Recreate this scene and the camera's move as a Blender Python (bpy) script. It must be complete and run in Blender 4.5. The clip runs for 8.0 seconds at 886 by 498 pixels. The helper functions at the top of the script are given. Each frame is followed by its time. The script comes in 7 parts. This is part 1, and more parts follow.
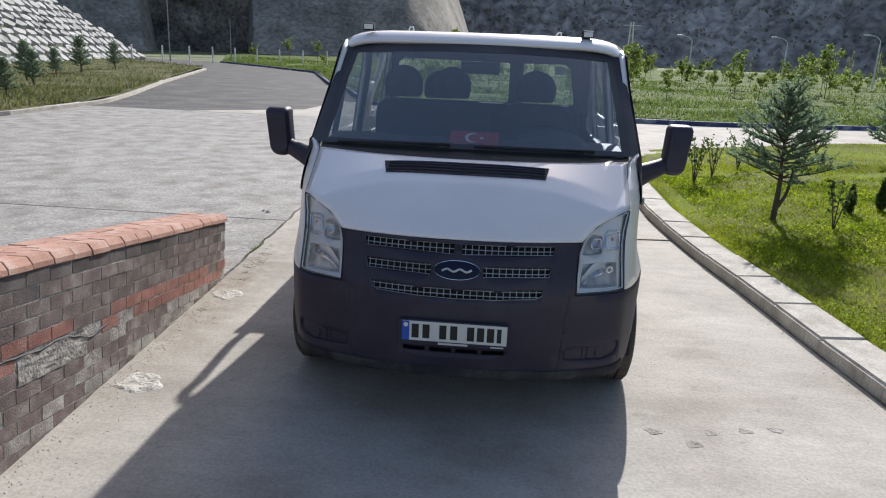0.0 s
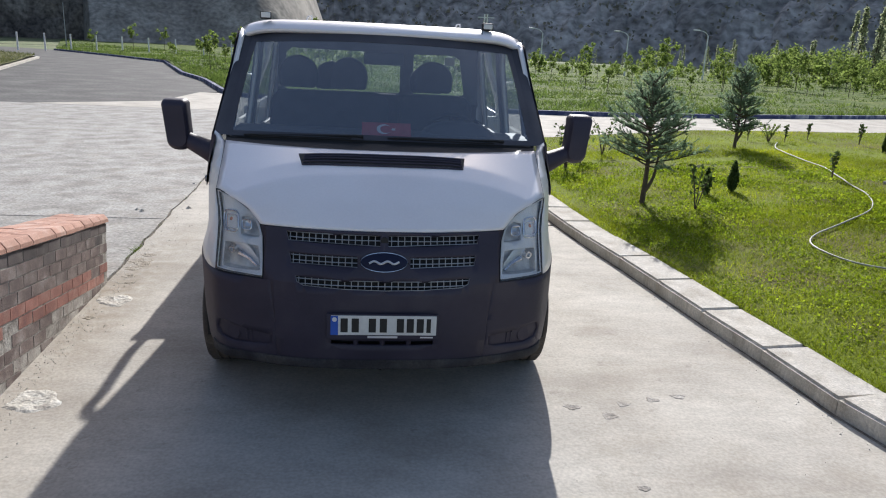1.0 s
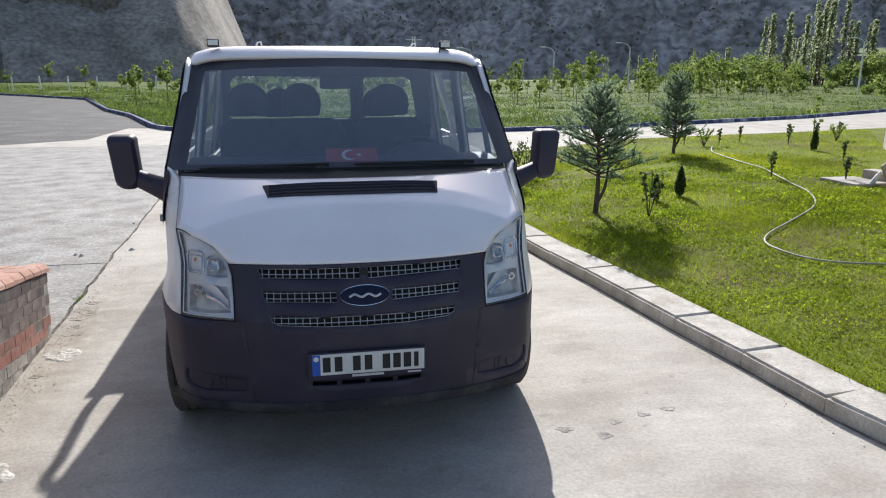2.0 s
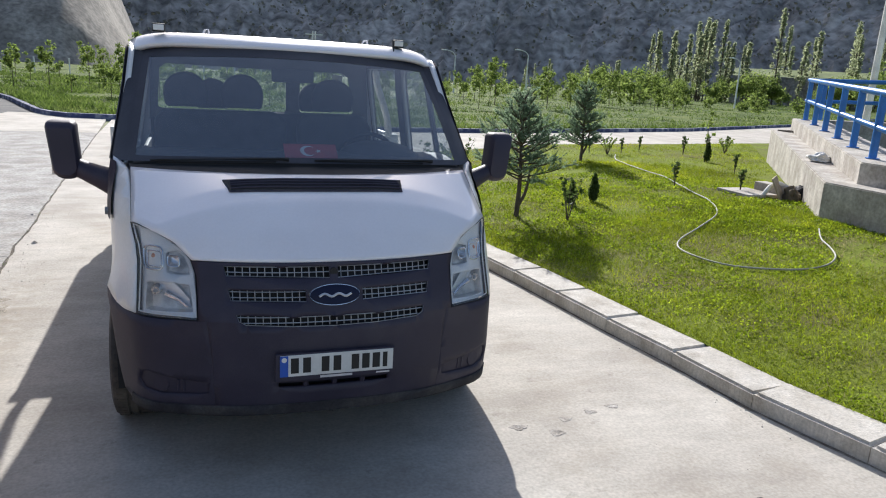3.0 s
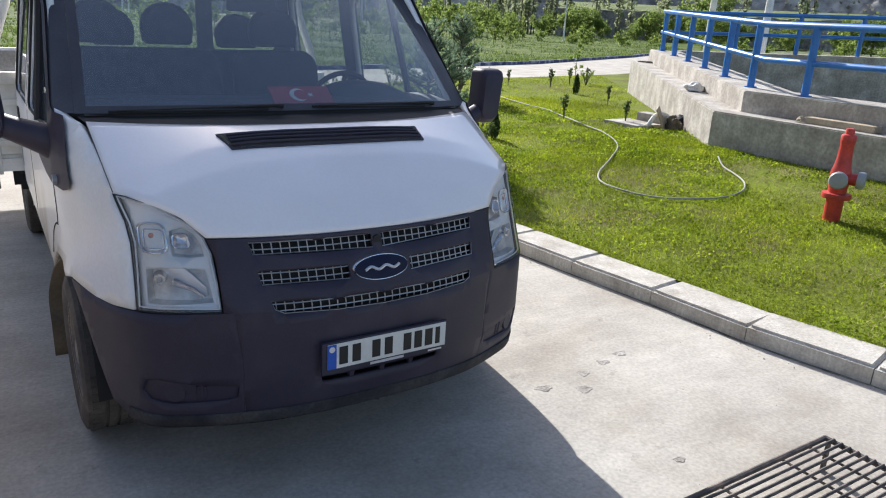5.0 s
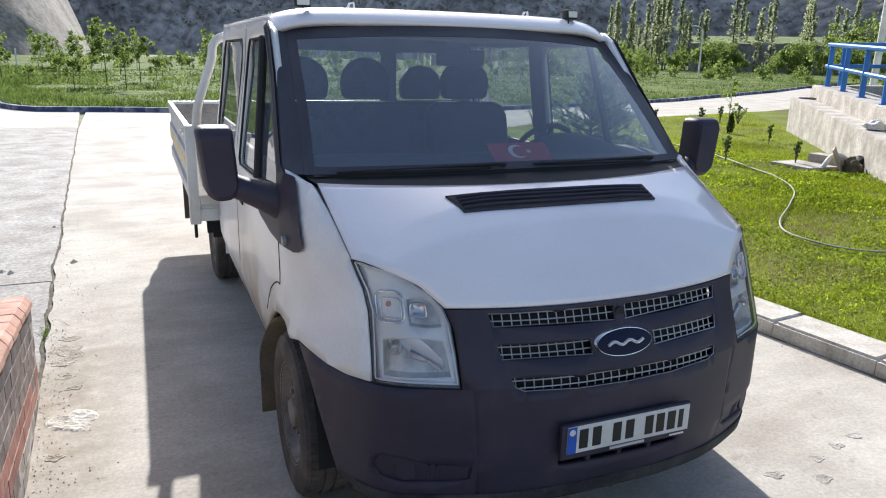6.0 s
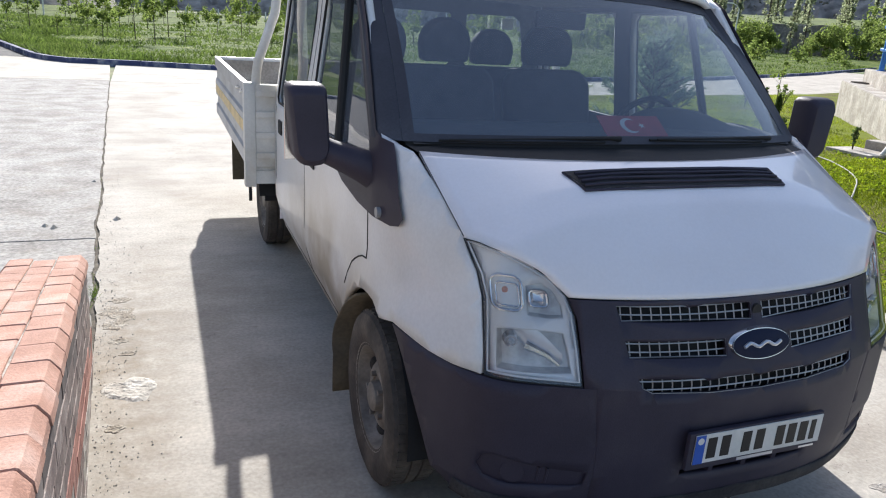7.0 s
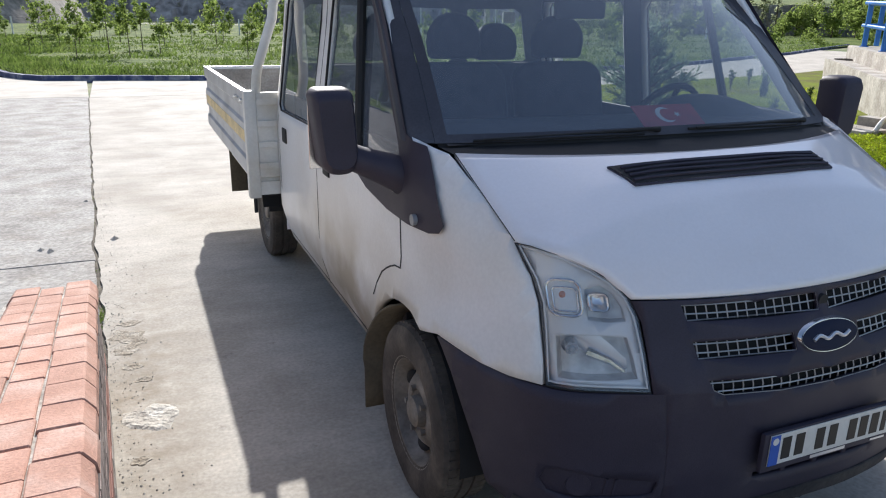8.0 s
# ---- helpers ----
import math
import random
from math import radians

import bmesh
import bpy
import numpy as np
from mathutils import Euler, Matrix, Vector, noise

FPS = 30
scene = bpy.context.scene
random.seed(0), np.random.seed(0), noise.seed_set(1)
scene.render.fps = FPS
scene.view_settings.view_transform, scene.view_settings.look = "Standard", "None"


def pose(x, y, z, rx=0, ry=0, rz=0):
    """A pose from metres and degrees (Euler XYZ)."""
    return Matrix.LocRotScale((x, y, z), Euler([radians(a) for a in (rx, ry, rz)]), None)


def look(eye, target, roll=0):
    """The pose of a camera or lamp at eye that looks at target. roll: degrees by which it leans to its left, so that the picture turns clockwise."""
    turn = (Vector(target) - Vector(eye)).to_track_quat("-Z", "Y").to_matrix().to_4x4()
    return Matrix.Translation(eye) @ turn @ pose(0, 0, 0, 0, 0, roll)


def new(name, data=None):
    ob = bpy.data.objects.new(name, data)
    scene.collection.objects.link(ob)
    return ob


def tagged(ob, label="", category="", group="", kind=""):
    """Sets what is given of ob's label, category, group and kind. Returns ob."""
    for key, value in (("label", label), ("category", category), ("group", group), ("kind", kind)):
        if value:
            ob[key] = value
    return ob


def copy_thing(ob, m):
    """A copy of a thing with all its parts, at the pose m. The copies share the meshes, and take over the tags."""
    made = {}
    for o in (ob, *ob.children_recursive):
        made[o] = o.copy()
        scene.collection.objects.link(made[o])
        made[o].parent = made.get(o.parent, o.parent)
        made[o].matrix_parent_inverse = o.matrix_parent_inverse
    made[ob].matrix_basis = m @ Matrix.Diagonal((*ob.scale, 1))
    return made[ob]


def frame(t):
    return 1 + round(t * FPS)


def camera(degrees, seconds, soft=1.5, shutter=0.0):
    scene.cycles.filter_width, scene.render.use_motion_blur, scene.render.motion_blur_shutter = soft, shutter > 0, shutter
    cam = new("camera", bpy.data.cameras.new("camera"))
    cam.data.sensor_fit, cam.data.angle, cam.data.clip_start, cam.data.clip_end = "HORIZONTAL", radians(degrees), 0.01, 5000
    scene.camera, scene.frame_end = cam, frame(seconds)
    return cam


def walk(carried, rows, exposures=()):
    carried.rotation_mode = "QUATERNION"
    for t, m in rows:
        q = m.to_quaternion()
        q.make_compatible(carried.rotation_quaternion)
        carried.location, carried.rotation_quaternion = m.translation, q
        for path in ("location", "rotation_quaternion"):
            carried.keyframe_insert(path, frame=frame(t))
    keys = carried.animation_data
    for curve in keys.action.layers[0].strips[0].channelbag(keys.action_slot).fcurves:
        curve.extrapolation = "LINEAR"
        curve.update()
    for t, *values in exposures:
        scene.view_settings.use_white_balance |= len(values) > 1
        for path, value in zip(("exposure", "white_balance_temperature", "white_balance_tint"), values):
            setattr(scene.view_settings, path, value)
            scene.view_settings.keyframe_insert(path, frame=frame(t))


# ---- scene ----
cam = camera(63.2, 8.0, soft=1.1)
PATH = [
    (0, (0.218, -3.432, 1.965), (0.055, -1.51, 1.437), 2.3),
    (0.5, (0.05, -3.452, 1.958), (0.118, -1.515, 1.462), 2.0),
    (1, (-0.094, -3.442, 1.956), (0.12, -1.527, 1.42), 2.9),
    (1.5, (-0.185, -3.325, 1.927), (0.075, -1.404, 1.434), 2.8),
    (1.7, (-0.213, -3.283, 1.935), (0.105, -1.369, 1.45), 0.3),
    (2.8, (-0.525, -3.182, 1.924), (0.053, -1.319, 1.478), 3.9),
    (3, (-0.617, -3.156, 1.928), (0.039, -1.326, 1.459), 3.2),
    (3.5, (-0.775, -3.018, 1.904), (-0.091, -1.199, 1.434), 4.0),
    (4, (-0.902, -2.78, 1.88), (-0.148, -0.99, 1.403), 1.8),
    (4.2, (-0.961, -2.709, 1.875), (-0.197, -0.939, 1.339), 2.5),
    (5.3, (-1.34, -2.208, 1.847), (-0.25, -0.645, 1.237), 2.9),
    (5.5, (-1.379, -2.125, 1.853), (-0.372, -0.502, 1.257), 1.4),
    (6, (-1.537, -1.939, 1.888), (-0.783, -0.162, 1.365), 1.3),
    (6.5, (-1.699, -1.789, 1.875), (-0.902, -0.047, 1.301), 3.6),
    (7, (-1.757, -1.583, 1.837), (-1.047, 0.187, 1.232), 3.7),
    (7.5, (-1.789, -1.474, 1.841), (-1.08, 0.298, 1.243), 3.8),
    (8, (-1.89, -1.393, 1.82), (-1.144, 0.36, 1.212), 0.8),
]
EXPOSURE = [(t, stops, 6250, 13) for t, stops in ((0.0, 0.36), (1.5, 0.51), (3.5, 0.58), (4.2, 0.63), (5.5, 0.82), (6.5, 0.85), (8.0, 0.70))]
walk(cam, [(t, look(eye, target, roll)) for t, eye, target, roll in PATH], EXPOSURE)

# ---- world, sun, exposure ----
SUN_SHIFT = Vector((-0.288, -1.70, -1.0))  # how a shadow runs for each metre of height
world = bpy.data.worlds.new("sky")
scene.world = world
world.use_nodes = True
wn = world.node_tree.nodes
sky = wn.new("ShaderNodeTexSky")
sky.sky_type = "NISHITA"
sky.sun_disc = False
sky.sun_elevation = math.atan(1 / math.hypot(0.288, 1.70))
sky.sun_rotation = math.atan2(0.288, 1.70)
sky.dust_density = 2.0
sky.ozone_density = 0.7
wn["Background"].inputs["Strength"].default_value = 0.114
world.node_tree.links.new(sky.outputs["Color"], wn["Background"].inputs["Color"])
sun_data = bpy.data.lights.new("sun", "SUN")
sun_data.energy, sun_data.angle, sun_data.color = 4.6, radians(0.55), (1.0, 0.98, 0.92)
sun = new("sun", sun_data)
sun.matrix_world = look((0, 0, 0), SUN_SHIFT)

# ---- materials ----


def mat(name, base, rough=0.6, metal=0.0, dark=None, light=None, scale=3.0, fine=60.0, bump=0.15, detail=0.5, spec=0.5, per=0.0, coat=0.0, island=0.0):
    """A surface with broad stains (dark, light), fine grain, bump and, with per or island, a change of tone from piece to piece."""
    m = bpy.data.materials.new(name)
    m.use_nodes = True
    nt = m.node_tree
    nodes, link = nt.nodes, nt.links.new
    b = nodes["Principled BSDF"]
    b.inputs["Roughness"].default_value = rough
    b.inputs["Metallic"].default_value = metal
    b.inputs["Specular IOR Level"].default_value = spec
    b.inputs["Coat Weight"].default_value = coat
    b.inputs["Coat Roughness"].default_value = 0.06
    tc = nodes.new("ShaderNodeTexCoord")
    big, small = nodes.new("ShaderNodeTexNoise"), nodes.new("ShaderNodeTexNoise")
    where = tc.outputs["Object"]
    if per:  # alike pieces share a mesh: shift the stains from piece to piece
        own, move = nodes.new("ShaderNodeObjectInfo"), nodes.new("ShaderNodeVectorMath")
        move.operation = "MULTIPLY_ADD"
        move.inputs[1].default_value = (37.0, 19.0, 53.0)
        link(own.outputs["Random"], move.inputs[0])
        link(where, move.inputs[2])
        where = move.outputs["Vector"]
    for n, s in ((big, scale), (small, fine)):
        n.inputs["Scale"].default_value = s
        n.inputs["Detail"].default_value = 6
        link(where, n.inputs["Vector"])
    ramp = nodes.new("ShaderNodeValToRGB")
    base = tuple(base)
    dark = tuple(dark) if dark else tuple(c * 0.78 for c in base)
    light = tuple(light) if light else tuple(min(1, c * 1.18) for c in base)
    ramp.color_ramp.elements[0].position, ramp.color_ramp.elements[0].color = 0.32, (*dark, 1)
    ramp.color_ramp.elements[1].position, ramp.color_ramp.elements[1].color = 0.70, (*light, 1)
    e = ramp.color_ramp.elements.new(0.5)
    e.color = (*base, 1)
    link(big.outputs["Fac"], ramp.inputs["Fac"])
    hsv = nodes.new("ShaderNodeHueSaturation")
    rng = nodes.new("ShaderNodeMapRange")
    rng.inputs["From Min"].default_value, rng.inputs["From Max"].default_value = 0.3, 0.7
    rng.inputs["To Min"].default_value, rng.inputs["To Max"].default_value = 1 - 0.3 * detail, 1 + 0.3 * detail
    link(small.outputs["Fac"], rng.inputs["Value"])
    link(ramp.outputs["Color"], hsv.inputs["Color"])
    out = rng.outputs["Result"]
    if per or island:
        if per:
            info = nodes.new("ShaderNodeObjectInfo")
            rnd, amount = info.outputs["Random"], per
        else:
            info = nodes.new("ShaderNodeNewGeometry")
            rnd, amount = info.outputs["Random Per Island"], island
        r2 = nodes.new("ShaderNodeMapRange")
        r2.inputs["To Min"].default_value, r2.inputs["To Max"].default_value = 1 - amount, 1 + amount
        link(rnd, r2.inputs["Value"])
        mul = nodes.new("ShaderNodeMath")
        mul.operation = "MULTIPLY"
        link(out, mul.inputs[0])
        link(r2.outputs["Result"], mul.inputs[1])
        out = mul.outputs["Value"]
    link(out, hsv.inputs["Value"])
    link(hsv.outputs["Color"], b.inputs["Base Color"])
    if bump:
        bp = nodes.new("ShaderNodeBump")
        bp.inputs["Strength"].default_value = bump
        bp.inputs["Distance"].default_value = 0.01
        link(small.outputs["Fac"], bp.inputs["Height"])
        link(bp.outputs["Normal"], b.inputs["Normal"])
    return m


def glass(name, tint, reflect=0.08, dust_haze=0.0):
    """A thin pane: see-through with a tint, a mirror film that grows at a grazing view, and a film of a little dust and
    painted sky haze.
    """
    m = bpy.data.materials.new(name)
    m.use_nodes = True
    nt = m.node_tree
    nt.nodes.clear()
    link = nt.links.new
    out = nt.nodes.new("ShaderNodeOutputMaterial")
    mix, film_mix = nt.nodes.new("ShaderNodeMixShader"), nt.nodes.new("ShaderNodeMixShader")
    tr, gl, df = nt.nodes.new("ShaderNodeBsdfTransparent"), nt.nodes.new("ShaderNodeBsdfGlossy"), nt.nodes.new("ShaderNodeBsdfDiffuse")
    tr.inputs["Color"].default_value = (*tint, 1)
    gl.inputs["Roughness"].default_value = 0.03
    # blue film colour: imitates reflected sky haze on top of the dust
    df.inputs["Color"].default_value = (0.44, 0.53, 0.68, 1)
    lw = nt.nodes.new("ShaderNodeLayerWeight")
    lw.inputs["Blend"].default_value = 0.5
    power, grow = nt.nodes.new("ShaderNodeMath"), nt.nodes.new("ShaderNodeMapRange")
    power.operation = "POWER"
    power.inputs[1].default_value = 4.0
    link(lw.outputs["Facing"], power.inputs[0])
    grow.inputs["To Min"].default_value = reflect
    link(power.outputs["Value"], grow.inputs["Value"])
    link(grow.outputs["Result"], mix.inputs["Fac"])
    film_mix.inputs["Fac"].default_value = dust_haze
    link(tr.outputs["BSDF"], film_mix.inputs[1])
    link(df.outputs["BSDF"], film_mix.inputs[2])
    link(film_mix.outputs["Shader"], mix.inputs[1])
    link(gl.outputs["BSDF"], mix.inputs[2])
    link(mix.outputs["Shader"], out.inputs["Surface"])
    return m


def brushed(m, along=(1.7, 15.0, 1.0), amount=0.10, spots=(0.16, 0.14, 0.12), lines=0.16):
    """Broom strokes across the slab and scattered dark spots on a concrete surface."""
    nt = m.node_tree
    nodes, link = nt.nodes, nt.links.new
    b = nodes["Principled BSDF"]
    src = b.inputs["Base Color"].links[0].from_socket
    tc = nodes.new("ShaderNodeTexCoord")
    mp = nodes.new("ShaderNodeMapping")
    mp.inputs["Scale"].default_value = along
    mp.inputs["Rotation"].default_value = (0, 0, radians(4))
    n1, n2 = nodes.new("ShaderNodeTexNoise"), nodes.new("ShaderNodeTexNoise")
    n1.inputs["Scale"].default_value, n1.inputs["Detail"].default_value, n1.inputs["Roughness"].default_value = 1.0, 8, 0.65
    n2.inputs["Scale"].default_value, n2.inputs["Detail"].default_value, n2.inputs["Roughness"].default_value = 8.0, 9, 0.75
    link(tc.outputs["Object"], mp.inputs["Vector"])
    link(mp.outputs["Vector"], n1.inputs["Vector"])
    link(tc.outputs["Object"], n2.inputs["Vector"])
    r1, r2 = nodes.new("ShaderNodeMapRange"), nodes.new("ShaderNodeMapRange")
    r1.inputs["From Min"].default_value, r1.inputs["From Max"].default_value = 0.3, 0.7
    r1.inputs["To Min"].default_value, r1.inputs["To Max"].default_value = 1 - amount, 1 + amount
    r2.inputs["From Min"].default_value, r2.inputs["From Max"].default_value = 0.59, 0.71
    link(n1.outputs["Fac"], r1.inputs["Value"])
    link(n2.outputs["Fac"], r2.inputs["Value"])
    mp2, n4, r4, both = nodes.new("ShaderNodeMapping"), nodes.new("ShaderNodeTexNoise"), nodes.new("ShaderNodeMapRange"), nodes.new("ShaderNodeMath")
    mp2.inputs["Scale"].default_value = (along[0] * 12, along[1] * 4.5, 1.0)
    mp2.inputs["Rotation"].default_value = (0, 0, radians(4))
    n4.inputs["Scale"].default_value, n4.inputs["Detail"].default_value, n4.inputs["Roughness"].default_value = 1.0, 7, 0.7
    r4.inputs["From Min"].default_value, r4.inputs["From Max"].default_value = 0.28, 0.72
    r4.inputs["To Min"].default_value, r4.inputs["To Max"].default_value = 1 - lines, 1 + lines
    both.operation = "MULTIPLY"
    link(tc.outputs["Object"], mp2.inputs["Vector"])
    link(mp2.outputs["Vector"], n4.inputs["Vector"])
    link(n4.outputs["Fac"], r4.inputs["Value"])
    link(r1.outputs["Result"], both.inputs[0])
    link(r4.outputs["Result"], both.inputs[1])
    hsv, mix = nodes.new("ShaderNodeHueSaturation"), nodes.new("ShaderNodeMix")
    mix.data_type = "RGBA"
    link(both.outputs["Value"], hsv.inputs["Value"])
    link(src, hsv.inputs["Color"])
    half = nodes.new("ShaderNodeMath")
    half.operation = "MULTIPLY"
    half.inputs[1].default_value = 0.55
    link(r2.outputs["Result"], half.inputs[0])
    link(half.outputs["Value"], mix.inputs["Factor"])
    link(hsv.outputs["Color"], mix.inputs["A"])
    mix.inputs["B"].default_value = (*spots, 1)
    # broad brownish dirt
    n3, r3, dirt = nodes.new("ShaderNodeTexNoise"), nodes.new("ShaderNodeMapRange"), nodes.new("ShaderNodeMix")
    n3.inputs["Scale"].default_value, n3.inputs["Detail"].default_value, n3.inputs["Roughness"].default_value = 2.3, 10, 0.72
    r3.inputs["From Min"].default_value, r3.inputs["From Max"].default_value, r3.inputs["To Max"].default_value = 0.50, 0.72, 0.38
    dirt.data_type = "RGBA"
    dirt.inputs["B"].default_value = (0.27, 0.225, 0.165, 1)
    link(tc.outputs["Object"], n3.inputs["Vector"])
    link(n3.outputs["Fac"], r3.inputs["Value"])
    link(r3.outputs["Result"], dirt.inputs["Factor"])
    link(mix.outputs["Result"], dirt.inputs["A"])
    link(dirt.outputs["Result"], b.inputs["Base Color"])
    bump = nodes.new("ShaderNodeBump")
    bump.inputs["Strength"].default_value, bump.inputs["Distance"].default_value = 0.14, 0.005
    link(n1.outputs["Fac"], bump.inputs["Height"])
    if b.inputs["Normal"].links:
        link(b.inputs["Normal"].links[0].from_socket, bump.inputs["Normal"])
    link(bump.outputs["Normal"], b.inputs["Normal"])
    return m


def dusted(m, centre, reach, colour, amount=0.8, grain=3.0):
    """A cloud of dried dust or dirt, thickest round one place, with an uneven edge."""
    nt = m.node_tree
    nodes, link = nt.nodes, nt.links.new
    b = nodes["Principled BSDF"]
    src = b.inputs["Base Color"].links[0].from_socket
    tc, mp, gr, ns = nodes.new("ShaderNodeTexCoord"), nodes.new("ShaderNodeMapping"), nodes.new("ShaderNodeTexGradient"), nodes.new("ShaderNodeTexNoise")
    gr.gradient_type = "SPHERICAL"
    mp.inputs["Location"].default_value = tuple(-c / r for c, r in zip(centre, reach))
    mp.inputs["Scale"].default_value = tuple(1 / r for r in reach)
    ns.inputs["Scale"].default_value, ns.inputs["Detail"].default_value = grain, 9
    link(tc.outputs["Object"], mp.inputs["Vector"])
    link(mp.outputs["Vector"], gr.inputs["Vector"])
    link(tc.outputs["Object"], ns.inputs["Vector"])
    mul, mix, fine_ = nodes.new("ShaderNodeMath"), nodes.new("ShaderNodeMix"), nodes.new("ShaderNodeMapRange")
    mul.operation, mul.use_clamp = "MULTIPLY", True
    fine_.inputs["From Min"].default_value, fine_.inputs["From Max"].default_value, fine_.inputs["To Max"].default_value = 0.25, 0.7, amount
    link(ns.outputs["Fac"], fine_.inputs["Value"])
    link(gr.outputs["Fac"], mul.inputs[0])
    link(fine_.outputs["Result"], mul.inputs[1])
    mix.data_type = "RGBA"
    link(mul.outputs["Value"], mix.inputs["Factor"])
    link(src, mix.inputs["A"])
    mix.inputs["B"].default_value = (*colour, 1)
    link(mix.outputs["Result"], b.inputs["Base Color"])
    return m


YARD = mat("older_grey_concrete", (0.30, 0.285, 0.26), 0.9, dark=(0.215, 0.20, 0.18), light=(0.37, 0.355, 0.33), scale=2.6, fine=34, bump=0.4, detail=1.1, per=0.03)
CONCRETE = mat("worn_concrete", (0.435, 0.40, 0.345), 0.9, dark=(0.35, 0.315, 0.265), light=(0.50, 0.465, 0.405), scale=1.3, fine=55, bump=0.2, detail=0.45, per=0.05)
brushed(CONCRETE, (2.2, 6.0, 1.0), amount=0.12, lines=0.05)
dusted(CONCRETE, (-2.03, 2.2, 0.0), (0.40, 2.3, 5.0), (0.25, 0.21, 0.155), 1.2, 11.0)
brushed(YARD, (1.6, 9.0, 1.0), 0.11, lines=0.16)
KERB = mat("kerb_concrete", (0.50, 0.465, 0.405), 0.9, dark=(0.39, 0.355, 0.30), light=(0.57, 0.535, 0.475), scale=5, fine=60, bump=0.5, detail=0.5, per=0.05)
brushed(KERB, (9, 9, 9), 0.10, (0.25, 0.23, 0.20))
PLASTER = mat("tank_concrete", (0.375, 0.345, 0.30), 0.9, dark=(0.30, 0.27, 0.235), light=(0.51, 0.48, 0.43), scale=3.2, fine=24, bump=0.3, detail=0.7)
brushed(PLASTER, (1.5, 1.5, 5), 0.12, (0.70, 0.68, 0.64))
ASPHALT = mat("grey_asphalt", (0.068, 0.065, 0.063), 0.9, dark=(0.046, 0.044, 0.043), light=(0.11, 0.106, 0.10), scale=0.8, fine=9, bump=0.4, detail=1.5)
SOIL = mat("dry_soil_and_weeds", (0.13, 0.16, 0.06), 0.95, dark=(0.07, 0.11, 0.03), light=(0.22, 0.20, 0.11), scale=0.25, fine=3.0, bump=0.5, detail=1.2)
LAWN = mat("lawn_ground", (0.145, 0.175, 0.022), 0.95, dark=(0.125, 0.115, 0.040), light=(0.17, 0.22, 0.018), spec=0.1, scale=1.1, fine=40, bump=0.9, detail=1.2)
WHITE = mat("white_car_paint", (0.85, 0.815, 0.82), 0.30, light=(0.875, 0.845, 0.85), dark=(0.80, 0.765, 0.77), scale=1.6, fine=90, bump=0.0, detail=0.06, coat=0.9)
PLASTIC = mat("dark_grey_plastic", (0.035, 0.029, 0.048), 0.55, dark=(0.026, 0.022, 0.038), light=(0.053, 0.046, 0.061), scale=3.2, fine=240, bump=0.12, detail=0.5, spec=0.42)
BLACK = mat("black_rubber", (0.012, 0.012, 0.013), 0.7, scale=6, fine=120, bump=0.1)
CHROME = mat("chrome", (0.75, 0.75, 0.76), 0.18, metal=1.0, bump=0.0, detail=0.1)
BRICK_RED = mat("red_brick", (0.34, 0.145, 0.11), 0.85, dark=(0.22, 0.10, 0.08), light=(0.42, 0.24, 0.19), scale=9, fine=120, bump=0.4, per=0.18)
BRICK_GREY = mat("sooty_brick", (0.20, 0.15, 0.133), 0.9, dark=(0.135, 0.098, 0.088), light=(0.34, 0.295, 0.265), scale=8, fine=110, bump=0.35, detail=0.8, per=0.14)
BRICK_PALE = mat("mortar_smeared_brick", (0.36, 0.325, 0.29), 0.95, dark=(0.24, 0.205, 0.18), light=(0.50, 0.475, 0.43), scale=11, fine=90, bump=0.4, detail=0.9, per=0.12)
# darker brick for the top course and part of the second
BRICK_DARK = mat("dark_brick", (0.115, 0.092, 0.085), 0.9, dark=(0.07, 0.057, 0.053), light=(0.19, 0.16, 0.145), scale=6, fine=110, bump=0.3, per=0.2)
CAP_BRICK = mat("cap_brick", (0.425, 0.235, 0.17), 0.85, dark=(0.35, 0.18, 0.125), light=(0.50, 0.34, 0.275), scale=6, fine=110, bump=0.35, per=0.10)
RAIL_BLUE = mat("blue_rail_paint", (0.03, 0.17, 0.50), 0.35, scale=3, fine=80, bump=0.04, detail=0.3)
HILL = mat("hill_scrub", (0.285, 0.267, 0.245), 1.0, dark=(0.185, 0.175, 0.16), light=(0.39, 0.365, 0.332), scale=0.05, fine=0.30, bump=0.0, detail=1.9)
CLIFF = mat("bare_rock", (0.265, 0.24, 0.205), 1.0, dark=(0.19, 0.17, 0.145), light=(0.335, 0.305, 0.26), scale=0.16, fine=1.1, bump=0.0, detail=1.3)



def leafy(name, base, light, through_light=0.45, scale=1.5, island=0.3):
    """Leaves: light comes through them, and the tone changes from leaf to leaf."""
    m = mat(name, base, 0.6, dark=tuple(c * 0.65 for c in base), light=light, scale=scale, fine=9, bump=0, detail=0.5, spec=0.12, island=island)
    nt = m.node_tree
    b = nt.nodes["Principled BSDF"]
    tl, mix = nt.nodes.new("ShaderNodeBsdfTranslucent"), nt.nodes.new("ShaderNodeMixShader")
    mix.inputs["Fac"].default_value = through_light
    nt.links.new(b.inputs["Base Color"].links[0].from_socket, tl.inputs["Color"])
    nt.links.new(b.outputs["BSDF"], mix.inputs[1])
    nt.links.new(tl.outputs["BSDF"], mix.inputs[2])
    nt.links.new(mix.outputs["Shader"], nt.nodes["Material Output"].inputs["Surface"])
    return m


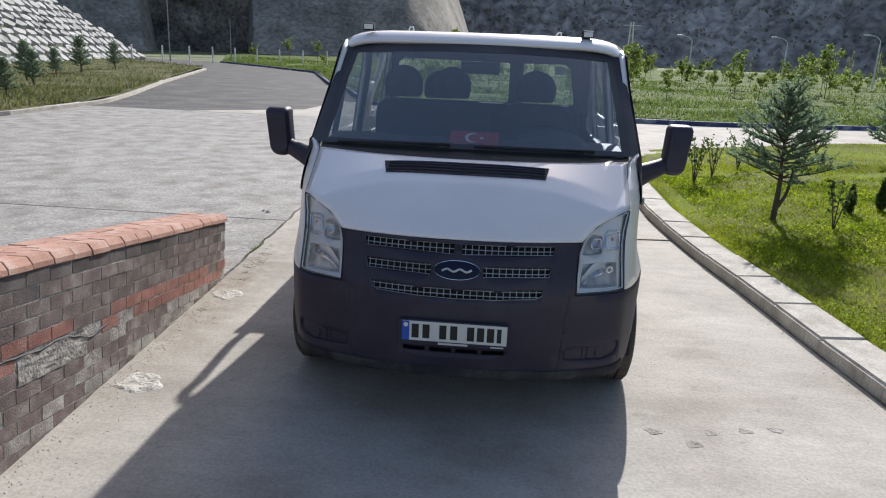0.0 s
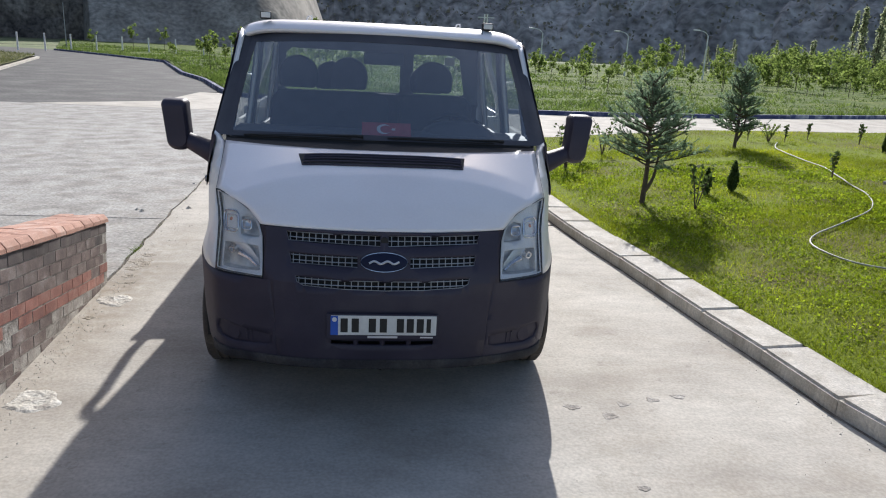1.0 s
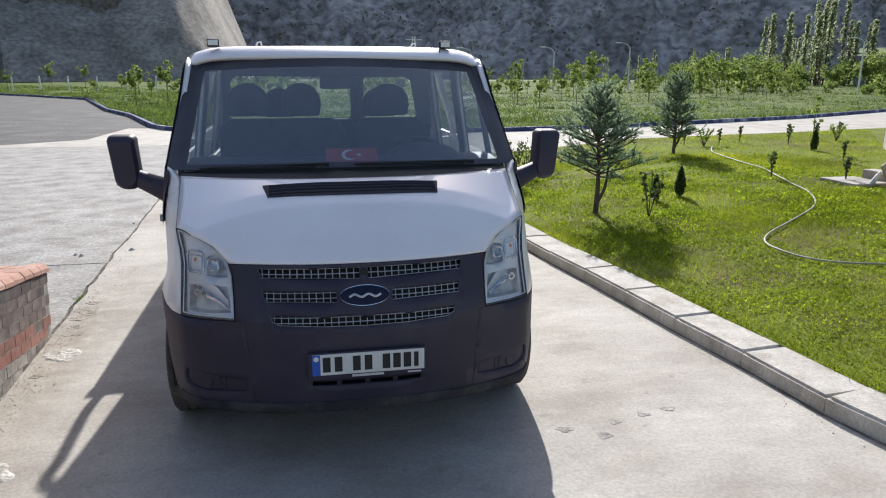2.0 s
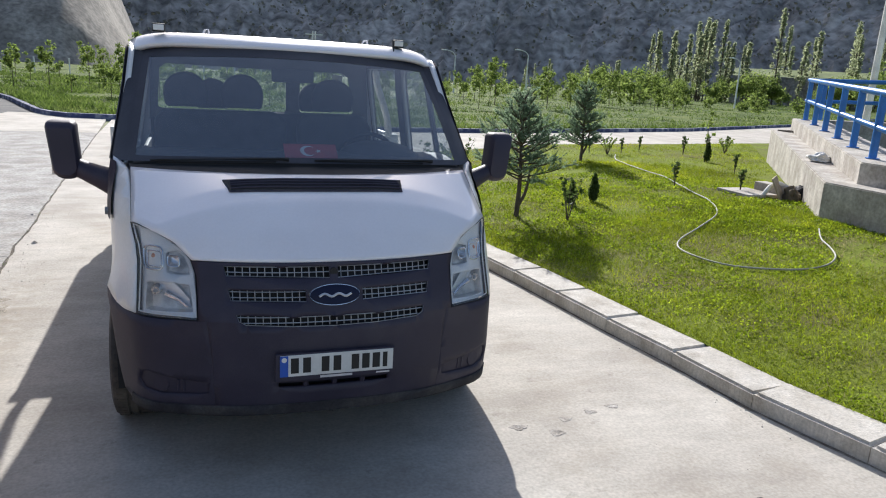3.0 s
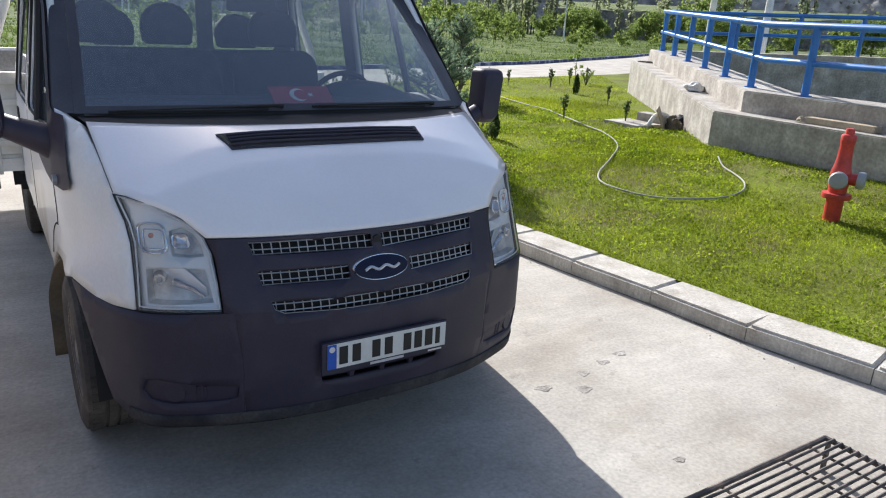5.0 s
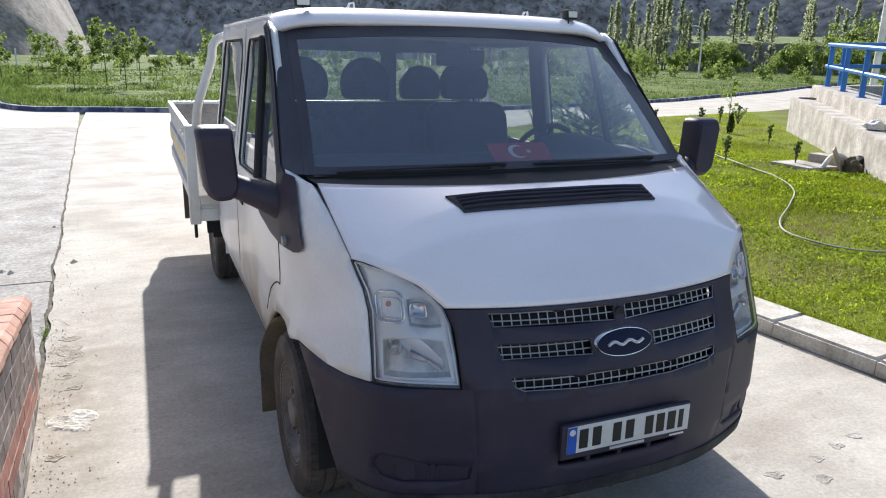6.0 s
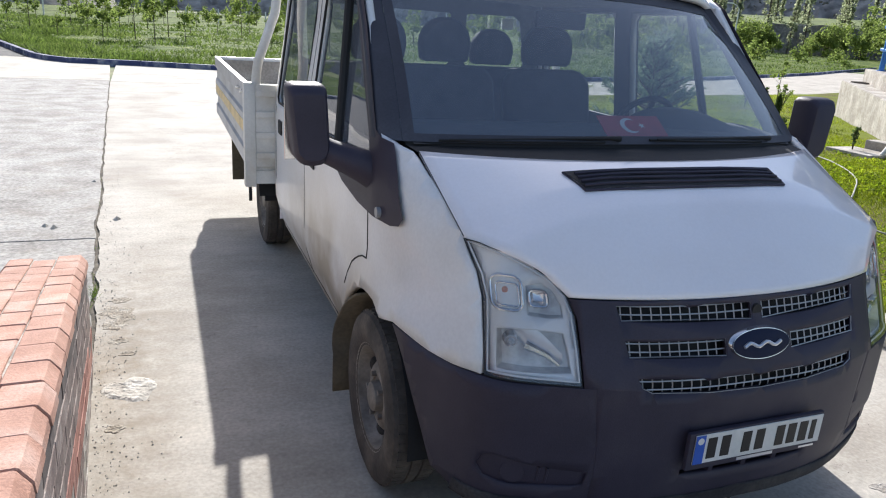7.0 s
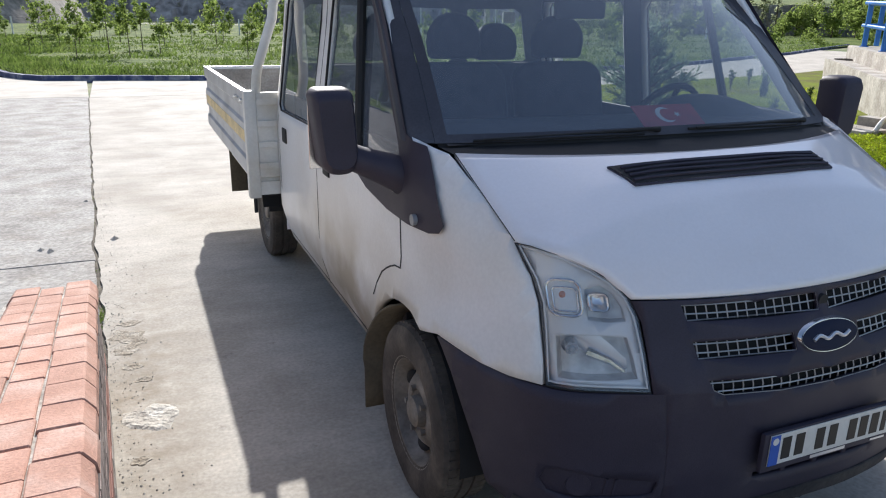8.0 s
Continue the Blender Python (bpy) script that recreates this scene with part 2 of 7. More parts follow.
GRASS = leafy("grass_blades", (0.225, 0.28, 0.013), (0.40, 0.44, 0.022), 0.62, 0.7, 0.45)
CLOVER = leafy("clover_leaves", (0.21, 0.29, 0.016), (0.36, 0.43, 0.03), 0.55, 2.5, 0.45)
DRY_GRASS = leafy("dry_grass", (0.36, 0.31, 0.15), (0.46, 0.40, 0.22), 0.4, 2.0, 0.3)
WEEDS = leafy("field_weed_leaves", (0.125, 0.185, 0.040), (0.20, 0.25, 0.075), 0.5, 0.35)
NEEDLE = leafy("blue_green_needles", (0.22, 0.31, 0.20), (0.32, 0.41, 0.27), 0.72, 3.0)
LEAF = leafy("fresh_green_leaves", (0.20, 0.27, 0.065), (0.31, 0.37, 0.12), 0.65, 1.2)
DARK_LEAF = leafy("dark_green_leaves", (0.08, 0.12, 0.035), (0.14, 0.18, 0.06), 0.5, 2.0)
POPLAR_LEAF = leafy("poplar_leaves", (0.36, 0.40, 0.24), (0.46, 0.50, 0.32), 0.70, 0.4)
SCRUB = leafy("grey_green_scrub", (0.23, 0.225, 0.17), (0.32, 0.30, 0.23), 0.45, 0.05)
WEED_GREEN = mat("bright_terrace_grass", (0.115, 0.155, 0.035), 0.95, dark=(0.07, 0.10, 0.025), light=(0.16, 0.20, 0.05), scale=0.15, fine=2, bump=0.2)
BARK = mat("bark", (0.10, 0.075, 0.055), 0.95, scale=12, fine=60, bump=0.6)
RED_PAINT = mat("red_hydrant_paint", (0.48, 0.045, 0.035), 0.45, dark=(0.34, 0.03, 0.025), scale=6, fine=60, bump=0.05)
WHITE_PAINT = mat("white_post_paint", (0.72, 0.72, 0.70), 0.5, scale=3, bump=0.03)
STEEL = mat("rusty_steel", (0.11, 0.095, 0.085), 0.7, metal=0.3, dark=(0.06, 0.052, 0.047), light=(0.19, 0.15, 0.12), scale=14, fine=90, bump=0.2)
RIPRAP = mat("pale_stone_blocks", (0.40, 0.39, 0.37), 0.9, dark=(0.26, 0.25, 0.235), light=(0.45, 0.44, 0.42), scale=0.8, fine=6, bump=0.3, island=0.15)
WOOD = mat("weathered_plank", (0.40, 0.33, 0.23), 0.8, scale=6, fine=40, bump=0.2)
HOSE = mat("pale_hose", (0.32, 0.31, 0.26), 0.5, scale=3, fine=40, bump=0.02)
CLOTH_WHITE = mat("white_sacking", (0.70, 0.69, 0.65), 0.9, scale=10, fine=60, bump=0.2)

# ---- helpers of this scene ----


def world_of(ob):
    return (world_of(ob.parent) @ ob.matrix_parent_inverse if ob.parent else Matrix()) @ ob.matrix_basis


def finish(name, bm, material, smooth=False, face=None):
    """The mesh; face is the way that an open sheet looks."""
    bmesh.ops.recalc_face_normals(bm, faces=bm.faces)
    if face is not None:
        way = Vector(face)
        if sum(f.normal.dot(way) * f.calc_area() for f in bm.faces) < 0:
            bmesh.ops.reverse_faces(bm, faces=bm.faces)
    me = bpy.data.meshes.new(name)
    bm.to_mesh(me)
    bm.free()
    me.materials.append(material)
    if smooth:
        me.shade_smooth()
        me.set_sharp_from_angle(angle=radians(smooth if smooth is not True else 40))
    return me


def part(name, bm, material, parent, label="", smooth=False, face=None):
    """One mesh, given in world places, under a thing or a part."""
    ob = new(name, finish(name, bm, material, smooth, face) if isinstance(bm, bmesh.types.BMesh) else bm)
    ob.parent = parent
    ob.matrix_parent_inverse = world_of(parent).inverted()
    return tagged(ob, label)


def thing(name, at, label, category, group="", kind=""):
    ob = new(name)
    ob.empty_display_size = 0.2
    ob.matrix_basis = Matrix.Translation(at)
    return tagged(ob, label, category, group, kind)


def box(bm, x0, x1, y0, y1, z0, z1, bevel=0.0, m=None):
    r = bmesh.ops.create_cube(bm, size=1, matrix=Matrix.Translation(((x0 + x1) / 2, (y0 + y1) / 2, (z0 + z1) / 2)) @ Matrix.Diagonal((x1 - x0, y1 - y0, z1 - z0, 1)))
    vs = r["verts"]
    if bevel:
        es = list({e for v in vs for e in v.link_edges})
        r = bmesh.ops.bevel(bm, geom=es, offset=bevel, segments=2, affect="EDGES", profile=0.6)
        vs = [v for v in {v for f in r["faces"] for v in f.verts} | set(v for v in vs if v.is_valid)]
    if m is not None:
        bmesh.ops.transform(bm, matrix=m, verts=[v for v in vs if v.is_valid])
    return bm


def boxed(*a, **k):
    return box(bmesh.new(), *a, **k)


def tube(bm, pts, radius, sides=10, caps=True, closed=False):
    """A round bar along points; radius is one number or one for each point."""
    pts = [Vector(p) for p in pts]
    rad = radius if isinstance(radius, (list, tuple)) else [radius] * len(pts)
    rings, side = [], None
    n = len(pts)
    for i, p in enumerate(pts):
        a, b = (pts[(i - 1) % n], pts[(i + 1) % n]) if closed else (pts[max(i - 1, 0)], pts[min(i + 1, n - 1)])
        d = (b - a).normalized()
        if side is None or abs(side.dot(d)) > 0.99:
            side = d.orthogonal().normalized()
        side = (side - d * side.dot(d)).normalized()
        up = d.cross(side)
        rings.append([bm.verts.new(p + rad[i] * (math.cos(t) * side + math.sin(t) * up)) for t in (2 * math.pi * k / sides for k in range(sides))])
    for i in range(n if closed else n - 1):
        r0, r1 = rings[i], rings[(i + 1) % n]
        for k in range(sides):
            bm.faces.new((r0[k], r0[(k + 1) % sides], r1[(k + 1) % sides], r1[k]))
    if caps and not closed:
        bm.faces.new(list(reversed(rings[0])))
        bm.faces.new(rings[-1])
    return bm


def spline(pts, n=8):
    """A smooth line through points."""
    pts = [Vector(p) for p in pts]
    out = []
    for i in range(len(pts) - 1):
        p0, p1, p2, p3 = pts[max(i - 1, 0)], pts[i], pts[i + 1], pts[min(i + 2, len(pts) - 1)]
        for k in range(n):
            t = k / n
            out.append(0.5 * (2 * p1 + (p2 - p0) * t + (2 * p0 - 5 * p1 + 4 * p2 - p3) * t * t + (3 * p1 - p0 - 3 * p2 + p3) * t ** 3))
    return out + [pts[-1]]


def prism(bm, outline, z0, z1):
    """A flat slab over a plan outline; z0, z1 may be functions of (x, y)."""
    f0 = z0 if callable(z0) else (lambda x, y: z0)
    f1 = z1 if callable(z1) else (lambda x, y: z1)
    lo = [bm.verts.new((x, y, f0(x, y))) for x, y in outline]
    hi = [bm.verts.new((x, y, f1(x, y))) for x, y in outline]
    n = len(outline)
    bm.faces.new(hi)
    bm.faces.new(list(reversed(lo)))
    for i in range(n):
        bm.faces.new((lo[i], lo[(i + 1) % n], hi[(i + 1) % n], hi[i]))
    return bm


def filled(outline, holes=(), cut_u=(), cut_v=()):
    """A flat sheet in the plane z = 0 with holes, cut into strips so that it can be bent."""
    bm = bmesh.new()
    edges = []
    for loop in (outline, *holes):
        vs = [bm.verts.new((u, v, 0)) for u, v in loop]
        edges += [bm.edges.new((vs[i], vs[(i + 1) % len(vs)])) for i in range(len(vs))]
    bmesh.ops.triangle_fill(bm, edges=edges, use_beauty=True, use_dissolve=False)
    for axis, cuts in ((0, cut_u), (1, cut_v)):
        for c in cuts:
            co, no = [0, 0, 0], [0, 0, 0]
            co[axis], no[axis] = c, 1
            bmesh.ops.bisect_plane(bm, geom=bm.verts[:] + bm.edges[:] + bm.faces[:], plane_co=co, plane_no=no)
    return bm


def bent(bm, place):
    for v in bm.verts:
        v.co = place(v.co.x, v.co.y)
    return bm


def grid(rows):
    """A sheet over rows of points."""
    bm = bmesh.new()
    vs = [[bm.verts.new(p) for p in row] for row in rows]
    for a, b in zip(vs, vs[1:]):
        for i in range(len(a) - 1):
            bm.faces.new((a[i], a[i + 1], b[i + 1], b[i]))
    return bm


def thick(ob, t, offset=-1.0):
    m = ob.modifiers.new("thickness", "SOLIDIFY")
    m.thickness, m.offset = t, offset
    return ob


def lin(a, b, n):
    return [a + (b - a) * i / (n - 1) for i in range(n)]


def ramp_at(x, xs, ys):
    return float(np.interp(x, xs, ys))

# ---- ground, yard, roads ----
JOINT_Y, JOINT_X = (-20, 0, 4.05, 8.7, 20.2, 26), (-1.2, -2.07, -2.27, -2.48, -2.98, -3.3)
KERB_Y = (-14, -6, -0.53, -0.3, 0.05, 0.4, 0.85, 1.3, 1.5, 1.9, 2.4, 2.9, 3.5, 4.3, 5.7, 6.6, 8.0, 10.0, 11.2, 12.0)
KERB_X = (6.0, 4.0, 2.80, 2.74, 2.665, 2.63, 2.59, 2.54, 2.50, 2.45, 2.405, 2.35, 2.26, 2.17, 2.06, 2.07, 2.10, 2.25, 2.5, 2.95)
NEAR_X, NEAR_Y = (2.9, 5.2, 7.0, 8.8, 13.1, 17.0, 40.0), (12.0, 12.6, 13.0, 13.5, 14.4, 15.4, 24.0)
BACK = [(-30, 71), (-21.5, 61), (-15, 52.5), (-9.85, 36.3), (-7.6, 31), (-6.2, 26.5), (-5.2, 23.4), (-4.2, 22.3), (-2.3, 22.0), (0.5, 21.3), (3.9, 20.3), (6.6, 20.4), (9.4, 20.9), (13.8, 22.3), (21.5, 25.2), (36, 33), (60, 48)]
LEFT = [(-40, 62), (-22.3, 49.5), (-16.2, 30), (-13.6, 22.5), (-12.4, 18.5), (-12.3, 13.4), (-13.5, 10.5), (-17, 8.6), (-40, 4)]


def joint_x(y):
    return ramp_at(y, JOINT_Y, JOINT_X) + (0.030 * noise.noise(Vector((y * 0.9, 4, 0))) + 0.018 * noise.noise(Vector((y * 3.1, 9, 0))) if y > 2.6 else 0)


def kerb_x(y):
    return ramp_at(y, KERB_Y, KERB_X)


def lawn_z(x, y):
    return 0.108 + 0.05 * min(max(x - kerb_x(y) - 0.3, 0), 4.6) + 0.012 * noise.noise(Vector((x * 1.3, y * 1.3, 0)))


ground = new("ground", finish("ground", grid([[(x, y, -0.06) for x in lin(-900, 900, 13)] for y in lin(-500, 1300, 13)]), SOIL))
tagged(ground, "dry earth and weeds that reach to the hills", "ground", kind="structure")

# the concrete yard is cast in slabs, each an object of its own
yard = thing("pavement", (0, 0, 0), "worn pale concrete yard cast in large slabs", "pavement", kind="structure")


def slab(points, z=0.0, material=None):
    bm = prism(bmesh.new(), points, -0.14, z)
    top = max(bm.faces, key=lambda f: f.calc_center_median().z)
    bmesh.ops.bevel(bm, geom=list(top.edges), offset=0.008, segments=1, affect="EDGES")
    return part("slab", bm, material or CONCRETE, yard)


GAP = 0.007


def ragged(y, seed):
    """How far the broken edge of a slab stands off the joint."""
    wear = 1 + 1.6 * max(0.0, 1 - abs(y - 3.6) / 1.6)
    return wear * 0.012 * abs(noise.noise(Vector((y * 2.2, seed * 7, 0)))) + 0.012 * abs(noise.noise(Vector((y * 9, seed * 7, 3)))) + 0.006 * abs(noise.noise(Vector((y * 31, seed, 5))))


lane_cuts = [-14, -4.6, 17.2]
for a, b in zip(lane_cuts, lane_cuts[1:]):
    ys = lin(a + GAP, b - GAP, 12 if a < -5 else 330)
    right = [(kerb_x(min(y, 11.9)) + 0.15, y) for y in ys]
    if a < 4.6 < b:  # a half-way saw cut from the kerb
        n = sum(y < 4.6 for y in ys)
        right[n:n] = [(2.3, 4.715), (1.2, 4.56), (0.2, 4.45), (1.2, 4.572), (2.3, 4.729)]
    slab([(joint_x(y) + GAP + ragged(y, 1), y) for y in ys] + right[::-1])
joint_rows = [[(joint_x(y) - 0.05, y, -0.022), (joint_x(y), y, -0.016 + 0.008 * noise.noise(Vector((y * 6, 2, 0)))), (joint_x(y) + 0.05, y, -0.022)] for y in lin(-4, 17.2, 220)]
JOINT_DIRT = mat("joint_dirt", (0.085, 0.070, 0.050), 0.95, dark=(0.045, 0.038, 0.028), light=(0.15, 0.13, 0.095), scale=9, fine=60, bump=0.6, detail=1.0)
tagged(new("joint_dirt", finish("joint_dirt", grid(joint_rows), JOINT_DIRT)), "dark packed dirt in the long slab joint", "dirt", kind="stuff")
yard_rows = [-14, -4.2, 4.54, 17.4]
for a, b in zip(yard_rows, yard_rows[1:]):
    for k in range(3):
        def xa(y, k=k):
            return joint_x(y) - 9.0 * k
        ys = lin(a + GAP, b - GAP, 220 if k == 0 else 5)
        slab([(xa(y) - GAP - ragged(y, 2) * (k == 0), y) for y in ys] + [(xa(y) - 9.0 + GAP, y) for y in ys[::-1]], 0.0, YARD)
# the road along the back, and its crossing
slab([(joint_x(17.2) + GAP, 17.22), (3.02, 17.22), (3.02, 22.5), (joint_x(20), 24.0)], 0.0)
for a, b in ((3.04, 8.4), (8.42, 13.8), (13.82, 20), (20.02, 27), (27.02, 45)):
    xs = lin(a, b, 5)
    slab([(x, ramp_at(x, NEAR_X, NEAR_Y) - 0.4) for x in xs] + [(x, 20.6 + max(0, x - 7) * 0.45 + 1.2) for x in xs[::-1]])
slab([(joint_x(17.4) - GAP, 17.42), (joint_x(24) - GAP, 24), (-6.2, 24), (-6.4, 19.6), (-9.2, 17.42)])
road = new("road", finish("road", prism(bmesh.new(), [(-28.6, 17.44), (-9.25, 17.44), (-6.42, 19.62), (-6.22, 24), (-4.0, 25), (-8.5, 37), (-13, 53), (-28, 72), (-60, 84), (-60, 70), (-24, 52)], -0.12, -0.004), ASPHALT))
tagged(road, "faded grey asphalt road that bends away uphill", "road", kind="structure")


def strip(name, line, width, z0, z1, material, label, piece="kerbstone", pitch=0.9, gap=0.007, kind="structure", jitter=0.004, round_off=0.007):
    """Kerbstones along a plan line; the width lies to the line's right."""
    root = thing(name, (0, 0, 0), label, "kerb", kind=kind)
    rnd = random.Random(5)
    bm = box(bmesh.new(), 0, width, gap / 2, pitch - gap / 2, z0, z1)
    es = [e for e in bm.edges if all(v.co.z > z1 - 1e-4 for v in e.verts)]
    bmesh.ops.bevel(bm, geom=es, offset=round_off, segments=3, affect="EDGES")
    me = finish(piece, bm, material, 50)
    pts = [Vector((*p, 0)) for p in line]
    lens = np.concatenate([[0], np.cumsum([(b - a).length for a, b in zip(pts, pts[1:])])])
    arr = np.array([(p.x, p.y) for p in pts])
    n = int(lens[-1] / pitch)
    for i in range(n):
        s0, s1 = i * pitch, (i + 1) * pitch
        a = Vector((np.interp(s0, lens, arr[:, 0]), np.interp(s0, lens, arr[:, 1]), 0))
        b = Vector((np.interp(s1, lens, arr[:, 0]), np.interp(s1, lens, arr[:, 1]), 0))
        d = b - a
        ob = new(piece, me)
        ob.parent = root
        ob.matrix_basis = pose(a.x, a.y, rnd.uniform(-jitter, jitter), 0, rnd.uniform(-0.5, 0.5), math.degrees(math.atan2(d.y, d.x)) - 90)
    return root


strip("kerb", [(kerb_x(y), y) for y in lin(-5.58, 11.9, 60)] + [(x, ramp_at(x, NEAR_X, NEAR_Y)) for x in lin(3.3, 24, 24)], 0.35, -0.1, 0.118, KERB, "rough pale concrete kerb of laid stones", pitch=0.728, gap=0.005, jitter=0.005, round_off=0.018)
edge_ys = lin(-4, 11.9, 420)
edge_rows = [[(kerb_x(y) - 0.012 - 0.030 * abs(noise.noise(Vector((y * 3.1, 1, 0)))) - 0.012 * abs(noise.noise(Vector((y * 14, 3, 0)))), y, 0.0015), (kerb_x(y) + 0.004, y, 0.004)] for y in edge_ys]
KERB_DIRT = mat("kerb_foot_dirt", (0.17, 0.145, 0.115), 0.95, dark=(0.10, 0.085, 0.068), light=(0.27, 0.24, 0.20), scale=7, fine=50, bump=0.5, detail=1.0)
tagged(new("kerb_dirt", finish("kerb_dirt", grid(edge_rows), KERB_DIRT, face=(0, 0, 1))), "dark dirt washed along the kerb foot", "dirt", kind="stuff")

# lawn
rows = []
for v in lin(0, 1, 90):
    row = []
    for u in lin(0, 1, 70):
        w = u ** 1.4 * 26
        y = -6 + v * (ramp_at(3.2 + w, NEAR_X, NEAR_Y) + 0.31 + 6)
        x = kerb_x(min(y, 11.95)) + 0.335 + w if y < 11.95 else 3.2 + w
        row.append((x, y, lawn_z(x, y)))
    rows.append(row)
lawn = new("lawn", finish("lawn", grid(rows), LAWN, True))
tagged(lawn, "short sunlit green lawn with some worn patches", "lawn", kind="structure")

# field beyond the road, and the bank by the asphalt road
BLUE_KERB = mat("blue_painted_kerb", (0.055, 0.07, 0.16), 0.8, dark=(0.035, 0.045, 0.12), light=(0.40, 0.41, 0.44), scale=2.2, fine=30, bump=0.3, per=0.15)
strip("field_kerb", BACK, -0.16, -0.1, 0.14, BLUE_KERB, "kerb painted dark blue along the field", pitch=1.0)
strip("road_kerb", LEFT[::-1], -0.22, -0.1, 0.11, KERB, "pale kerb along the asphalt road", pitch=1.0)


def field_z(x, y):
    far = max(0, y - 30)
    return 0.10 + 0.25 * noise.noise(Vector((x * 0.11, y * 0.11, 3))) * min(1, far / 10 + 0.15) + 0.05 * noise.noise(Vector((x * 0.6, y * 0.6, 9)))


def sheet(name, near, far, nu, nv, height, material, label):
    """A sheet of rough ground between two plan lines."""
    def along(line, u):
        p = np.array(line, float)
        t = np.linspace(0, 1, len(p))
        return np.interp(u, t, p[:, 0]), np.interp(u, t, p[:, 1])
    rows = []
    for v in lin(0, 1, nv):
        row = []
        for u in lin(0, 1, nu):
            a, b = along(near, u), along(far, u)
            k = v ** 2
            x, y = float(a[0] + (b[0] - a[0]) * k), float(a[1] + (b[1] - a[1]) * k)
            row.append((x, y, height(x, y)))
        rows.append(row)
    return tagged(new(name, finish(name, grid(rows), material, True)), label, "field", kind="structure")


FIELD = mat("field_weeds", (0.09, 0.13, 0.026), 0.95, dark=(0.05, 0.08, 0.016), light=(0.155, 0.18, 0.048), spec=0.1, scale=0.5, fine=5, bump=0.7, detail=1.3)
inner = [(x + 0.08, y + 0.1) for x, y in BACK]
sheet("field", inner, [(-60, 150), (-50, 150), (-40, 150), (-30, 150), (-25, 150), (-20, 150), (-10, 150), (0, 150), (10, 150), (20, 150), (30, 150), (50, 150), (70, 150), (90, 150), (120, 140), (150, 120), (180, 90)], 120, 60, field_z, FIELD, "weedy green field planted with young trees")
BANK = mat("dry_bank_turf", (0.105, 0.11, 0.04), 0.95, dark=(0.06, 0.067, 0.025), light=(0.17, 0.155, 0.08), spec=0.1, scale=0.7, fine=6, bump=0.7, detail=1.3)
BANK_WEEDS = leafy("olive_bank_weeds", (0.115, 0.13, 0.042), (0.19, 0.18, 0.075), 0.45, 0.5)
outer = [(x - 0.12, y - 0.05) for x, y in LEFT]
sheet("grass_bank", outer, [(-60, 66), (-50, 54), (-45, 48), (-44, 42), (-43, 36), (-43, 30), (-43, 24), (-43, 14), (-43, 4)], 50, 30, lambda x, y: 0.12 + 0.010 * max(0, -13 - x) + 0.1 * noise.noise(Vector((x * 0.4, y * 0.4, 1))), BANK, "rough grass bank beside the asphalt road")

# ---- hills ----
ROCK = mat("dark_rock", (0.17, 0.142, 0.118), 1.0, dark=(0.075, 0.064, 0.055), light=(0.29, 0.25, 0.205), scale=0.22, fine=1.3, bump=0.0, detail=1.9)


def hill(name, az0, az1, dist, depth, top, material, label, seed, ridge=0.2, nu=70, nv=36, left=0.1, right=0.1, rough=0.03):
    """A mountainside between two bearings from +y; left and right: the share of its length over which it falls away."""
    rows = []
    for j in range(nv):
        v = j / (nv - 1)
        row = []
        for i in range(nu):
            u = i / (nu - 1)
            az = radians(az0 + (az1 - az0) * u)
            p = Vector((u * (az1 - az0) * 0.09, v * 3, seed))
            r = dist + depth * v * (1 + 0.2 * noise.noise(p)) + dist * rough * noise.noise(p * 2.3) + dist * rough * 0.4 * noise.noise(p * 9)
            h = top * (v ** 0.9) * (1 + ridge * noise.noise(p * 1.7)) + top * rough * 2 * v * noise.noise(p * 6) + top * rough * noise.noise(p * 17)
            edge = min(1, u / left, (1 - u) / right)
            row.append((r * math.sin(az), r * math.cos(az), -5.0 + max(h, 0) * max(edge, 0.0)))
        rows.append(row)
    return tagged(new(name, finish(name, grid(rows), material, True)), label, "hill", kind="structure")


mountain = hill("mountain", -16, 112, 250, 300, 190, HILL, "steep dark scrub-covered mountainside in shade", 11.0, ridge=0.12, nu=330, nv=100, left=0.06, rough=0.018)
hill("quarry_slope", -20.5, -2.4, 150, 90, 70, CLIFF, "smooth pale grey quarried slope", 4.0, ridge=0.03, right=0.34, left=0.02, rough=0.012)
hill("cliff", -38, -10, 172, 22, 84, ROCK, "dark weathered rock cliff behind the road", 8.0, ridge=0.15, nu=160, nv=80, left=0.1, right=0.1, rough=0.022)
hill("pale_slope", -44, -26.6, 140, 70, 60, CLIFF, "smooth grey-green slope behind the cliff", 14.0, ridge=0.05, right=0.07, left=0.1, rough=0.015)
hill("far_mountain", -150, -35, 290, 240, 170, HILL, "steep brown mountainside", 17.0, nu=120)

# a walled terrace at the foot of the mountain
STONE_WALL = mat("rough_terrace_stone", (0.24, 0.225, 0.20), 0.95, dark=(0.13, 0.12, 0.11), light=(0.34, 0.32, 0.29), scale=0.7, fine=3, bump=0.4, detail=1.2)
terrace = thing("terrace", (90, 90, 0), "low stone-walled terrace with bright grass below the mountain", "terrace", kind="structure")


def at_terrace(az, r, z):
    q = 3.0 * noise.noise(Vector((az * 0.3, r * 0.1, 2)))
    return ((r + q) * math.sin(radians(az)), (r + q) * math.cos(radians(az)), z)


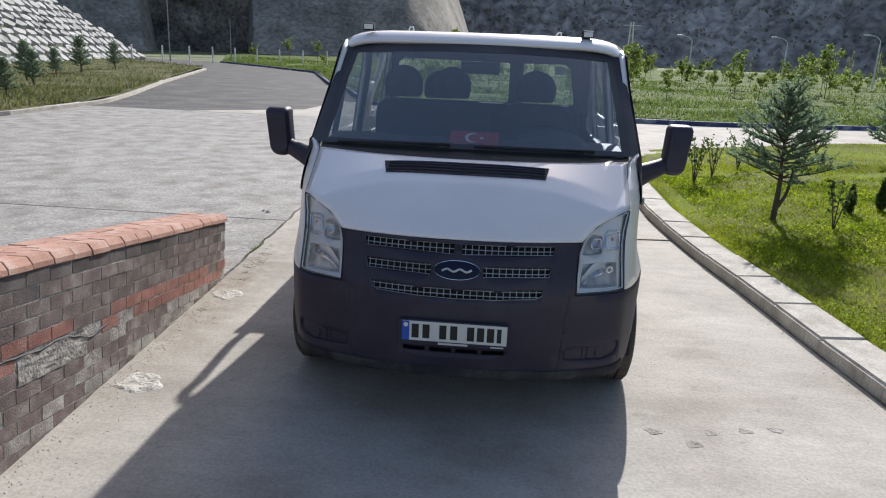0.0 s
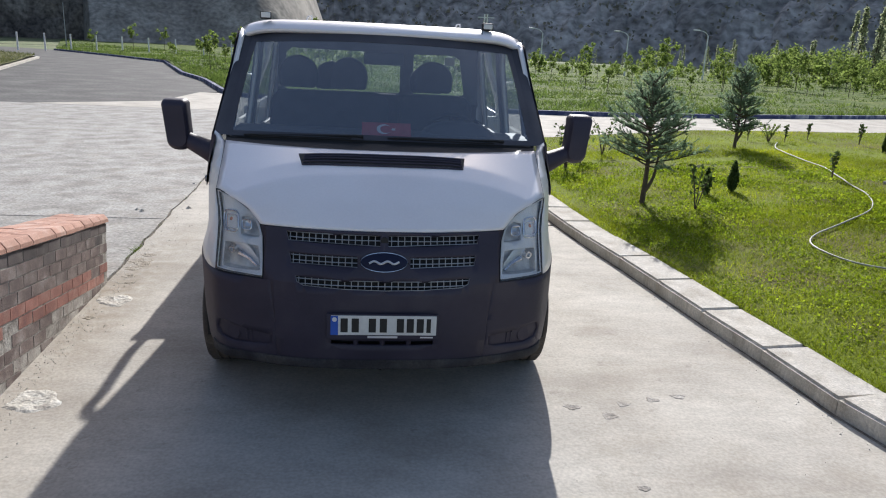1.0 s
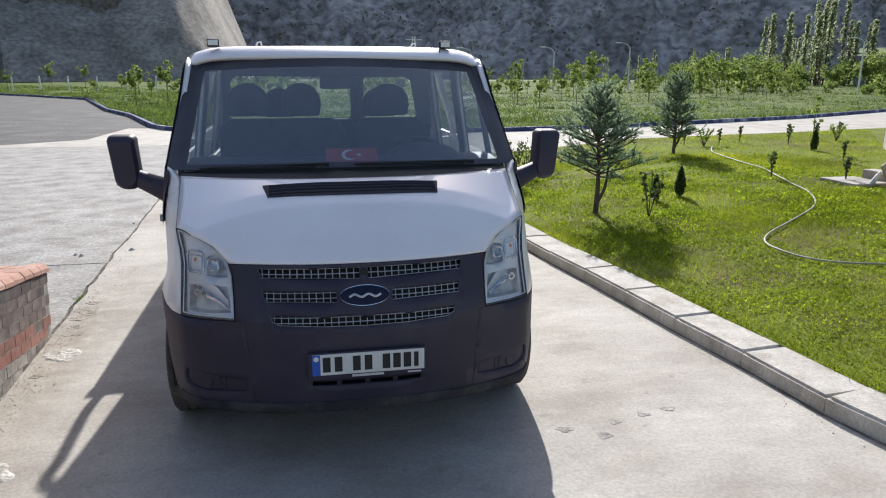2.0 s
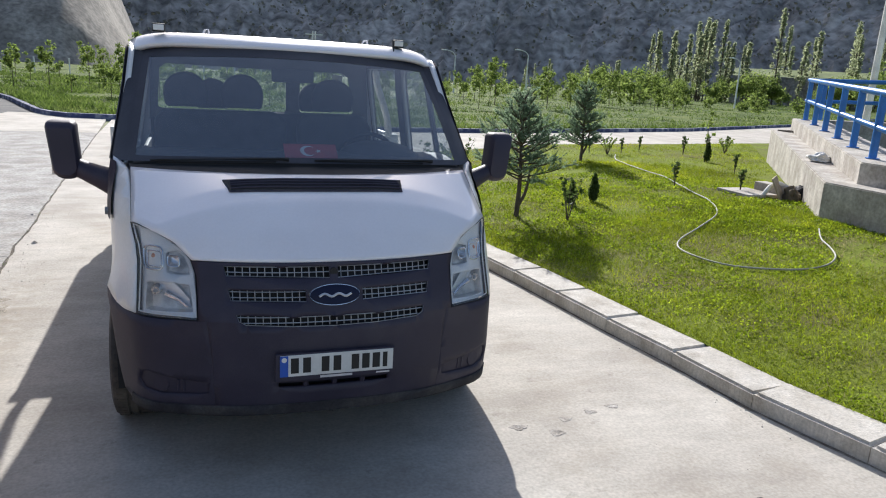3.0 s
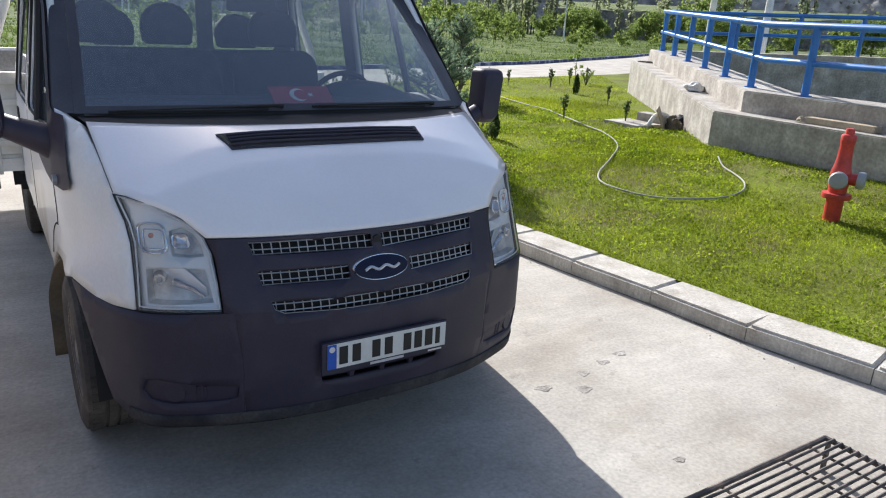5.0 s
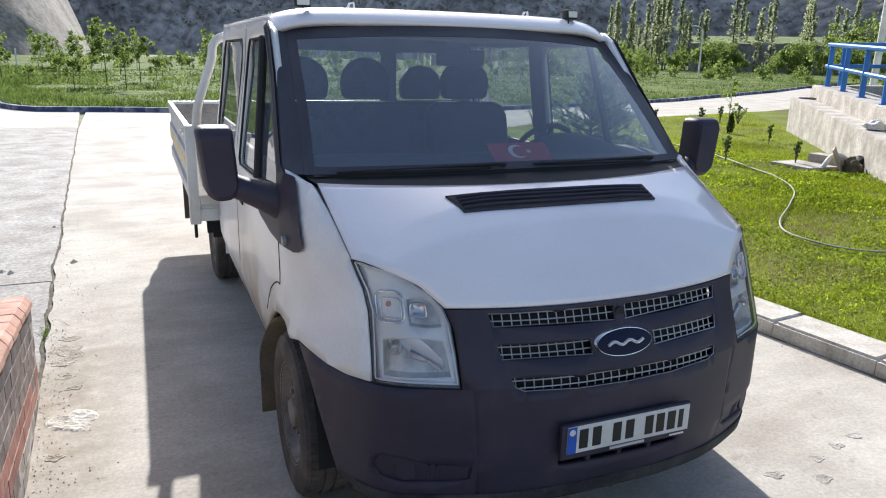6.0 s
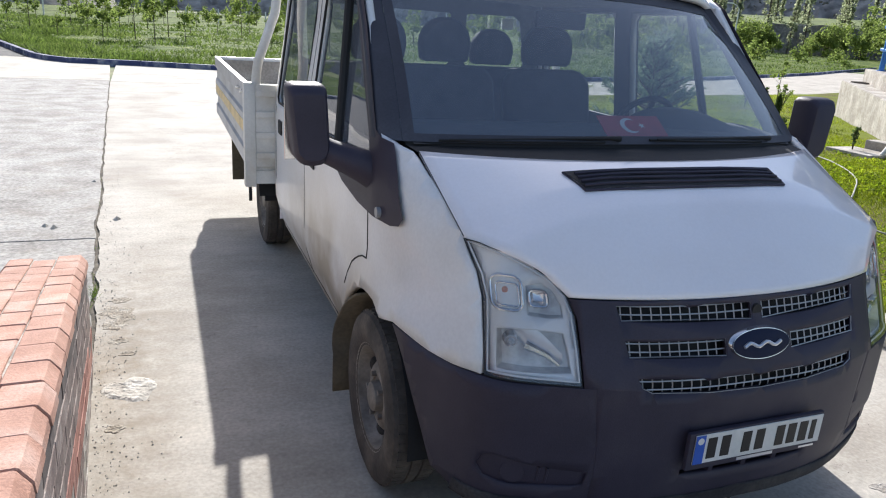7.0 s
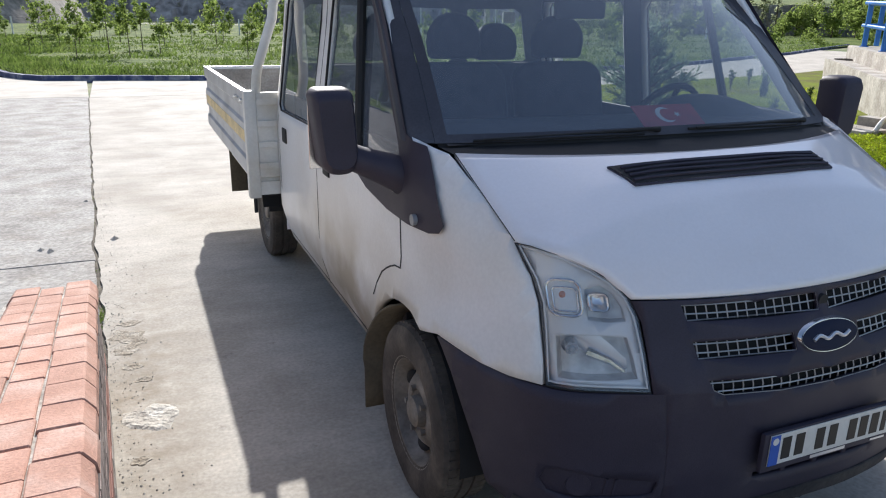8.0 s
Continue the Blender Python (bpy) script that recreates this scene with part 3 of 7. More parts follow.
part("retaining_wall", grid([[at_terrace(az, r + 0.8 * noise.noise(Vector((az * 3, r, 0))), z + 0.4 * noise.noise(Vector((az * 1.1, 0, z)))) for az in lin(41, 62, 90)] for r, z in ((127.0, -0.5), (127.6, 1.5), (128.4, 3.0), (129.0, 4.45))]), STONE_WALL, terrace, "rough grey stone wall")
part("terrace_grass", grid([[at_terrace(az, r, z) for az in lin(41, 62, 60)] for r, z in ((128.9, 4.4), (136, 5.0), (146, 6.2))]), WEED_GREEN, terrace, "bright short grass", True)

# ---- brick wall beside the lane ----
WALL_END = 2.42

# ---- concrete tank with railing ----
def tank_rise(x, y):
    return 0.036 * max(0, (y - 4.05) / 0.79)


A0, A1 = Vector((7.29, 4.13)), Vector((12.3, 10.5))
along = (A1 - A0).normalized()
inward = Vector((along.y, -along.x))
tank = thing("concrete_tank", (9, 4, 0), "raised concrete tank with a stepped rim and blue railing", "tank")


def offset_run(d):
    """The plan corner line of the rim, set in by d metres: the far end, the near corner, the end beside the lane."""
    near = Vector((7.34, -3.5))
    c = A0 + inward * d
    t = (A0.x + d - c.x) / along.x if along.x else 0
    corner = c + along * t
    return [A1 + inward * d, corner, Vector((near.x + d, near.y))]


def rim(d0, d1, z0, z1):
    a, b = offset_run(d0), offset_run(d1)
    bm = prism(bmesh.new(), [tuple(p) for p in a] + [tuple(p) for p in reversed(b)], z0, lambda x, y: z1 + tank_rise(x, y))
    es = [e for e in bm.edges if all(v.co.z > 0.6 for v in e.verts)]
    bmesh.ops.bevel(bm, geom=es, offset=0.015, segments=2, affect="EDGES")
    return bm


part("footing", rim(0.0, 0.405, -0.1, 0.825), PLASTER, tank, "lower concrete step with peeling plaster", 25)
part("rim", rim(0.407, 1.15, -0.1, 1.115), PLASTER, tank, smooth=25)
back = offset_run(9.0)


def end_z(s):
    """The top of the far end wall, s metres from its corner."""
    return 1.37 + 0.022 * s


far = offset_run(1.15)
part("inner_wall", prism(bmesh.new(), [tuple(back[0]), tuple(back[1]), tuple(back[2]), tuple(back[2] + Vector((0.4, 0))), tuple(back[1] + Vector((0.4, 0.2))), tuple(back[0] + inward * 0.4)], -0.1, lambda x, y: 1.115 + tank_rise(x, y)), PLASTER, tank)
part("end_wall", prism(bmesh.new(), [tuple(far[0]), tuple(back[0]), tuple(back[0] + along * 0.4), tuple(far[0] + along * 0.4)], -0.1, lambda x, y: end_z(inward.dot(Vector((x, y)) - A1))), PLASTER, tank)


def railing(line, z, starts, spacing):
    """A rail round the corner line[1]; starts: how far from the corner the first post of each run stands."""
    pts = [Vector((p.x, p.y, z + tank_rise(p.x, p.y))) for p in line]
    rail = thing("railing", pts[1], "blue painted steel tube railing on the tank rim", "railing", "tank railings")
    part("top_rail", tube(bmesh.new(), [p + Vector((0, 0, 0.88)) for p in pts], 0.048, 12), RAIL_BLUE, rail, smooth=True)
    part("middle_rail", tube(bmesh.new(), [p + Vector((0, 0, 0.42)) for p in pts], 0.042, 12), RAIL_BLUE, rail, smooth=True)
    for end, k in zip((pts[0], pts[2]), starts):
        d = (end - pts[1]).length
        while k < d:
            p = pts[1] + (end - pts[1]) * (k / d)
            bm = tube(bmesh.new(), [p, p + Vector((0, 0, 0.87))], 0.052, 12)
            tube(bm, [p, p + Vector((0, 0, 0.012))], 0.09, 12)
            part("post", bm, RAIL_BLUE, rail, smooth=True)
            k += spacing
    return rail


railing(offset_run(0.64), 1.117, (0.45, 0.66), 1.42)
railing([p + Vector((0.2, 0)) for p in back], 1.117, (0.6, 1.2), 2.2)
end_rail = thing("railing", (*A1, 1.37), "blue steel tube railing on the tank's far end wall", "railing", "tank railings")
ends = [Vector((*(A1 + along * 0.15 + inward * s), end_z(s))) for s in (0.75, 9.0)]
for name, h, r in (("top_rail", 0.88, 0.048), ("middle_rail", 0.42, 0.042)):
    part(name, tube(bmesh.new(), [p + Vector((0, 0, h)) for p in ends], r, 12), RAIL_BLUE, end_rail, smooth=True)
for i in range(6):
    p = ends[0].lerp(ends[1], (0.25 + 1.42 * i) / 8.25)
    part("post", tube(bmesh.new(), [p, p + Vector((0, 0, 0.87))], 0.052, 12), RAIL_BLUE, end_rail, smooth=True)

# ---- the pickup truck ----
truck = thing("pickup_truck", (0, 2.6, 0), "white double-cab dropside pickup truck parked on the concrete lane", "truck")

PLAN_X = (0, 0.2, 0.4, 0.55, 0.68, 0.80, 0.875, 0.93, 0.960, 0.975, 0.983)
PLAN_Y = (-0.03, -0.025, 0.005, 0.05, 0.105, 0.165, 0.235, 0.36, 0.48, 0.62, 0.80)
PLAN = spline([(x, y, 0) for x, y in zip(PLAN_X, PLAN_Y)], 6)
PLAN_S = np.concatenate([[0], np.cumsum([(b - a).length for a, b in zip(PLAN, PLAN[1:])])])
PX, PY = np.array([p.x for p in PLAN]), np.array([p.y for p in PLAN])


def sx(x):
    return math.copysign(float(np.interp(abs(x), PX, PLAN_S)), x)


def sy(y):
    return float(np.interp(y, PY, PLAN_S))


def rake(z):
    return 0.40 * max(0, z - 0.80) + 0.22 * max(0, 0.50 - z)


def skin(s, z, off=0.0):
    """A place on the rounded front of the truck: s runs round it from the middle, off is how far it is set back."""
    a = abs(s)
    x, y = float(np.interp(a, PLAN_S, PX)), float(np.interp(a, PLAN_S, PY))
    e = 0.01
    dx = float(np.interp(a + e, PLAN_S, PX)) - float(np.interp(max(a - e, 0), PLAN_S, PX))
    dy = float(np.interp(a + e, PLAN_S, PY)) - float(np.interp(max(a - e, 0), PLAN_S, PY))
    n = Vector((dy, -dx, 0)).normalized()
    x += 0.058 * min(1, max(0, (y - 0.30) / 0.38)) ** 1.5 * min(1, max(0, (0.98 - z) / 0.2))
    p = Vector((x, y + rake(z), z)) - n * off
    return Vector((math.copysign(p.x, s) if s else 0, p.y, p.z))


def side_x(y, z):
    """Half the width of the body at a place along it."""
    x = float(np.interp(y - rake(max(z, 0.52)), PY, PX)) if y - rake(max(z, 0.52)) < 0.80 else 0.983
    x += 0.012 * min(1, max(0, (y - 0.9) / 0.5))
    return x - 0.085 * max(0, z - 1.32) - 0.10 * max(0, 0.62 - z)


U_CUTS, Z_CUTS = lin(-1.3, 1.3, 53), lin(0.34, 1.2, 18)


def front_panel(name, outline, holes, material, parent, off=0.0, t=0.012, label=""):
    bm = bent(filled(outline, holes, U_CUTS, Z_CUTS), lambda s, z: skin(s, z, off))
    ob = part(name, bm, material, parent, label, True, (0, -1, 0))
    return thick(ob, t) if t else ob


def rounded(u0, u1, v0, v1, r, n=4):
    out = []
    for cu, cv, a in ((u1 - r, v1 - r, 0), (u0 + r, v1 - r, 90), (u0 + r, v0 + r, 180), (u1 - r, v0 + r, 270)):
        out += [(cu + r * math.cos(radians(a + 90 * k / n)), cv + r * math.sin(radians(a + 90 * k / n))) for k in range(n + 1)]
    return out


GRILLE = mat("dull_grille_metal", (0.42, 0.42, 0.43), 0.38, metal=0.6, bump=0.0, detail=0.2)
SCUFFED = mat("scuffed_grey_plastic", (0.036, 0.034, 0.037), 0.75, dark=(0.022, 0.021, 0.025), light=(0.065, 0.060, 0.057), scale=7, fine=80, bump=0.2, detail=0.9, spec=0.3)
LIP = [(sx(x), z) for x, z in ((0.626, 1.050), (0.5, 1.052), (0.3, 1.054), (0, 1.055))]
SLOT1 = [[(k * u, v) for u, v in ((0.497, 1.038), (0.485, 0.994), (0.02, 0.985), (0.02, 1.036), (0.25, 1.041))] for k in (-1, 1)]
SLOT2 = [[(k * u, v) for u, v in ((0.478, 0.938), (0.468, 0.890), (0.132, 0.885), (0.132, 0.936))] for k in (-1, 1)]
SLOT3 = [[(-0.445, 0.832), (-0.435, 0.803), (-0.40, 0.787), (-0.2, 0.779), (0, 0.775), (0.2, 0.779), (0.40, 0.787), (0.435, 0.803), (0.445, 0.832), (0.2, 0.826), (0, 0.824), (-0.2, 0.826)]]
slots = SLOT1 + SLOT2 + SLOT3
INTAKE = [(-0.262, 0.508), (-0.26, 0.480), (0.26, 0.480), (0.262, 0.508)]
half = [(0.0, 0.350), (sx(0.3), 0.348), (sx(0.5355), 0.345), (sx(0.547), 0.60), (sx(0.5672), 0.797), (sx(0.602), 0.797), (sx(0.602), 0.9), (sx(0.606), 0.99)]
right_edge = half + LIP
centre = right_edge + [(-s, z) for s, z in reversed(right_edge[1:-1])]
bumper = front_panel("bumper", centre, slots + [INTAKE], PLASTIC, truck, 0.0, 0.02, "dark grey plastic bumper and grille surround")
front_panel("grille_backing", [(sx(-0.53), 0.40), (sx(0.53), 0.40), (sx(0.53), 1.04), (sx(-0.53), 1.04)], [], BLACK, bumper, 0.055, 0.004, "black void behind the grille")
corner = [(sx(0.5365), 0.332), (sx(0.75), 0.322), (sx(0.86), 0.322), (sy(0.30), 0.335), (sy(0.395), 0.360), (sy(0.45), 0.455), (sy(0.52), 0.575), (sy(0.59), 0.698), (sy(0.64), 0.770), (sy(0.672), 0.797), (sy(0.58), 0.790), (sy(0.454), 0.781), (sy(0.345), 0.781), (sx(0.868), 0.793), (sx(0.60), 0.797), (sx(0.5672), 0.797), (sx(0.547), 0.60)]
FOG = [(sx(0.560), 0.503), (sx(0.565), 0.448), (sx(0.60), 0.438), (sx(0.78), 0.424), (sx(0.85), 0.438), (sx(0.872), 0.475), (sx(0.862), 0.522), (sx(0.83), 0.535), (sx(0.72), 0.515)]
for k in (1, -1):
    c = front_panel("bumper_corner", [(k * s, z) for s, z in corner], [[(k * s, z) for s, z in FOG]], PLASTIC, truck, 0.0, 0.02, "scuffed dark grey plastic bumper corner")
    fog = front_panel("fog_recess", [(k * sx(0.55), 0.41), (k * sx(0.885), 0.41), (k * sx(0.885), 0.545), (k * sx(0.55), 0.545)], [], PLASTIC, c, 0.010, 0.004)
    part("fog_blank", tube(bmesh.new(), [skin(k * sx(0.775), 0.476, 0.03), skin(k * sx(0.775), 0.476, 0.007)], [0.042, 0.038], 18), PLASTIC, fog, "round blanking cover", True)
    for s in (0.675, 0.70):
        part("fog_slat", tube(bmesh.new(), [skin(k * sx(s), 0.445, 0.012), skin(k * sx(s), 0.505, 0.012)], 0.007, 6), PLASTIC, fog)


# scuffed lower lip and the bars of the lower intake
lip_line = [(0.0, 0.342), (sx(0.3), 0.338), (sx(0.60), 0.326), (sx(0.80), 0.320), (sy(0.30), 0.325)]
lip_loop = [(-s, z - 0.002) for s, z in reversed(lip_line[1:])] + [(s, z - 0.002) for s, z in lip_line] + [(s * 0.99, z + 0.052) for s, z in reversed(lip_line)] + [(-s * 0.99, z + 0.052) for s, z in lip_line[1:]]
front_panel("bumper_lip", lip_loop, [], SCUFFED, bumper, -0.007, 0.012, "scuffed greyish lower bumper lip")
for u in (-0.135, 0.0, 0.135):
    part("intake_bar", tube(bmesh.new(), [skin(u, 0.47, 0.016), skin(u, 0.515, 0.016)], 0.014, 6), PLASTIC, bumper)


def inside(u, v, loop):
    hit = False
    for (u0, v0), (u1, v1) in zip(loop, loop[1:] + loop[:1]):
        if (v0 > v) != (v1 > v) and u < u0 + (v - v0) / (v1 - v0) * (u1 - u0):
            hit = not hit
    return hit


def dense(loop, closed=True, step=0.02):
    """The same outline with points close together."""
    out = []
    for a, b in zip(loop, loop[1:] + loop[:1] if closed else loop[1:]):
        n = max(1, int(math.hypot(b[0] - a[0], b[1] - a[1]) / step))
        out += [(a[0] + (b[0] - a[0]) * i / n, a[1] + (b[1] - a[1]) * i / n) for i in range(n)]
    return out if closed else out + [loop[-1]]


def edge_span(loop, u=None, v=None):
    """Where a line u or v = const crosses a loop."""
    out = []
    for (u0, v0), (u1, v1) in zip(loop, loop[1:] + loop[:1]):
        if u is not None and (u0 > u) != (u1 > u):
            out.append(v0 + (u - u0) / (u1 - u0) * (v1 - v0))
        if v is not None and (v0 > v) != (v1 > v):
            out.append(u0 + (v - v0) / (v1 - v0) * (u1 - u0))
    return (min(out), max(out)) if len(out) > 1 else None


for n, loop in enumerate(slots):
    bm = bmesh.new()
    us = [p[0] for p in loop]
    mid = sum(p[1] for p in loop) / len(loop)
    k = min(us) + 0.016
    while k < max(us) - 0.008:
        span = edge_span(loop, u=k)
        if span:
            tube(bm, [skin(k, z, 0.016) for z in lin(span[0], span[1], 3)], 0.0024, 5)
        k += 0.0335
    for dz in (-0.010, 0.014):
        span = edge_span(loop, v=mid + dz)
        if span:
            tube(bm, [skin(u, mid + dz, 0.014) for u in lin(span[0], span[1], 14)], 0.0027, 5)
    tube(bm, [skin(u, z, 0.004) for u, z in loop], 0.0022, 5, closed=True)
    part("grille_mesh", bm, GRILLE, bumper, "bright square grille mesh", True)
bm = tube(bmesh.new(), [skin(0, 1.012, 0.012), skin(0, 1.012, -0.004)], 0.019, 16)
part("bonnet_lock", bm, BLACK, bumper, "round black bonnet lock", True)

# badge: a plain oval with a light rim
BADGE = mat("badge_blue", (0.010, 0.014, 0.040), 0.5, detail=0.1, bump=0, spec=0.2)
SILVER = mat("silver_paint", (0.70, 0.71, 0.73), 0.3, metal=0.6, detail=0.1, bump=0)


def oval(a, b, y0, y1, z, lift=0.0, n=40):
    bm = bmesh.new()
    tilt = 0.36
    rings = []
    for s, y in ((1.0, y0), (1.0, (y0 + y1) / 2), (0.93, y1)):
        rings.append([bm.verts.new((a * s * math.cos(t), y + tilt * b * s * math.sin(t), z + b * s * math.sin(t))) for t in (2 * math.pi * k / n for k in range(n))])
    for r0, r1 in zip(rings, rings[1:]):
        for k in range(n):
            bm.faces.new((r0[k], r0[(k + 1) % n], r1[(k + 1) % n], r1[k]))
    bm.faces.new(rings[-1])
    return bm


badge = part("badge", oval(0.125, 0.050, 0.030, 0.006, 0.915), CHROME, bumper, "oval chrome badge with a dark blue field", True)
part("badge_field", oval(0.118, 0.0450, 0.010, 0.0035, 0.915), BADGE, badge, "dark blue enamel oval", True)
bm = bmesh.new()
tube(bm, [Vector((u, 0.001 + 0.36 * w, 0.915 + w)) for u, w in ((u, 0.006 * math.sin(u * 95)) for u in lin(-0.075, 0.075, 30))], 0.006, 6)
part("badge_stroke", bm, SILVER, badge, "plain bright wavy bar", True)

# number plate with plain marks
PLATE_WHITE = mat("plate_white", (0.66, 0.65, 0.61), 0.4, detail=0.15, bump=0)
INK = mat("plate_ink", (0.01, 0.01, 0.011), 0.5, bump=0)
PLATE_BLUE = mat("plate_blue", (0.02, 0.09, 0.42), 0.4, detail=0.1, bump=0)
plate = part("number_plate", boxed(-0.278, 0.278, -0.058, -0.040, 0.530, 0.662, bevel=0.004), PLASTIC, truck, "white number plate with a blue band in a dark holder", True)
part("plate_face", boxed(-0.258, 0.270, -0.0625, -0.0585, 0.553, 0.656, bevel=0.0015), PLATE_WHITE, plate, "white plate face")
part("plate_band", boxed(-0.259, -0.222, -0.0645, -0.063, 0.554, 0.655), PLATE_BLUE, plate, "blue band")
part("plate_seal", tube(bmesh.new(), [(-0.240, -0.0655, 0.636), (-0.240, -0.0646, 0.636)], 0.012, 16), PLATE_WHITE, plate, "small round seal")
for k, x0 in enumerate((-0.210, -0.155, -0.070, -0.015, 0.070, 0.120, 0.170, 0.220)):
    part("plate_mark", boxed(x0, x0 + (0.036 if k != 7 else 0.022), -0.0640, -0.0628, 0.568, 0.642, bevel=0.0005), INK, plate, "plain dark bar")
part("holder_mark", boxed(-0.075, 0.075, -0.0596, -0.0584, 0.536, 0.547), SILVER, plate, "plain light bar")
part("holder_mark", boxed(0.19, 0.255, -0.0596, -0.0584, 0.537, 0.544), SILVER, plate, "plain light bar")

# headlights
LENS = glass("headlight_lens", (0.99, 0.99, 0.99), 0.05, 0.10)
HOUSING = mat("headlight_silver", (0.74, 0.73, 0.71), 0.38, metal=0.12, detail=0.1, bump=0)
BOWL = mat("mirror_bowl", (0.62, 0.62, 0.63), 0.16, metal=0.9, dark=(0.35, 0.35, 0.36), light=(0.80, 0.80, 0.81), scale=22, bump=0.0, detail=0.1)
TRAY = mat("smoked_grey_reflector", (0.44, 0.42, 0.39), 0.3, metal=0.25, dark=(0.27, 0.255, 0.24), light=(0.60, 0.58, 0.55), scale=14, bump=0.0, detail=0.3)
AMBER = mat("amber_bulb", (0.55, 0.20, 0.09), 0.25, detail=0.2, bump=0)
# amber base colour stands in for the bulb mirrored in its clear well
AMBER_REFLECTION = mat("painted_amber_reflection", (0.62, 0.24, 0.13), 0.3, metal=0.2, detail=0.2, bump=0)
GREY = mat("grey_plastic", (0.30, 0.31, 0.32), 0.4, detail=0.1, bump=0)
INNER = [(sx(x), z) for x, z in ((0.607, 0.801), (0.607, 0.90), (0.612, 1.0), (0.630, 1.056), (0.668, 1.101), (0.717, 1.134), (0.785, 1.166), (0.858, 1.186))]
OUTER = [(sx(x), z) for x, z in ((0.889, 1.187), (0.866, 1.10), (0.859, 1.03), (0.861, 0.944), (0.868, 0.801))]
LAMP = INNER + OUTER


def shrink(loop, d):
    c = Vector((sum(p[0] for p in loop) / len(loop), sum(p[1] for p in loop) / len(loop)))
    return [tuple(c + (Vector(p) - c) * (1 - d / (Vector(p) - c).length)) for p in loop]


def sunk(k, loop, d0, d1, q=0.9):
    """A shallow tray: the loop's rim at depth d0, its floor, a little smaller, at d1."""
    cu, cv = sum(p[0] for p in loop) / len(loop), sum(p[1] for p in loop) / len(loop)
    ring = loop + loop[:1]
    rows = [[skin(k * sx(cu + (u - cu) * w), cv + (v - cv) * w, d) for u, v in ring] for w, d in ((1.0, d0), (q, d1), (0.5, d1 + 0.003), (0.02, d1 + 0.004))]
    return grid(rows)


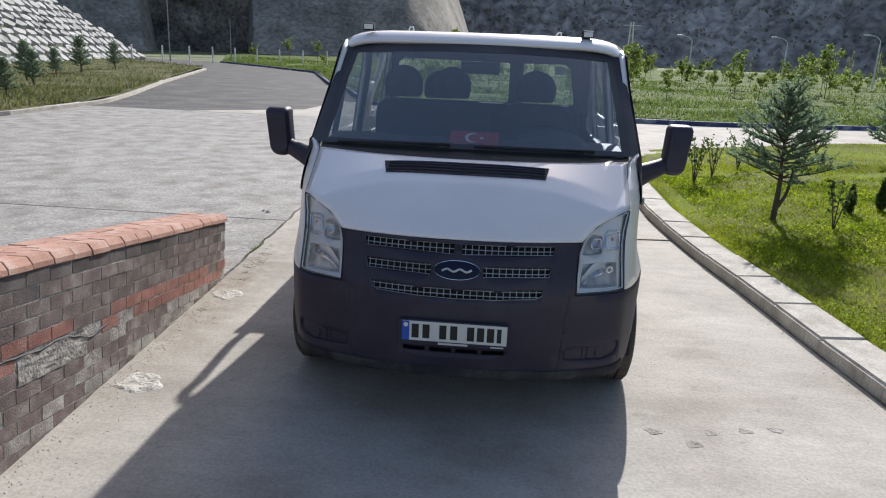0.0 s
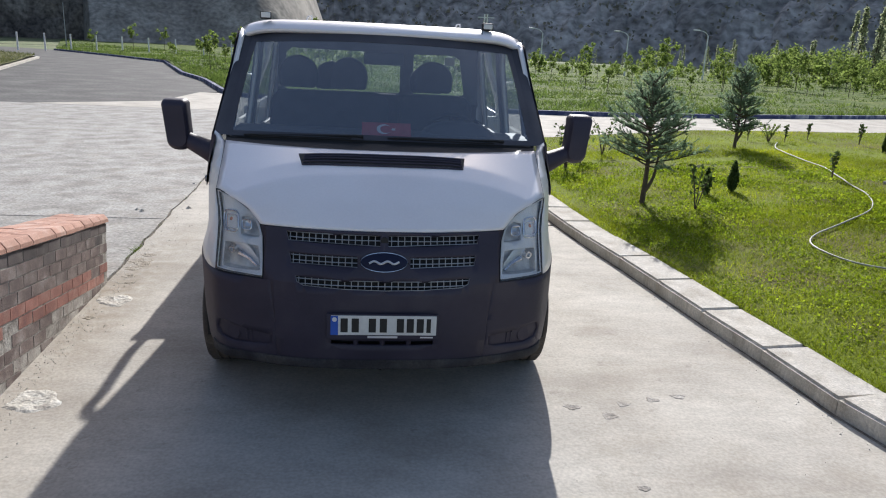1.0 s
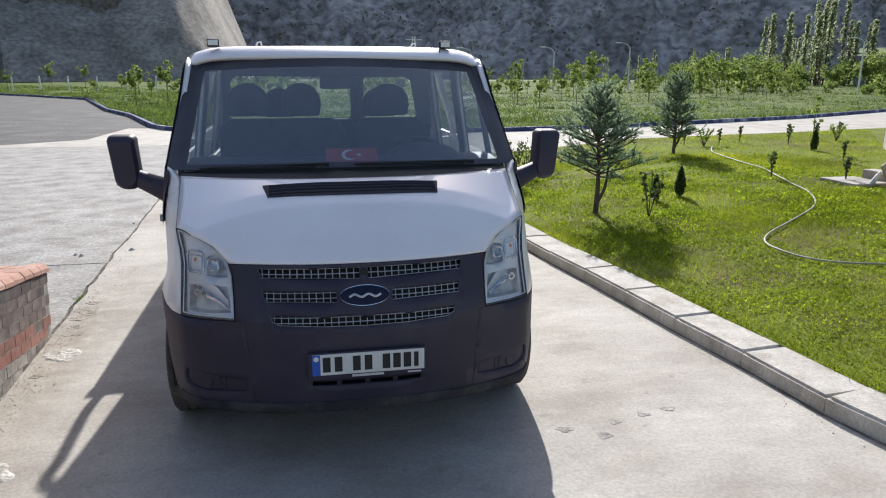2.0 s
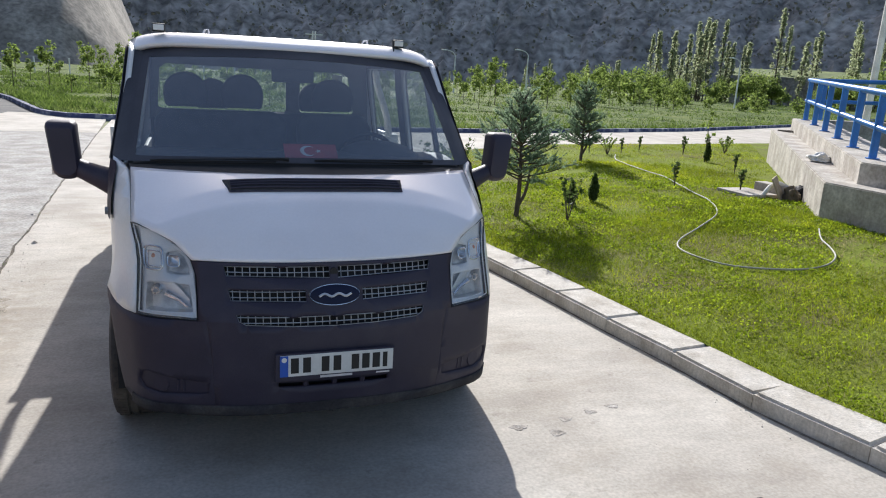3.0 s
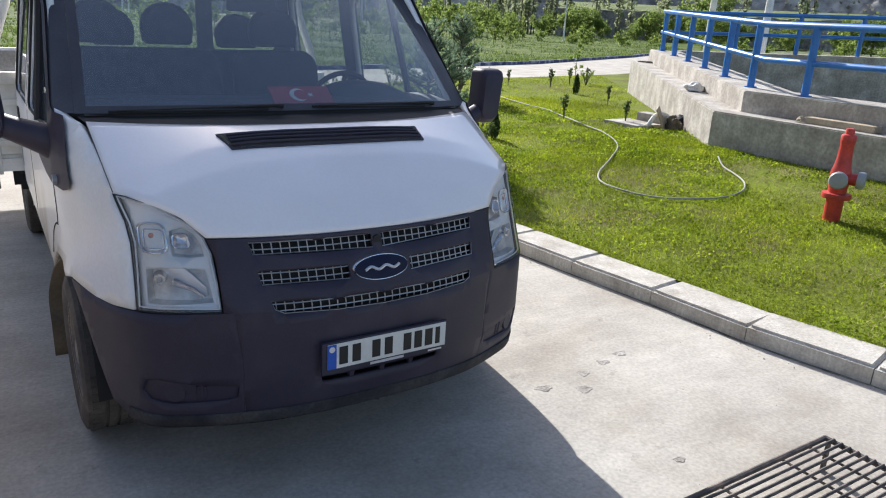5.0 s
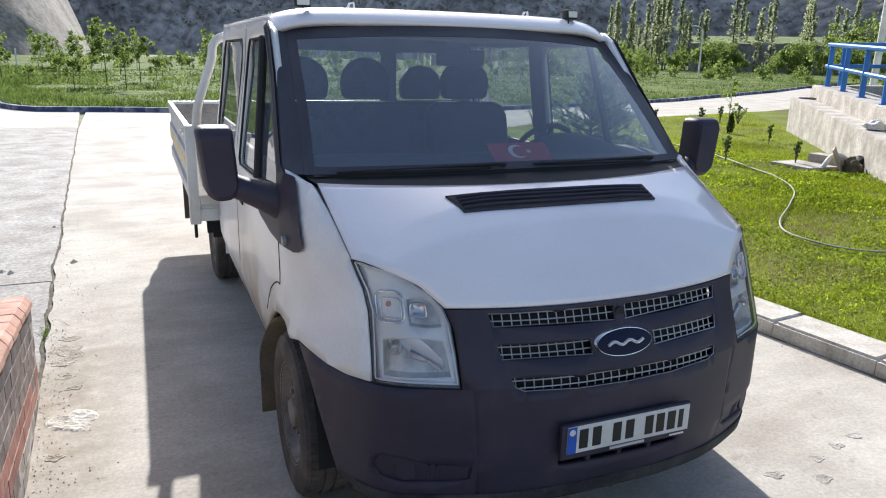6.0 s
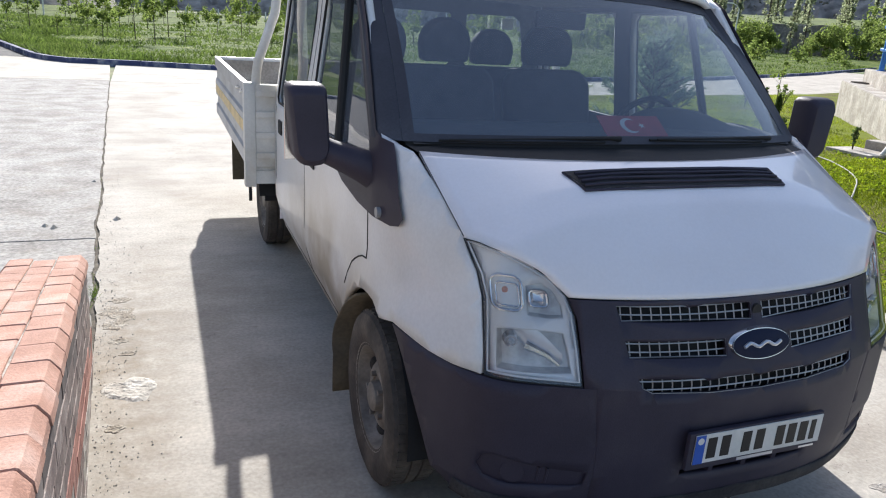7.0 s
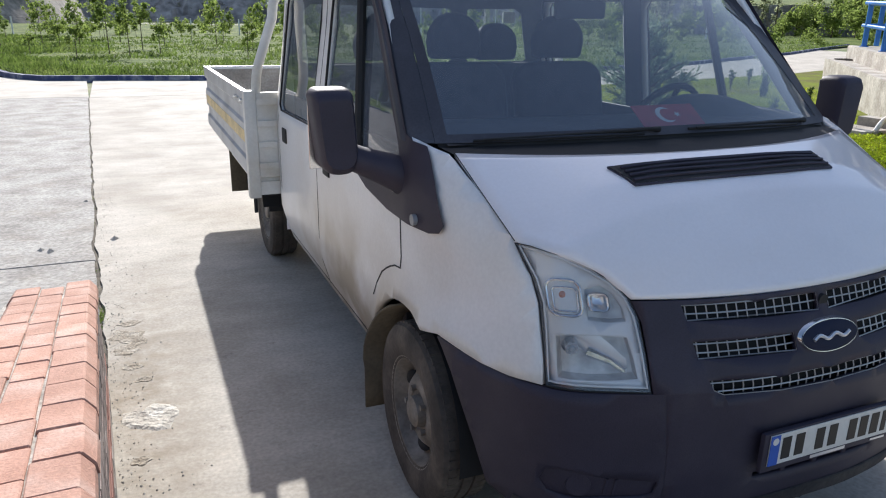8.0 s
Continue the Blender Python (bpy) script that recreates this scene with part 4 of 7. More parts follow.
LOW_TRAY = [(0.846, 0.820), (0.836, 0.936), (0.80, 0.942), (0.72, 0.944), (0.648, 0.940), (0.638, 0.88), (0.634, 0.828), (0.70, 0.822), (0.77, 0.819)]
SIDE_TRAY = [(0.745, 0.985), (0.745, 1.070), (0.70, 1.082), (0.668, 1.060), (0.648, 1.02), (0.644, 0.984), (0.69, 0.980)]
for k in (1, -1):
    loop = [(k * u, v) for u, v in LAMP]
    hl = front_panel("headlight", loop, [shrink(loop, 0.0022)], BLACK, truck, 0.001, 0.03, "clear headlight with silver reflectors and an amber indicator")
    front_panel("reflector", shrink(loop, 0.005), [[(k * sx(u), v) for u, v in LOW_TRAY], [(k * sx(u), v) for u, v in SIDE_TRAY]], HOUSING, hl, 0.026, 0.003, "pale silver headlight reflector")
    lens = front_panel("lens", shrink(loop, 0.003), [], LENS, hl, 0.002, 0.0, "clear headlight lens")
    lens.visible_shadow = False
    part("rim_line", tube(bmesh.new(), [skin(u, v, 0.010) for u, v in dense(shrink(loop, 0.013))], 0.0032, 6, closed=True), HOUSING, hl, "bright inner rim", True)
    low = part("main_beam", sunk(k, LOW_TRAY, 0.026, 0.062, 0.94), TRAY, hl, "smoked grey main beam tray", True)
    # the bright blade of the main reflector, a hooded bulb beside it
    rows = [[skin(k * sx(0.79 - 0.135 * q), 0.918 - 0.07 * q + h * (0.026 + 0.030 * math.sin(math.pi * min(1, q * 1.05))), 0.036 + 0.018 * (1 - h) + 0.01 * h * h) for h in (-1, -0.5, 0, 0.5, 1)] for q in lin(0, 1, 10)]
    part("reflector_blade", grid(rows), SILVER, low, "bright chrome reflector blade", True)
    part("bulb_hood", tube(bmesh.new(), [skin(k * sx(0.805), 0.905, 0.055), skin(k * sx(0.80), 0.903, 0.030)], [0.026, 0.020], 14), BOWL, low, "chrome bulb hood", True)
    part("bulb", tube(bmesh.new(), [skin(k * sx(0.80), 0.903, 0.030), skin(k * sx(0.80), 0.903, 0.024)], [0.012, 0.006], 10), GREY, low, "", True)
    part("reflector_web", tube(bmesh.new(), [skin(k * sx(0.76), 0.89, 0.05), skin(k * sx(0.70), 0.866, 0.05), skin(k * sx(0.665), 0.838, 0.05)], [0.016, 0.010, 0.006], 7), BOWL, low, "", True)
    side_tray = part("side_light", sunk(k, SIDE_TRAY, 0.026, 0.046, 0.92), TRAY, hl, "smoked grey side light tray", True)
    for name, u0, u1, v0, v1, r, parent in (("indicator", 0.756, 0.843, 0.996, 1.096, 0.026, hl), ("lamp_ring", 0.686, 0.736, 1.014, 1.060, 0.013, side_tray)):
        ring = rounded(u0, u1, v0, v1, r)
        bm = tube(bmesh.new(), [skin(k * sx(u), v, 0.020) for u, v in ring], 0.0045, 6, closed=True)
        bezel = part(name, bm, CHROME, parent, "chrome bezel", True)
        cu, cv = (u0 + u1) / 2, (v0 + v1) / 2
        if name == "indicator":
            part("bowl", sunk(k, ring, 0.020, 0.052, 0.72), BOWL, bezel, "mirror bowl", True)
            inner = rounded(cu - 0.034, cu + 0.030, v0 + 0.012, v1 - 0.022, 0.012)
            part("inner_frame", tube(bmesh.new(), [skin(k * sx(u), v, 0.022) for u, v in inner], 0.0028, 6, closed=True), CHROME, bezel, "", True)
            part("inner_well", sunk(k, inner, 0.022, 0.05, 0.8), AMBER_REFLECTION, bezel, "indicator well painted with the bulb's amber reflection", True)
            b = bmesh.new()
            bmesh.ops.create_uvsphere(b, u_segments=12, v_segments=8, radius=0.014, matrix=Matrix.Translation(skin(k * sx(cu + 0.006), cv + 0.004, 0.036)))
            part("bulb", b, AMBER, bezel, "amber bulb", True)
        else:
            part("lamp_well", sunk(k, ring, 0.020, 0.040, 0.7), BOWL, side_tray, "mirror bowl", True)
    part("body_gap", tube(bmesh.new(), [skin(u, v, 0.002) for u, v in dense(loop[8:] + loop[:1], False)], 0.0022, 6), BLACK, hl, "dark gap round the lamp", True)

# bonnet
HV = (0.0, 0.2, 0.42, 0.66, 1.0)
HW, HYE, HZE = (0.626, 0.700, 0.800, 0.886, 0.908), (0.178, 0.240, 0.308, 0.420, 0.825), (1.056, 1.128, 1.174, 1.192, 1.388)
HYC, HZC = (0.072, 0.20, 0.36, 0.50, 0.625), (1.058, 1.168, 1.280, 1.346, 1.383)


def bonnet(u, v, up=0.0):
    w, ye, ze, yc, zc = (ramp_at(v, HV, k) for k in (HW, HYE, HZE, HYC, HZC))
    a = abs(u)
    return Vector((u * w, yc + (ye - yc) * a ** 2.2, zc + (ze - zc) * a ** 3.0 + 0.01 * (1 - a ** 2) * math.sin(math.pi * v) + up))


def fine(vs, n):
    return [a + (b - a) * i / n for a, b in zip(vs, vs[1:]) for i in range(n)] + [vs[-1]]


hood = part("bonnet", grid([[bonnet(u, v) for u in lin(-1, 1, 41)] for v in lin(0, 1, 33)]), WHITE, truck, "white painted bonnet", True, (0, -0.5, 1))
thick(hood, 0.02, -1.0)


def on_bonnet(x, y, up):
    """The place on the bonnet over a plan point."""
    lo, hi = 0.0, 1.0
    for _ in range(18):
        v = (lo + hi) / 2
        p = bonnet(max(-1, min(1, x / ramp_at(v, HV, HW))), v)
        lo, hi = (v, hi) if p.y < y else (lo, v)
    return Vector((x, y, p.z + up))


vent_outline = [(-0.468, 0.562), (-0.440, 0.448), (-0.2, 0.434), (0.2, 0.434), (0.428, 0.448), (0.448, 0.562), (0.2, 0.548), (-0.2, 0.548)]
vent = part("air_inlet", bent(filled(vent_outline, [], lin(-0.5, 0.5, 21), ()), lambda x, y: on_bonnet(x, y, 0.009)), BLACK, hood, "black plastic air inlet grille")
for q in (0.15, 0.4, 0.65, 0.9):
    part("inlet_slat", tube(bmesh.new(), [on_bonnet(x, 0.450 + 0.10 * q - 0.012 * (1 - abs(x) / 0.45), 0.010) for x in lin(-0.435, 0.425, 15)], 0.006, 6), PLASTIC, vent, smooth=True)
part("inlet_rim", tube(bmesh.new(), [on_bonnet(x, y, 0.005) for x, y in vent_outline], 0.0055, 6, closed=True), PLASTIC, vent, smooth=True)

# windscreen and scuttle
WS_Z0, WS_Z1 = 1.40, 2.03


def screen(u, v, back=0.0):
    """u across, -1 to 1; v up the glass, 0 to 1."""
    a = abs(u)
    x = u * (0.935 - 0.075 * v)
    y = 0.745 + 0.73 * v + (0.19 - 0.05 * v) * a ** 2.4 - 0.03 * math.sin(math.pi * v)
    return Vector((x, y + back, 1.425 - 0.02 * a ** 2 + (0.60 - 0.015 * a ** 2) * v))


PILLAR = mat("satin_black_trim", (0.042, 0.043, 0.056), 0.52, dark=(0.032, 0.033, 0.044), light=(0.06, 0.061, 0.074), scale=4, fine=120, bump=0.05)
# the last value, mostly painted haze, lifts the panes like reflected surroundings
GLASS = glass("windscreen_glass", (0.80, 0.88, 0.92), 0.12, 0.14)
SIDE_GLASS = glass("side_glass", (0.90, 0.93, 0.92), 0.16, 0.20)
ws = part("windscreen", grid([[screen(u, v) for u in lin(-1, 1, 33)] for v in lin(0, 1, 17)]), GLASS, truck, "large raked windscreen", True)
ws.visible_shadow = False
for name, us, vs in (("screen_band", lin(-1, 1, 33), (0.91, 1.0)), ("screen_band", lin(-1, 1, 33), (0.0, 0.045)), ("screen_band", (-1.0, -0.955), lin(0, 1, 17)), ("screen_band", (0.955, 1.0), lin(0, 1, 17))):
    part(name, grid([[screen(u, v, -0.003) for u in us] for v in vs]), PILLAR, ws, "black printed glass border", True)
part("scuttle", grid([[bonnet(u, 1.0, -0.006) for u in lin(-1, 1, 25)], [screen(u * 0.99, 0.0) + Vector((0, 0.0, -0.012)) for u in lin(-1, 1, 25)], [screen(u * 0.99, 0.03) for u in lin(-1, 1, 25)]]), BLACK, truck, "black plastic scuttle", True)
for x0, y0, x1, v1 in ((-0.12, 0.06, -0.78, 0.012), (0.72, 0.05, 0.05, 0.025)):
    base = screen(x0 / 0.935, 0.02, -0.012) + Vector((0, 0, 0.008))
    tip = screen(x1 / 0.93, v1, -0.012)
    bm = tube(bmesh.new(), [base, base + Vector((0, -0.004, 0.004)) + (tip - base) * 0.06, (base + tip) / 2 + Vector((0, -0.012, 0.004)), tip + Vector((0, -0.005, 0.004))], [0.011, 0.008, 0.0055, 0.004], 8)
    wiper = part("wiper", bm, BLACK, truck, "black windscreen wiper", True)
    part("wiper_blade", tube(bmesh.new(), [screen((x1 + (x0 - x1) * q * 0.9) / 0.93, v1 * (1 - q) + 0.012 * q, -0.008) for q in lin(-0.05, 1, 12)], 0.005, 6), BLACK, wiper, smooth=True)

# cab sides
ARCH_Y, ARCH_Z, ARCH_R = 0.965, 0.355, 0.435
CAB_END = 3.44


def pillar_y(z):
    return 1.0 + (z - 1.40) * 0.94


def side_outline():
    arch = [(ARCH_Y + ARCH_R * math.cos(radians(a)), ARCH_Z + ARCH_R * math.sin(radians(a)) * 1.02) for a in lin(0, 112, 16)]
    head = [(0.672, 0.803), (0.58, 0.796), (0.454, 0.787), (0.345, 0.787), (0.236, 0.800), (0.252, 0.87), (0.280, 0.944), (0.309, 1.03), (0.347, 1.10), (0.432, 1.195), (0.588, 1.271), (0.71, 1.330), (0.825, 1.386), (0.93, 1.408)]
    top = [(pillar_y(z), z) for z in lin(1.43, 1.98, 7)] + [(1.62, 2.02), (1.85, 2.035), (2.5, 2.045), (3.1, 2.04), (CAB_END - 0.06, 2.02), (CAB_END - 0.01, 1.95)]
    low = [(CAB_END, 1.2), (CAB_END, 0.44), (CAB_END - 0.05, 0.375), (1.45, 0.36)]
    return head + top + low + [(ARCH_Y + ARCH_R, 0.37)] + arch


W_FRONT = [(1.06, 1.335), (1.30, 1.312), (1.60, 1.290), (2.20, 1.268), (2.235, 1.30), (2.245, 1.90), (2.21, 1.94), (1.66, 1.95), (1.61, 1.93)]
W_REAR = [(2.44, 1.262), (3.32, 1.250), (3.36, 1.285), (3.345, 1.90), (3.31, 1.94), (2.49, 1.945), (2.45, 1.91)]
CUT_Y, CUT_Z = lin(0.3, 3.38, 43), lin(0.42, 1.98, 27)


def swell(y, z):
    """The doors stand out beyond the front wings, most at hip height."""
    return 0.042 * min(1, max(0, (y - 0.55) / 0.4)) * min(1, max(0, (z - 0.36) / 0.22)) * (1 - min(1, max(0, (z - 1.15) / 0.65)))


def flank(k, off=0.0):
    def place(y, z):
        flare = swell(y, z) + 0.014 * max(0.0, 1 - abs(math.hypot(y - ARCH_Y, z - ARCH_Z) - ARCH_R) / 0.10) * (z > 0.4)
        x = side_x(y, z)
        if y < 0.95:
            flare = max(flare, 0.058 * min(1, max(0, (y - 0.30) / 0.38)) ** 1.5 * min(1, max(0, (0.98 - z) / 0.2)))
            ze = ramp_at(y, (0.236, 0.432, 0.825, 1.0), (0.80, 1.188, 1.387, 1.45))
            if y > 0.40:
                xe = ramp_at(y, (0.40, 0.432, 0.825, 0.95), (0.88, 0.886, 0.909, 0.955))
                x += (xe - side_x(y, ze)) * max(0.0, 1 - (ze - z) / 0.16) ** 2
        return Vector((k * (x + flare - off), y, z))
    return place


RUST = mat("dusty_white_paint", (0.78, 0.77, 0.755), 0.4, dark=(0.73, 0.705, 0.67), light=(0.82, 0.81, 0.81), scale=1.7, fine=70, bump=0.0, detail=0.12, coat=0.3)
dusted(RUST, (0, 1.75, 0.48), (1e6, 1.45, 0.60), (0.38, 0.31, 0.22), 2.0)
dusted(RUST, (0, 1.50, 0.36), (1e6, 0.75, 0.34), (0.30, 0.235, 0.155), 2.2)
for k in (-1, 1):
    side = part("cab_side", bent(filled(side_outline(), [W_FRONT, W_REAR], CUT_Y, CUT_Z), flank(k)), RUST, truck, "dusty white cab side with two doors", True, (k, 0, 0))
    thick(side, 0.03)
    for name, loop in (("front_window", W_FRONT), ("rear_window", W_REAR)):
        g = part(name, bent(filled(loop, [], lin(1.2, 3.0, 10), lin(1.3, 1.9, 7)), flank(k, 0.016)), SIDE_GLASS, side, "side window glass", True)
        g.visible_shadow = False
        part("window_seal", tube(bmesh.new(), [flank(k, 0.004)(y, z) for y, z in loop], 0.0065, 6, closed=True), BLACK, side, "black rubber window seal", True)
    part("window_post", tube(bmesh.new(), [flank(k, 0.004)(1.58, 1.29), flank(k, 0.004)(1.77, 1.95)], 0.021, 8), BLACK, side, "black window divider", True)
    # black corner panel under the mirror, running into the pillar
    clad = [(0.700, 1.172), (0.725, 1.140), (0.79, 1.124), (0.92, 1.120), (1.15, 1.125), (1.40, 1.156), (1.56, 1.195), (1.64, 1.232), (1.58, 1.262), (1.30, 1.292), (1.04, 1.325), (1.09, 1.40), (1.63, 1.95), (1.68, 1.995), (1.60, 2.012), (1.53, 1.978), (1.02, 1.43), (0.90, 1.402), (0.80, 1.30)]
    part("corner_panel", bent(filled(clad, [], lin(0.75, 1.65, 23), lin(1.15, 2.0, 18)), flank(k, -0.013)), PLASTIC, side, "black plastic corner panel and pillar trim", True, (k, 0, 0))
    part("indicator_repeater", tube(bmesh.new(), [flank(k, -0.004)(0.885, 1.150), flank(k, -0.026)(0.885, 1.150)], 0.020, 14), GREY, side, "round side repeater lamp", True)
    part("trim_slot", tube(bmesh.new(), [flank(k, -0.012)(y, z) for y, z in ((1.08, 1.212), (1.22, 1.222), (1.36, 1.236))], [0.007, 0.011, 0.006], 8), GREY, side, "pale moulded groove in the corner panel", True)
    for line, r in (([(1.04, 1.13), (1.03, 0.97), (1.04, 0.92)], 0.0028), ([(1.04, 0.92), (1.10, 0.912), (1.15, 0.893), (1.20, 0.868), (1.25, 0.838), (1.315, 0.768), (1.356, 0.702)], 0.0036), ([(2.34, 1.24), (2.34, 0.40)], 0.0016), ([(2.34, 2.0), (2.34, 1.26)], 0.0016), ([(1.45, 0.41), (3.36, 0.42)], 0.0024), ([(3.385, 0.5), (3.385, 1.9)], 0.0014)):
        part("panel_gap", tube(bmesh.new(), [flank(k, -0.0005)(p.x, p.y) for p in fine([Vector(p) for p in line], 6)], r, 5), BLACK, side, "door gap")
    for y0 in (2.12, 3.19):
        hx = flank(k)(y0, 1.10).x
        part("door_handle", boxed(hx - 0.009, hx + 0.009, y0 - 0.060, y0 + 0.060, 1.060, 1.150, bevel=0.007), BLACK, side, "black recessed door handle", True)
    part("panel_gap", tube(bmesh.new(), [bonnet(k * 1.0, v, -0.001) for v in lin(0.66, 1.0, 14)], 0.0016, 5), BLACK, side, "bonnet gap")
    # pillar between windscreen and door
    rows = []
    for v in lin(0, 1, 15):
        e = screen(k * 1.0, v)
        y, z = pillar_y(e.z) + 0.065, e.z
        q = flank(k, -0.016 - 0.014 * max(0.0, v - 0.6))(y, z)
        rows.append([e + Vector((0, 0.002, 0)), e.lerp(q, 0.45) + Vector((k * 0.024, -0.024, 0)), e.lerp(q, 0.8) + Vector((k * 0.020, -0.012, 0)), q])
    part("pillar", grid(rows), PILLAR, side, "black windscreen pillar", True)

# roof
def roof(u, y):
    a = abs(u)
    w = side_x(y, 2.03) + 0.004
    front = max(0.0, 1 - (y - 1.47) / 0.16)
    return Vector((u * w, y + 0.13 * a ** 2.4 * max(0, 1 - (y - 1.47) / 1.2), 2.098 - 0.055 * a ** 10 - 0.008 * a ** 2 - 0.055 * front ** 2))


top = part("roof", grid([[roof(u, y) for u in lin(-1, 1, 41)] for y in fine([1.455, 1.50, 1.60, 1.9, 3.2, CAB_END - 0.02], 4)]), WHITE, truck, "white painted steel roof", True, (0, 0, 1))
thick(top, 0.03, -1.0)
for y in (1.95, 2.3, 2.65):
    part("roof_rib", tube(bmesh.new(), [roof(u, y) + Vector((0, 0, -0.004)) for u in lin(-0.8, 0.8, 15)], 0.012, 6), WHITE, top, smooth=True)
part("rear_wall", bent(filled([(-1.01, 0.42), (1.01, 0.42), (1.01, 1.35), (0.935, 2.05), (-0.935, 2.05), (-1.01, 1.35)], [[(-0.87, 1.54), (-0.84, 1.525), (0.185, 1.525), (0.20, 1.54), (0.20, 1.885), (0.185, 1.90), (-0.80, 1.91), (-0.85, 1.87)], [(0.80, 1.54), (0.78, 1.525), (0.315, 1.525), (0.30, 1.54), (0.30, 1.89), (0.315, 1.90), (0.69, 1.905), (0.745, 1.87)]]), lambda x, z: Vector((x, CAB_END - 0.01, z))), WHITE, truck, "white rear cab wall with two windows")
for x0, x1 in ((-0.87, 0.20), (0.30, 0.80)):
    g = part("rear_glass", grid([[(x0, CAB_END - 0.012, 1.52), (x1, CAB_END - 0.012, 1.52)], [(x0, CAB_END - 0.012, 1.91), (x1, CAB_END - 0.012, 1.91)]]), SIDE_GLASS, truck, "rear cab window glass")
    g.visible_shadow = False

# roof marker lamps and washer stubs
for x in (-0.775, 0.70):
    bm = boxed(x - 0.036, x + 0.036, 1.60, 1.65, 2.085, 2.135, bevel=0.008)
    lampo = part("marker_lamp", bm, BLACK, truck, "small roof marker lamp in a black housing", True)
    part("lamp_face", boxed(x - 0.030, x + 0.030, 1.596, 1.602, 2.095, 2.128, bevel=0.003), HOUSING, lampo, "clear lamp face")
for x, y in ((-0.50, 1.75), (0.52, 1.80)):
    part("aerial_stub", tube(bmesh.new(), [(x - 0.03, y, 2.08), (x - 0.012, y, 2.12), (x + 0.01, y, 2.125), (x + 0.016, y, 2.085)], 0.006, 6), WHITE, truck, "small bent roof tie hook", True)

part("aerial", tube(bmesh.new(), [(0.655, 1.56, 2.05), (0.655, 1.575, 2.13)], 0.004, 6), BLACK, truck, "short black roof aerial", True)
part("sticker", boxed(0.60, 0.69, CAB_END - 0.024, CAB_END - 0.0215, 1.80, 1.875), PLATE_WHITE, truck, "small white window sticker")

# mirrors
for k in (-1, 1):
    bm = bmesh.new()
    prof = []
    for cu, cv, r, a in ((1.302, 1.560, 0.028, 0), (1.212, 1.560, 0.028, 90), (1.223, 1.335, 0.055, 180), (1.242, 1.343, 0.064, 270)):
        prof += [(cu + r * math.cos(radians(a + 18 * i)), cv + r * math.sin(radians(a + 18 * i))) for i in range(6)]
    rows = []
    for y, s in ((1.055, 0.80), (1.075, 0.95), (1.11, 1.0), (1.17, 1.0), (1.19, 0.97)):
        rows.append([Vector((k * (1.2525 + (x - 1.2525) * s + 0.0 * z), y, 1.4225 + (z - 1.4225) * s)) for x, z in prof])
    vs = [[bm.verts.new(p) for p in r] for r in rows]
    n = len(prof)
    for a, b in zip(vs, vs[1:]):
        for i in range(n):
            bm.faces.new((a[i], a[(i + 1) % n], b[(i + 1) % n], b[i]))
    bm.faces.new(vs[0])
    bm.faces.new(vs[-1])
    mir = part("door_mirror", bm, PLASTIC, truck, "large black door mirror on a long arm", True)
    arm = tube(bmesh.new(), spline([(k * 0.965, 1.05, 1.25), (k * 1.04, 1.06, 1.285), (k * 1.12, 1.09, 1.315), (k * 1.20, 1.12, 1.345)], 4), [0.080, 0.078, 0.074, 0.070, 0.066, 0.063, 0.060, 0.057, 0.055, 0.052, 0.05, 0.05, 0.05], 12)
    part("mirror_arm", arm, PLASTIC, mir, smooth=True)
    part("mirror_glass", boxed(min(k * 1.185, k * 1.325), max(k * 1.185, k * 1.325), 1.19, 1.195, 1.29, 1.565, bevel=0.002), CHROME, mir, "mirror glass")

# wheels
TYRE = mat("dusty_tyre", (0.080, 0.066, 0.054), 0.85, dark=(0.045, 0.038, 0.032), light=(0.14, 0.115, 0.09), scale=7, fine=60, bump=0.3)
RIM = mat("grey_steel_rim", (0.235, 0.205, 0.17), 0.6, metal=0.15, dark=(0.14, 0.12, 0.10), light=(0.32, 0.29, 0.25), scale=9, fine=60, bump=0.1)


def lathe(profile, n=40):
    """Turn (radius, along) pairs round the x axis."""
    bm = bmesh.new()
    vs = [[bm.verts.new((x, r * math.cos(2 * math.pi * i / n), r * math.sin(2 * math.pi * i / n))) for r, x in profile] for i in range(n)]
    for i in range(n):
        a, b = vs[i], vs[(i + 1) % n]
        for j in range(len(profile) - 1):
            bm.faces.new((a[j], a[j + 1], b[j + 1], b[j]))
    return bm


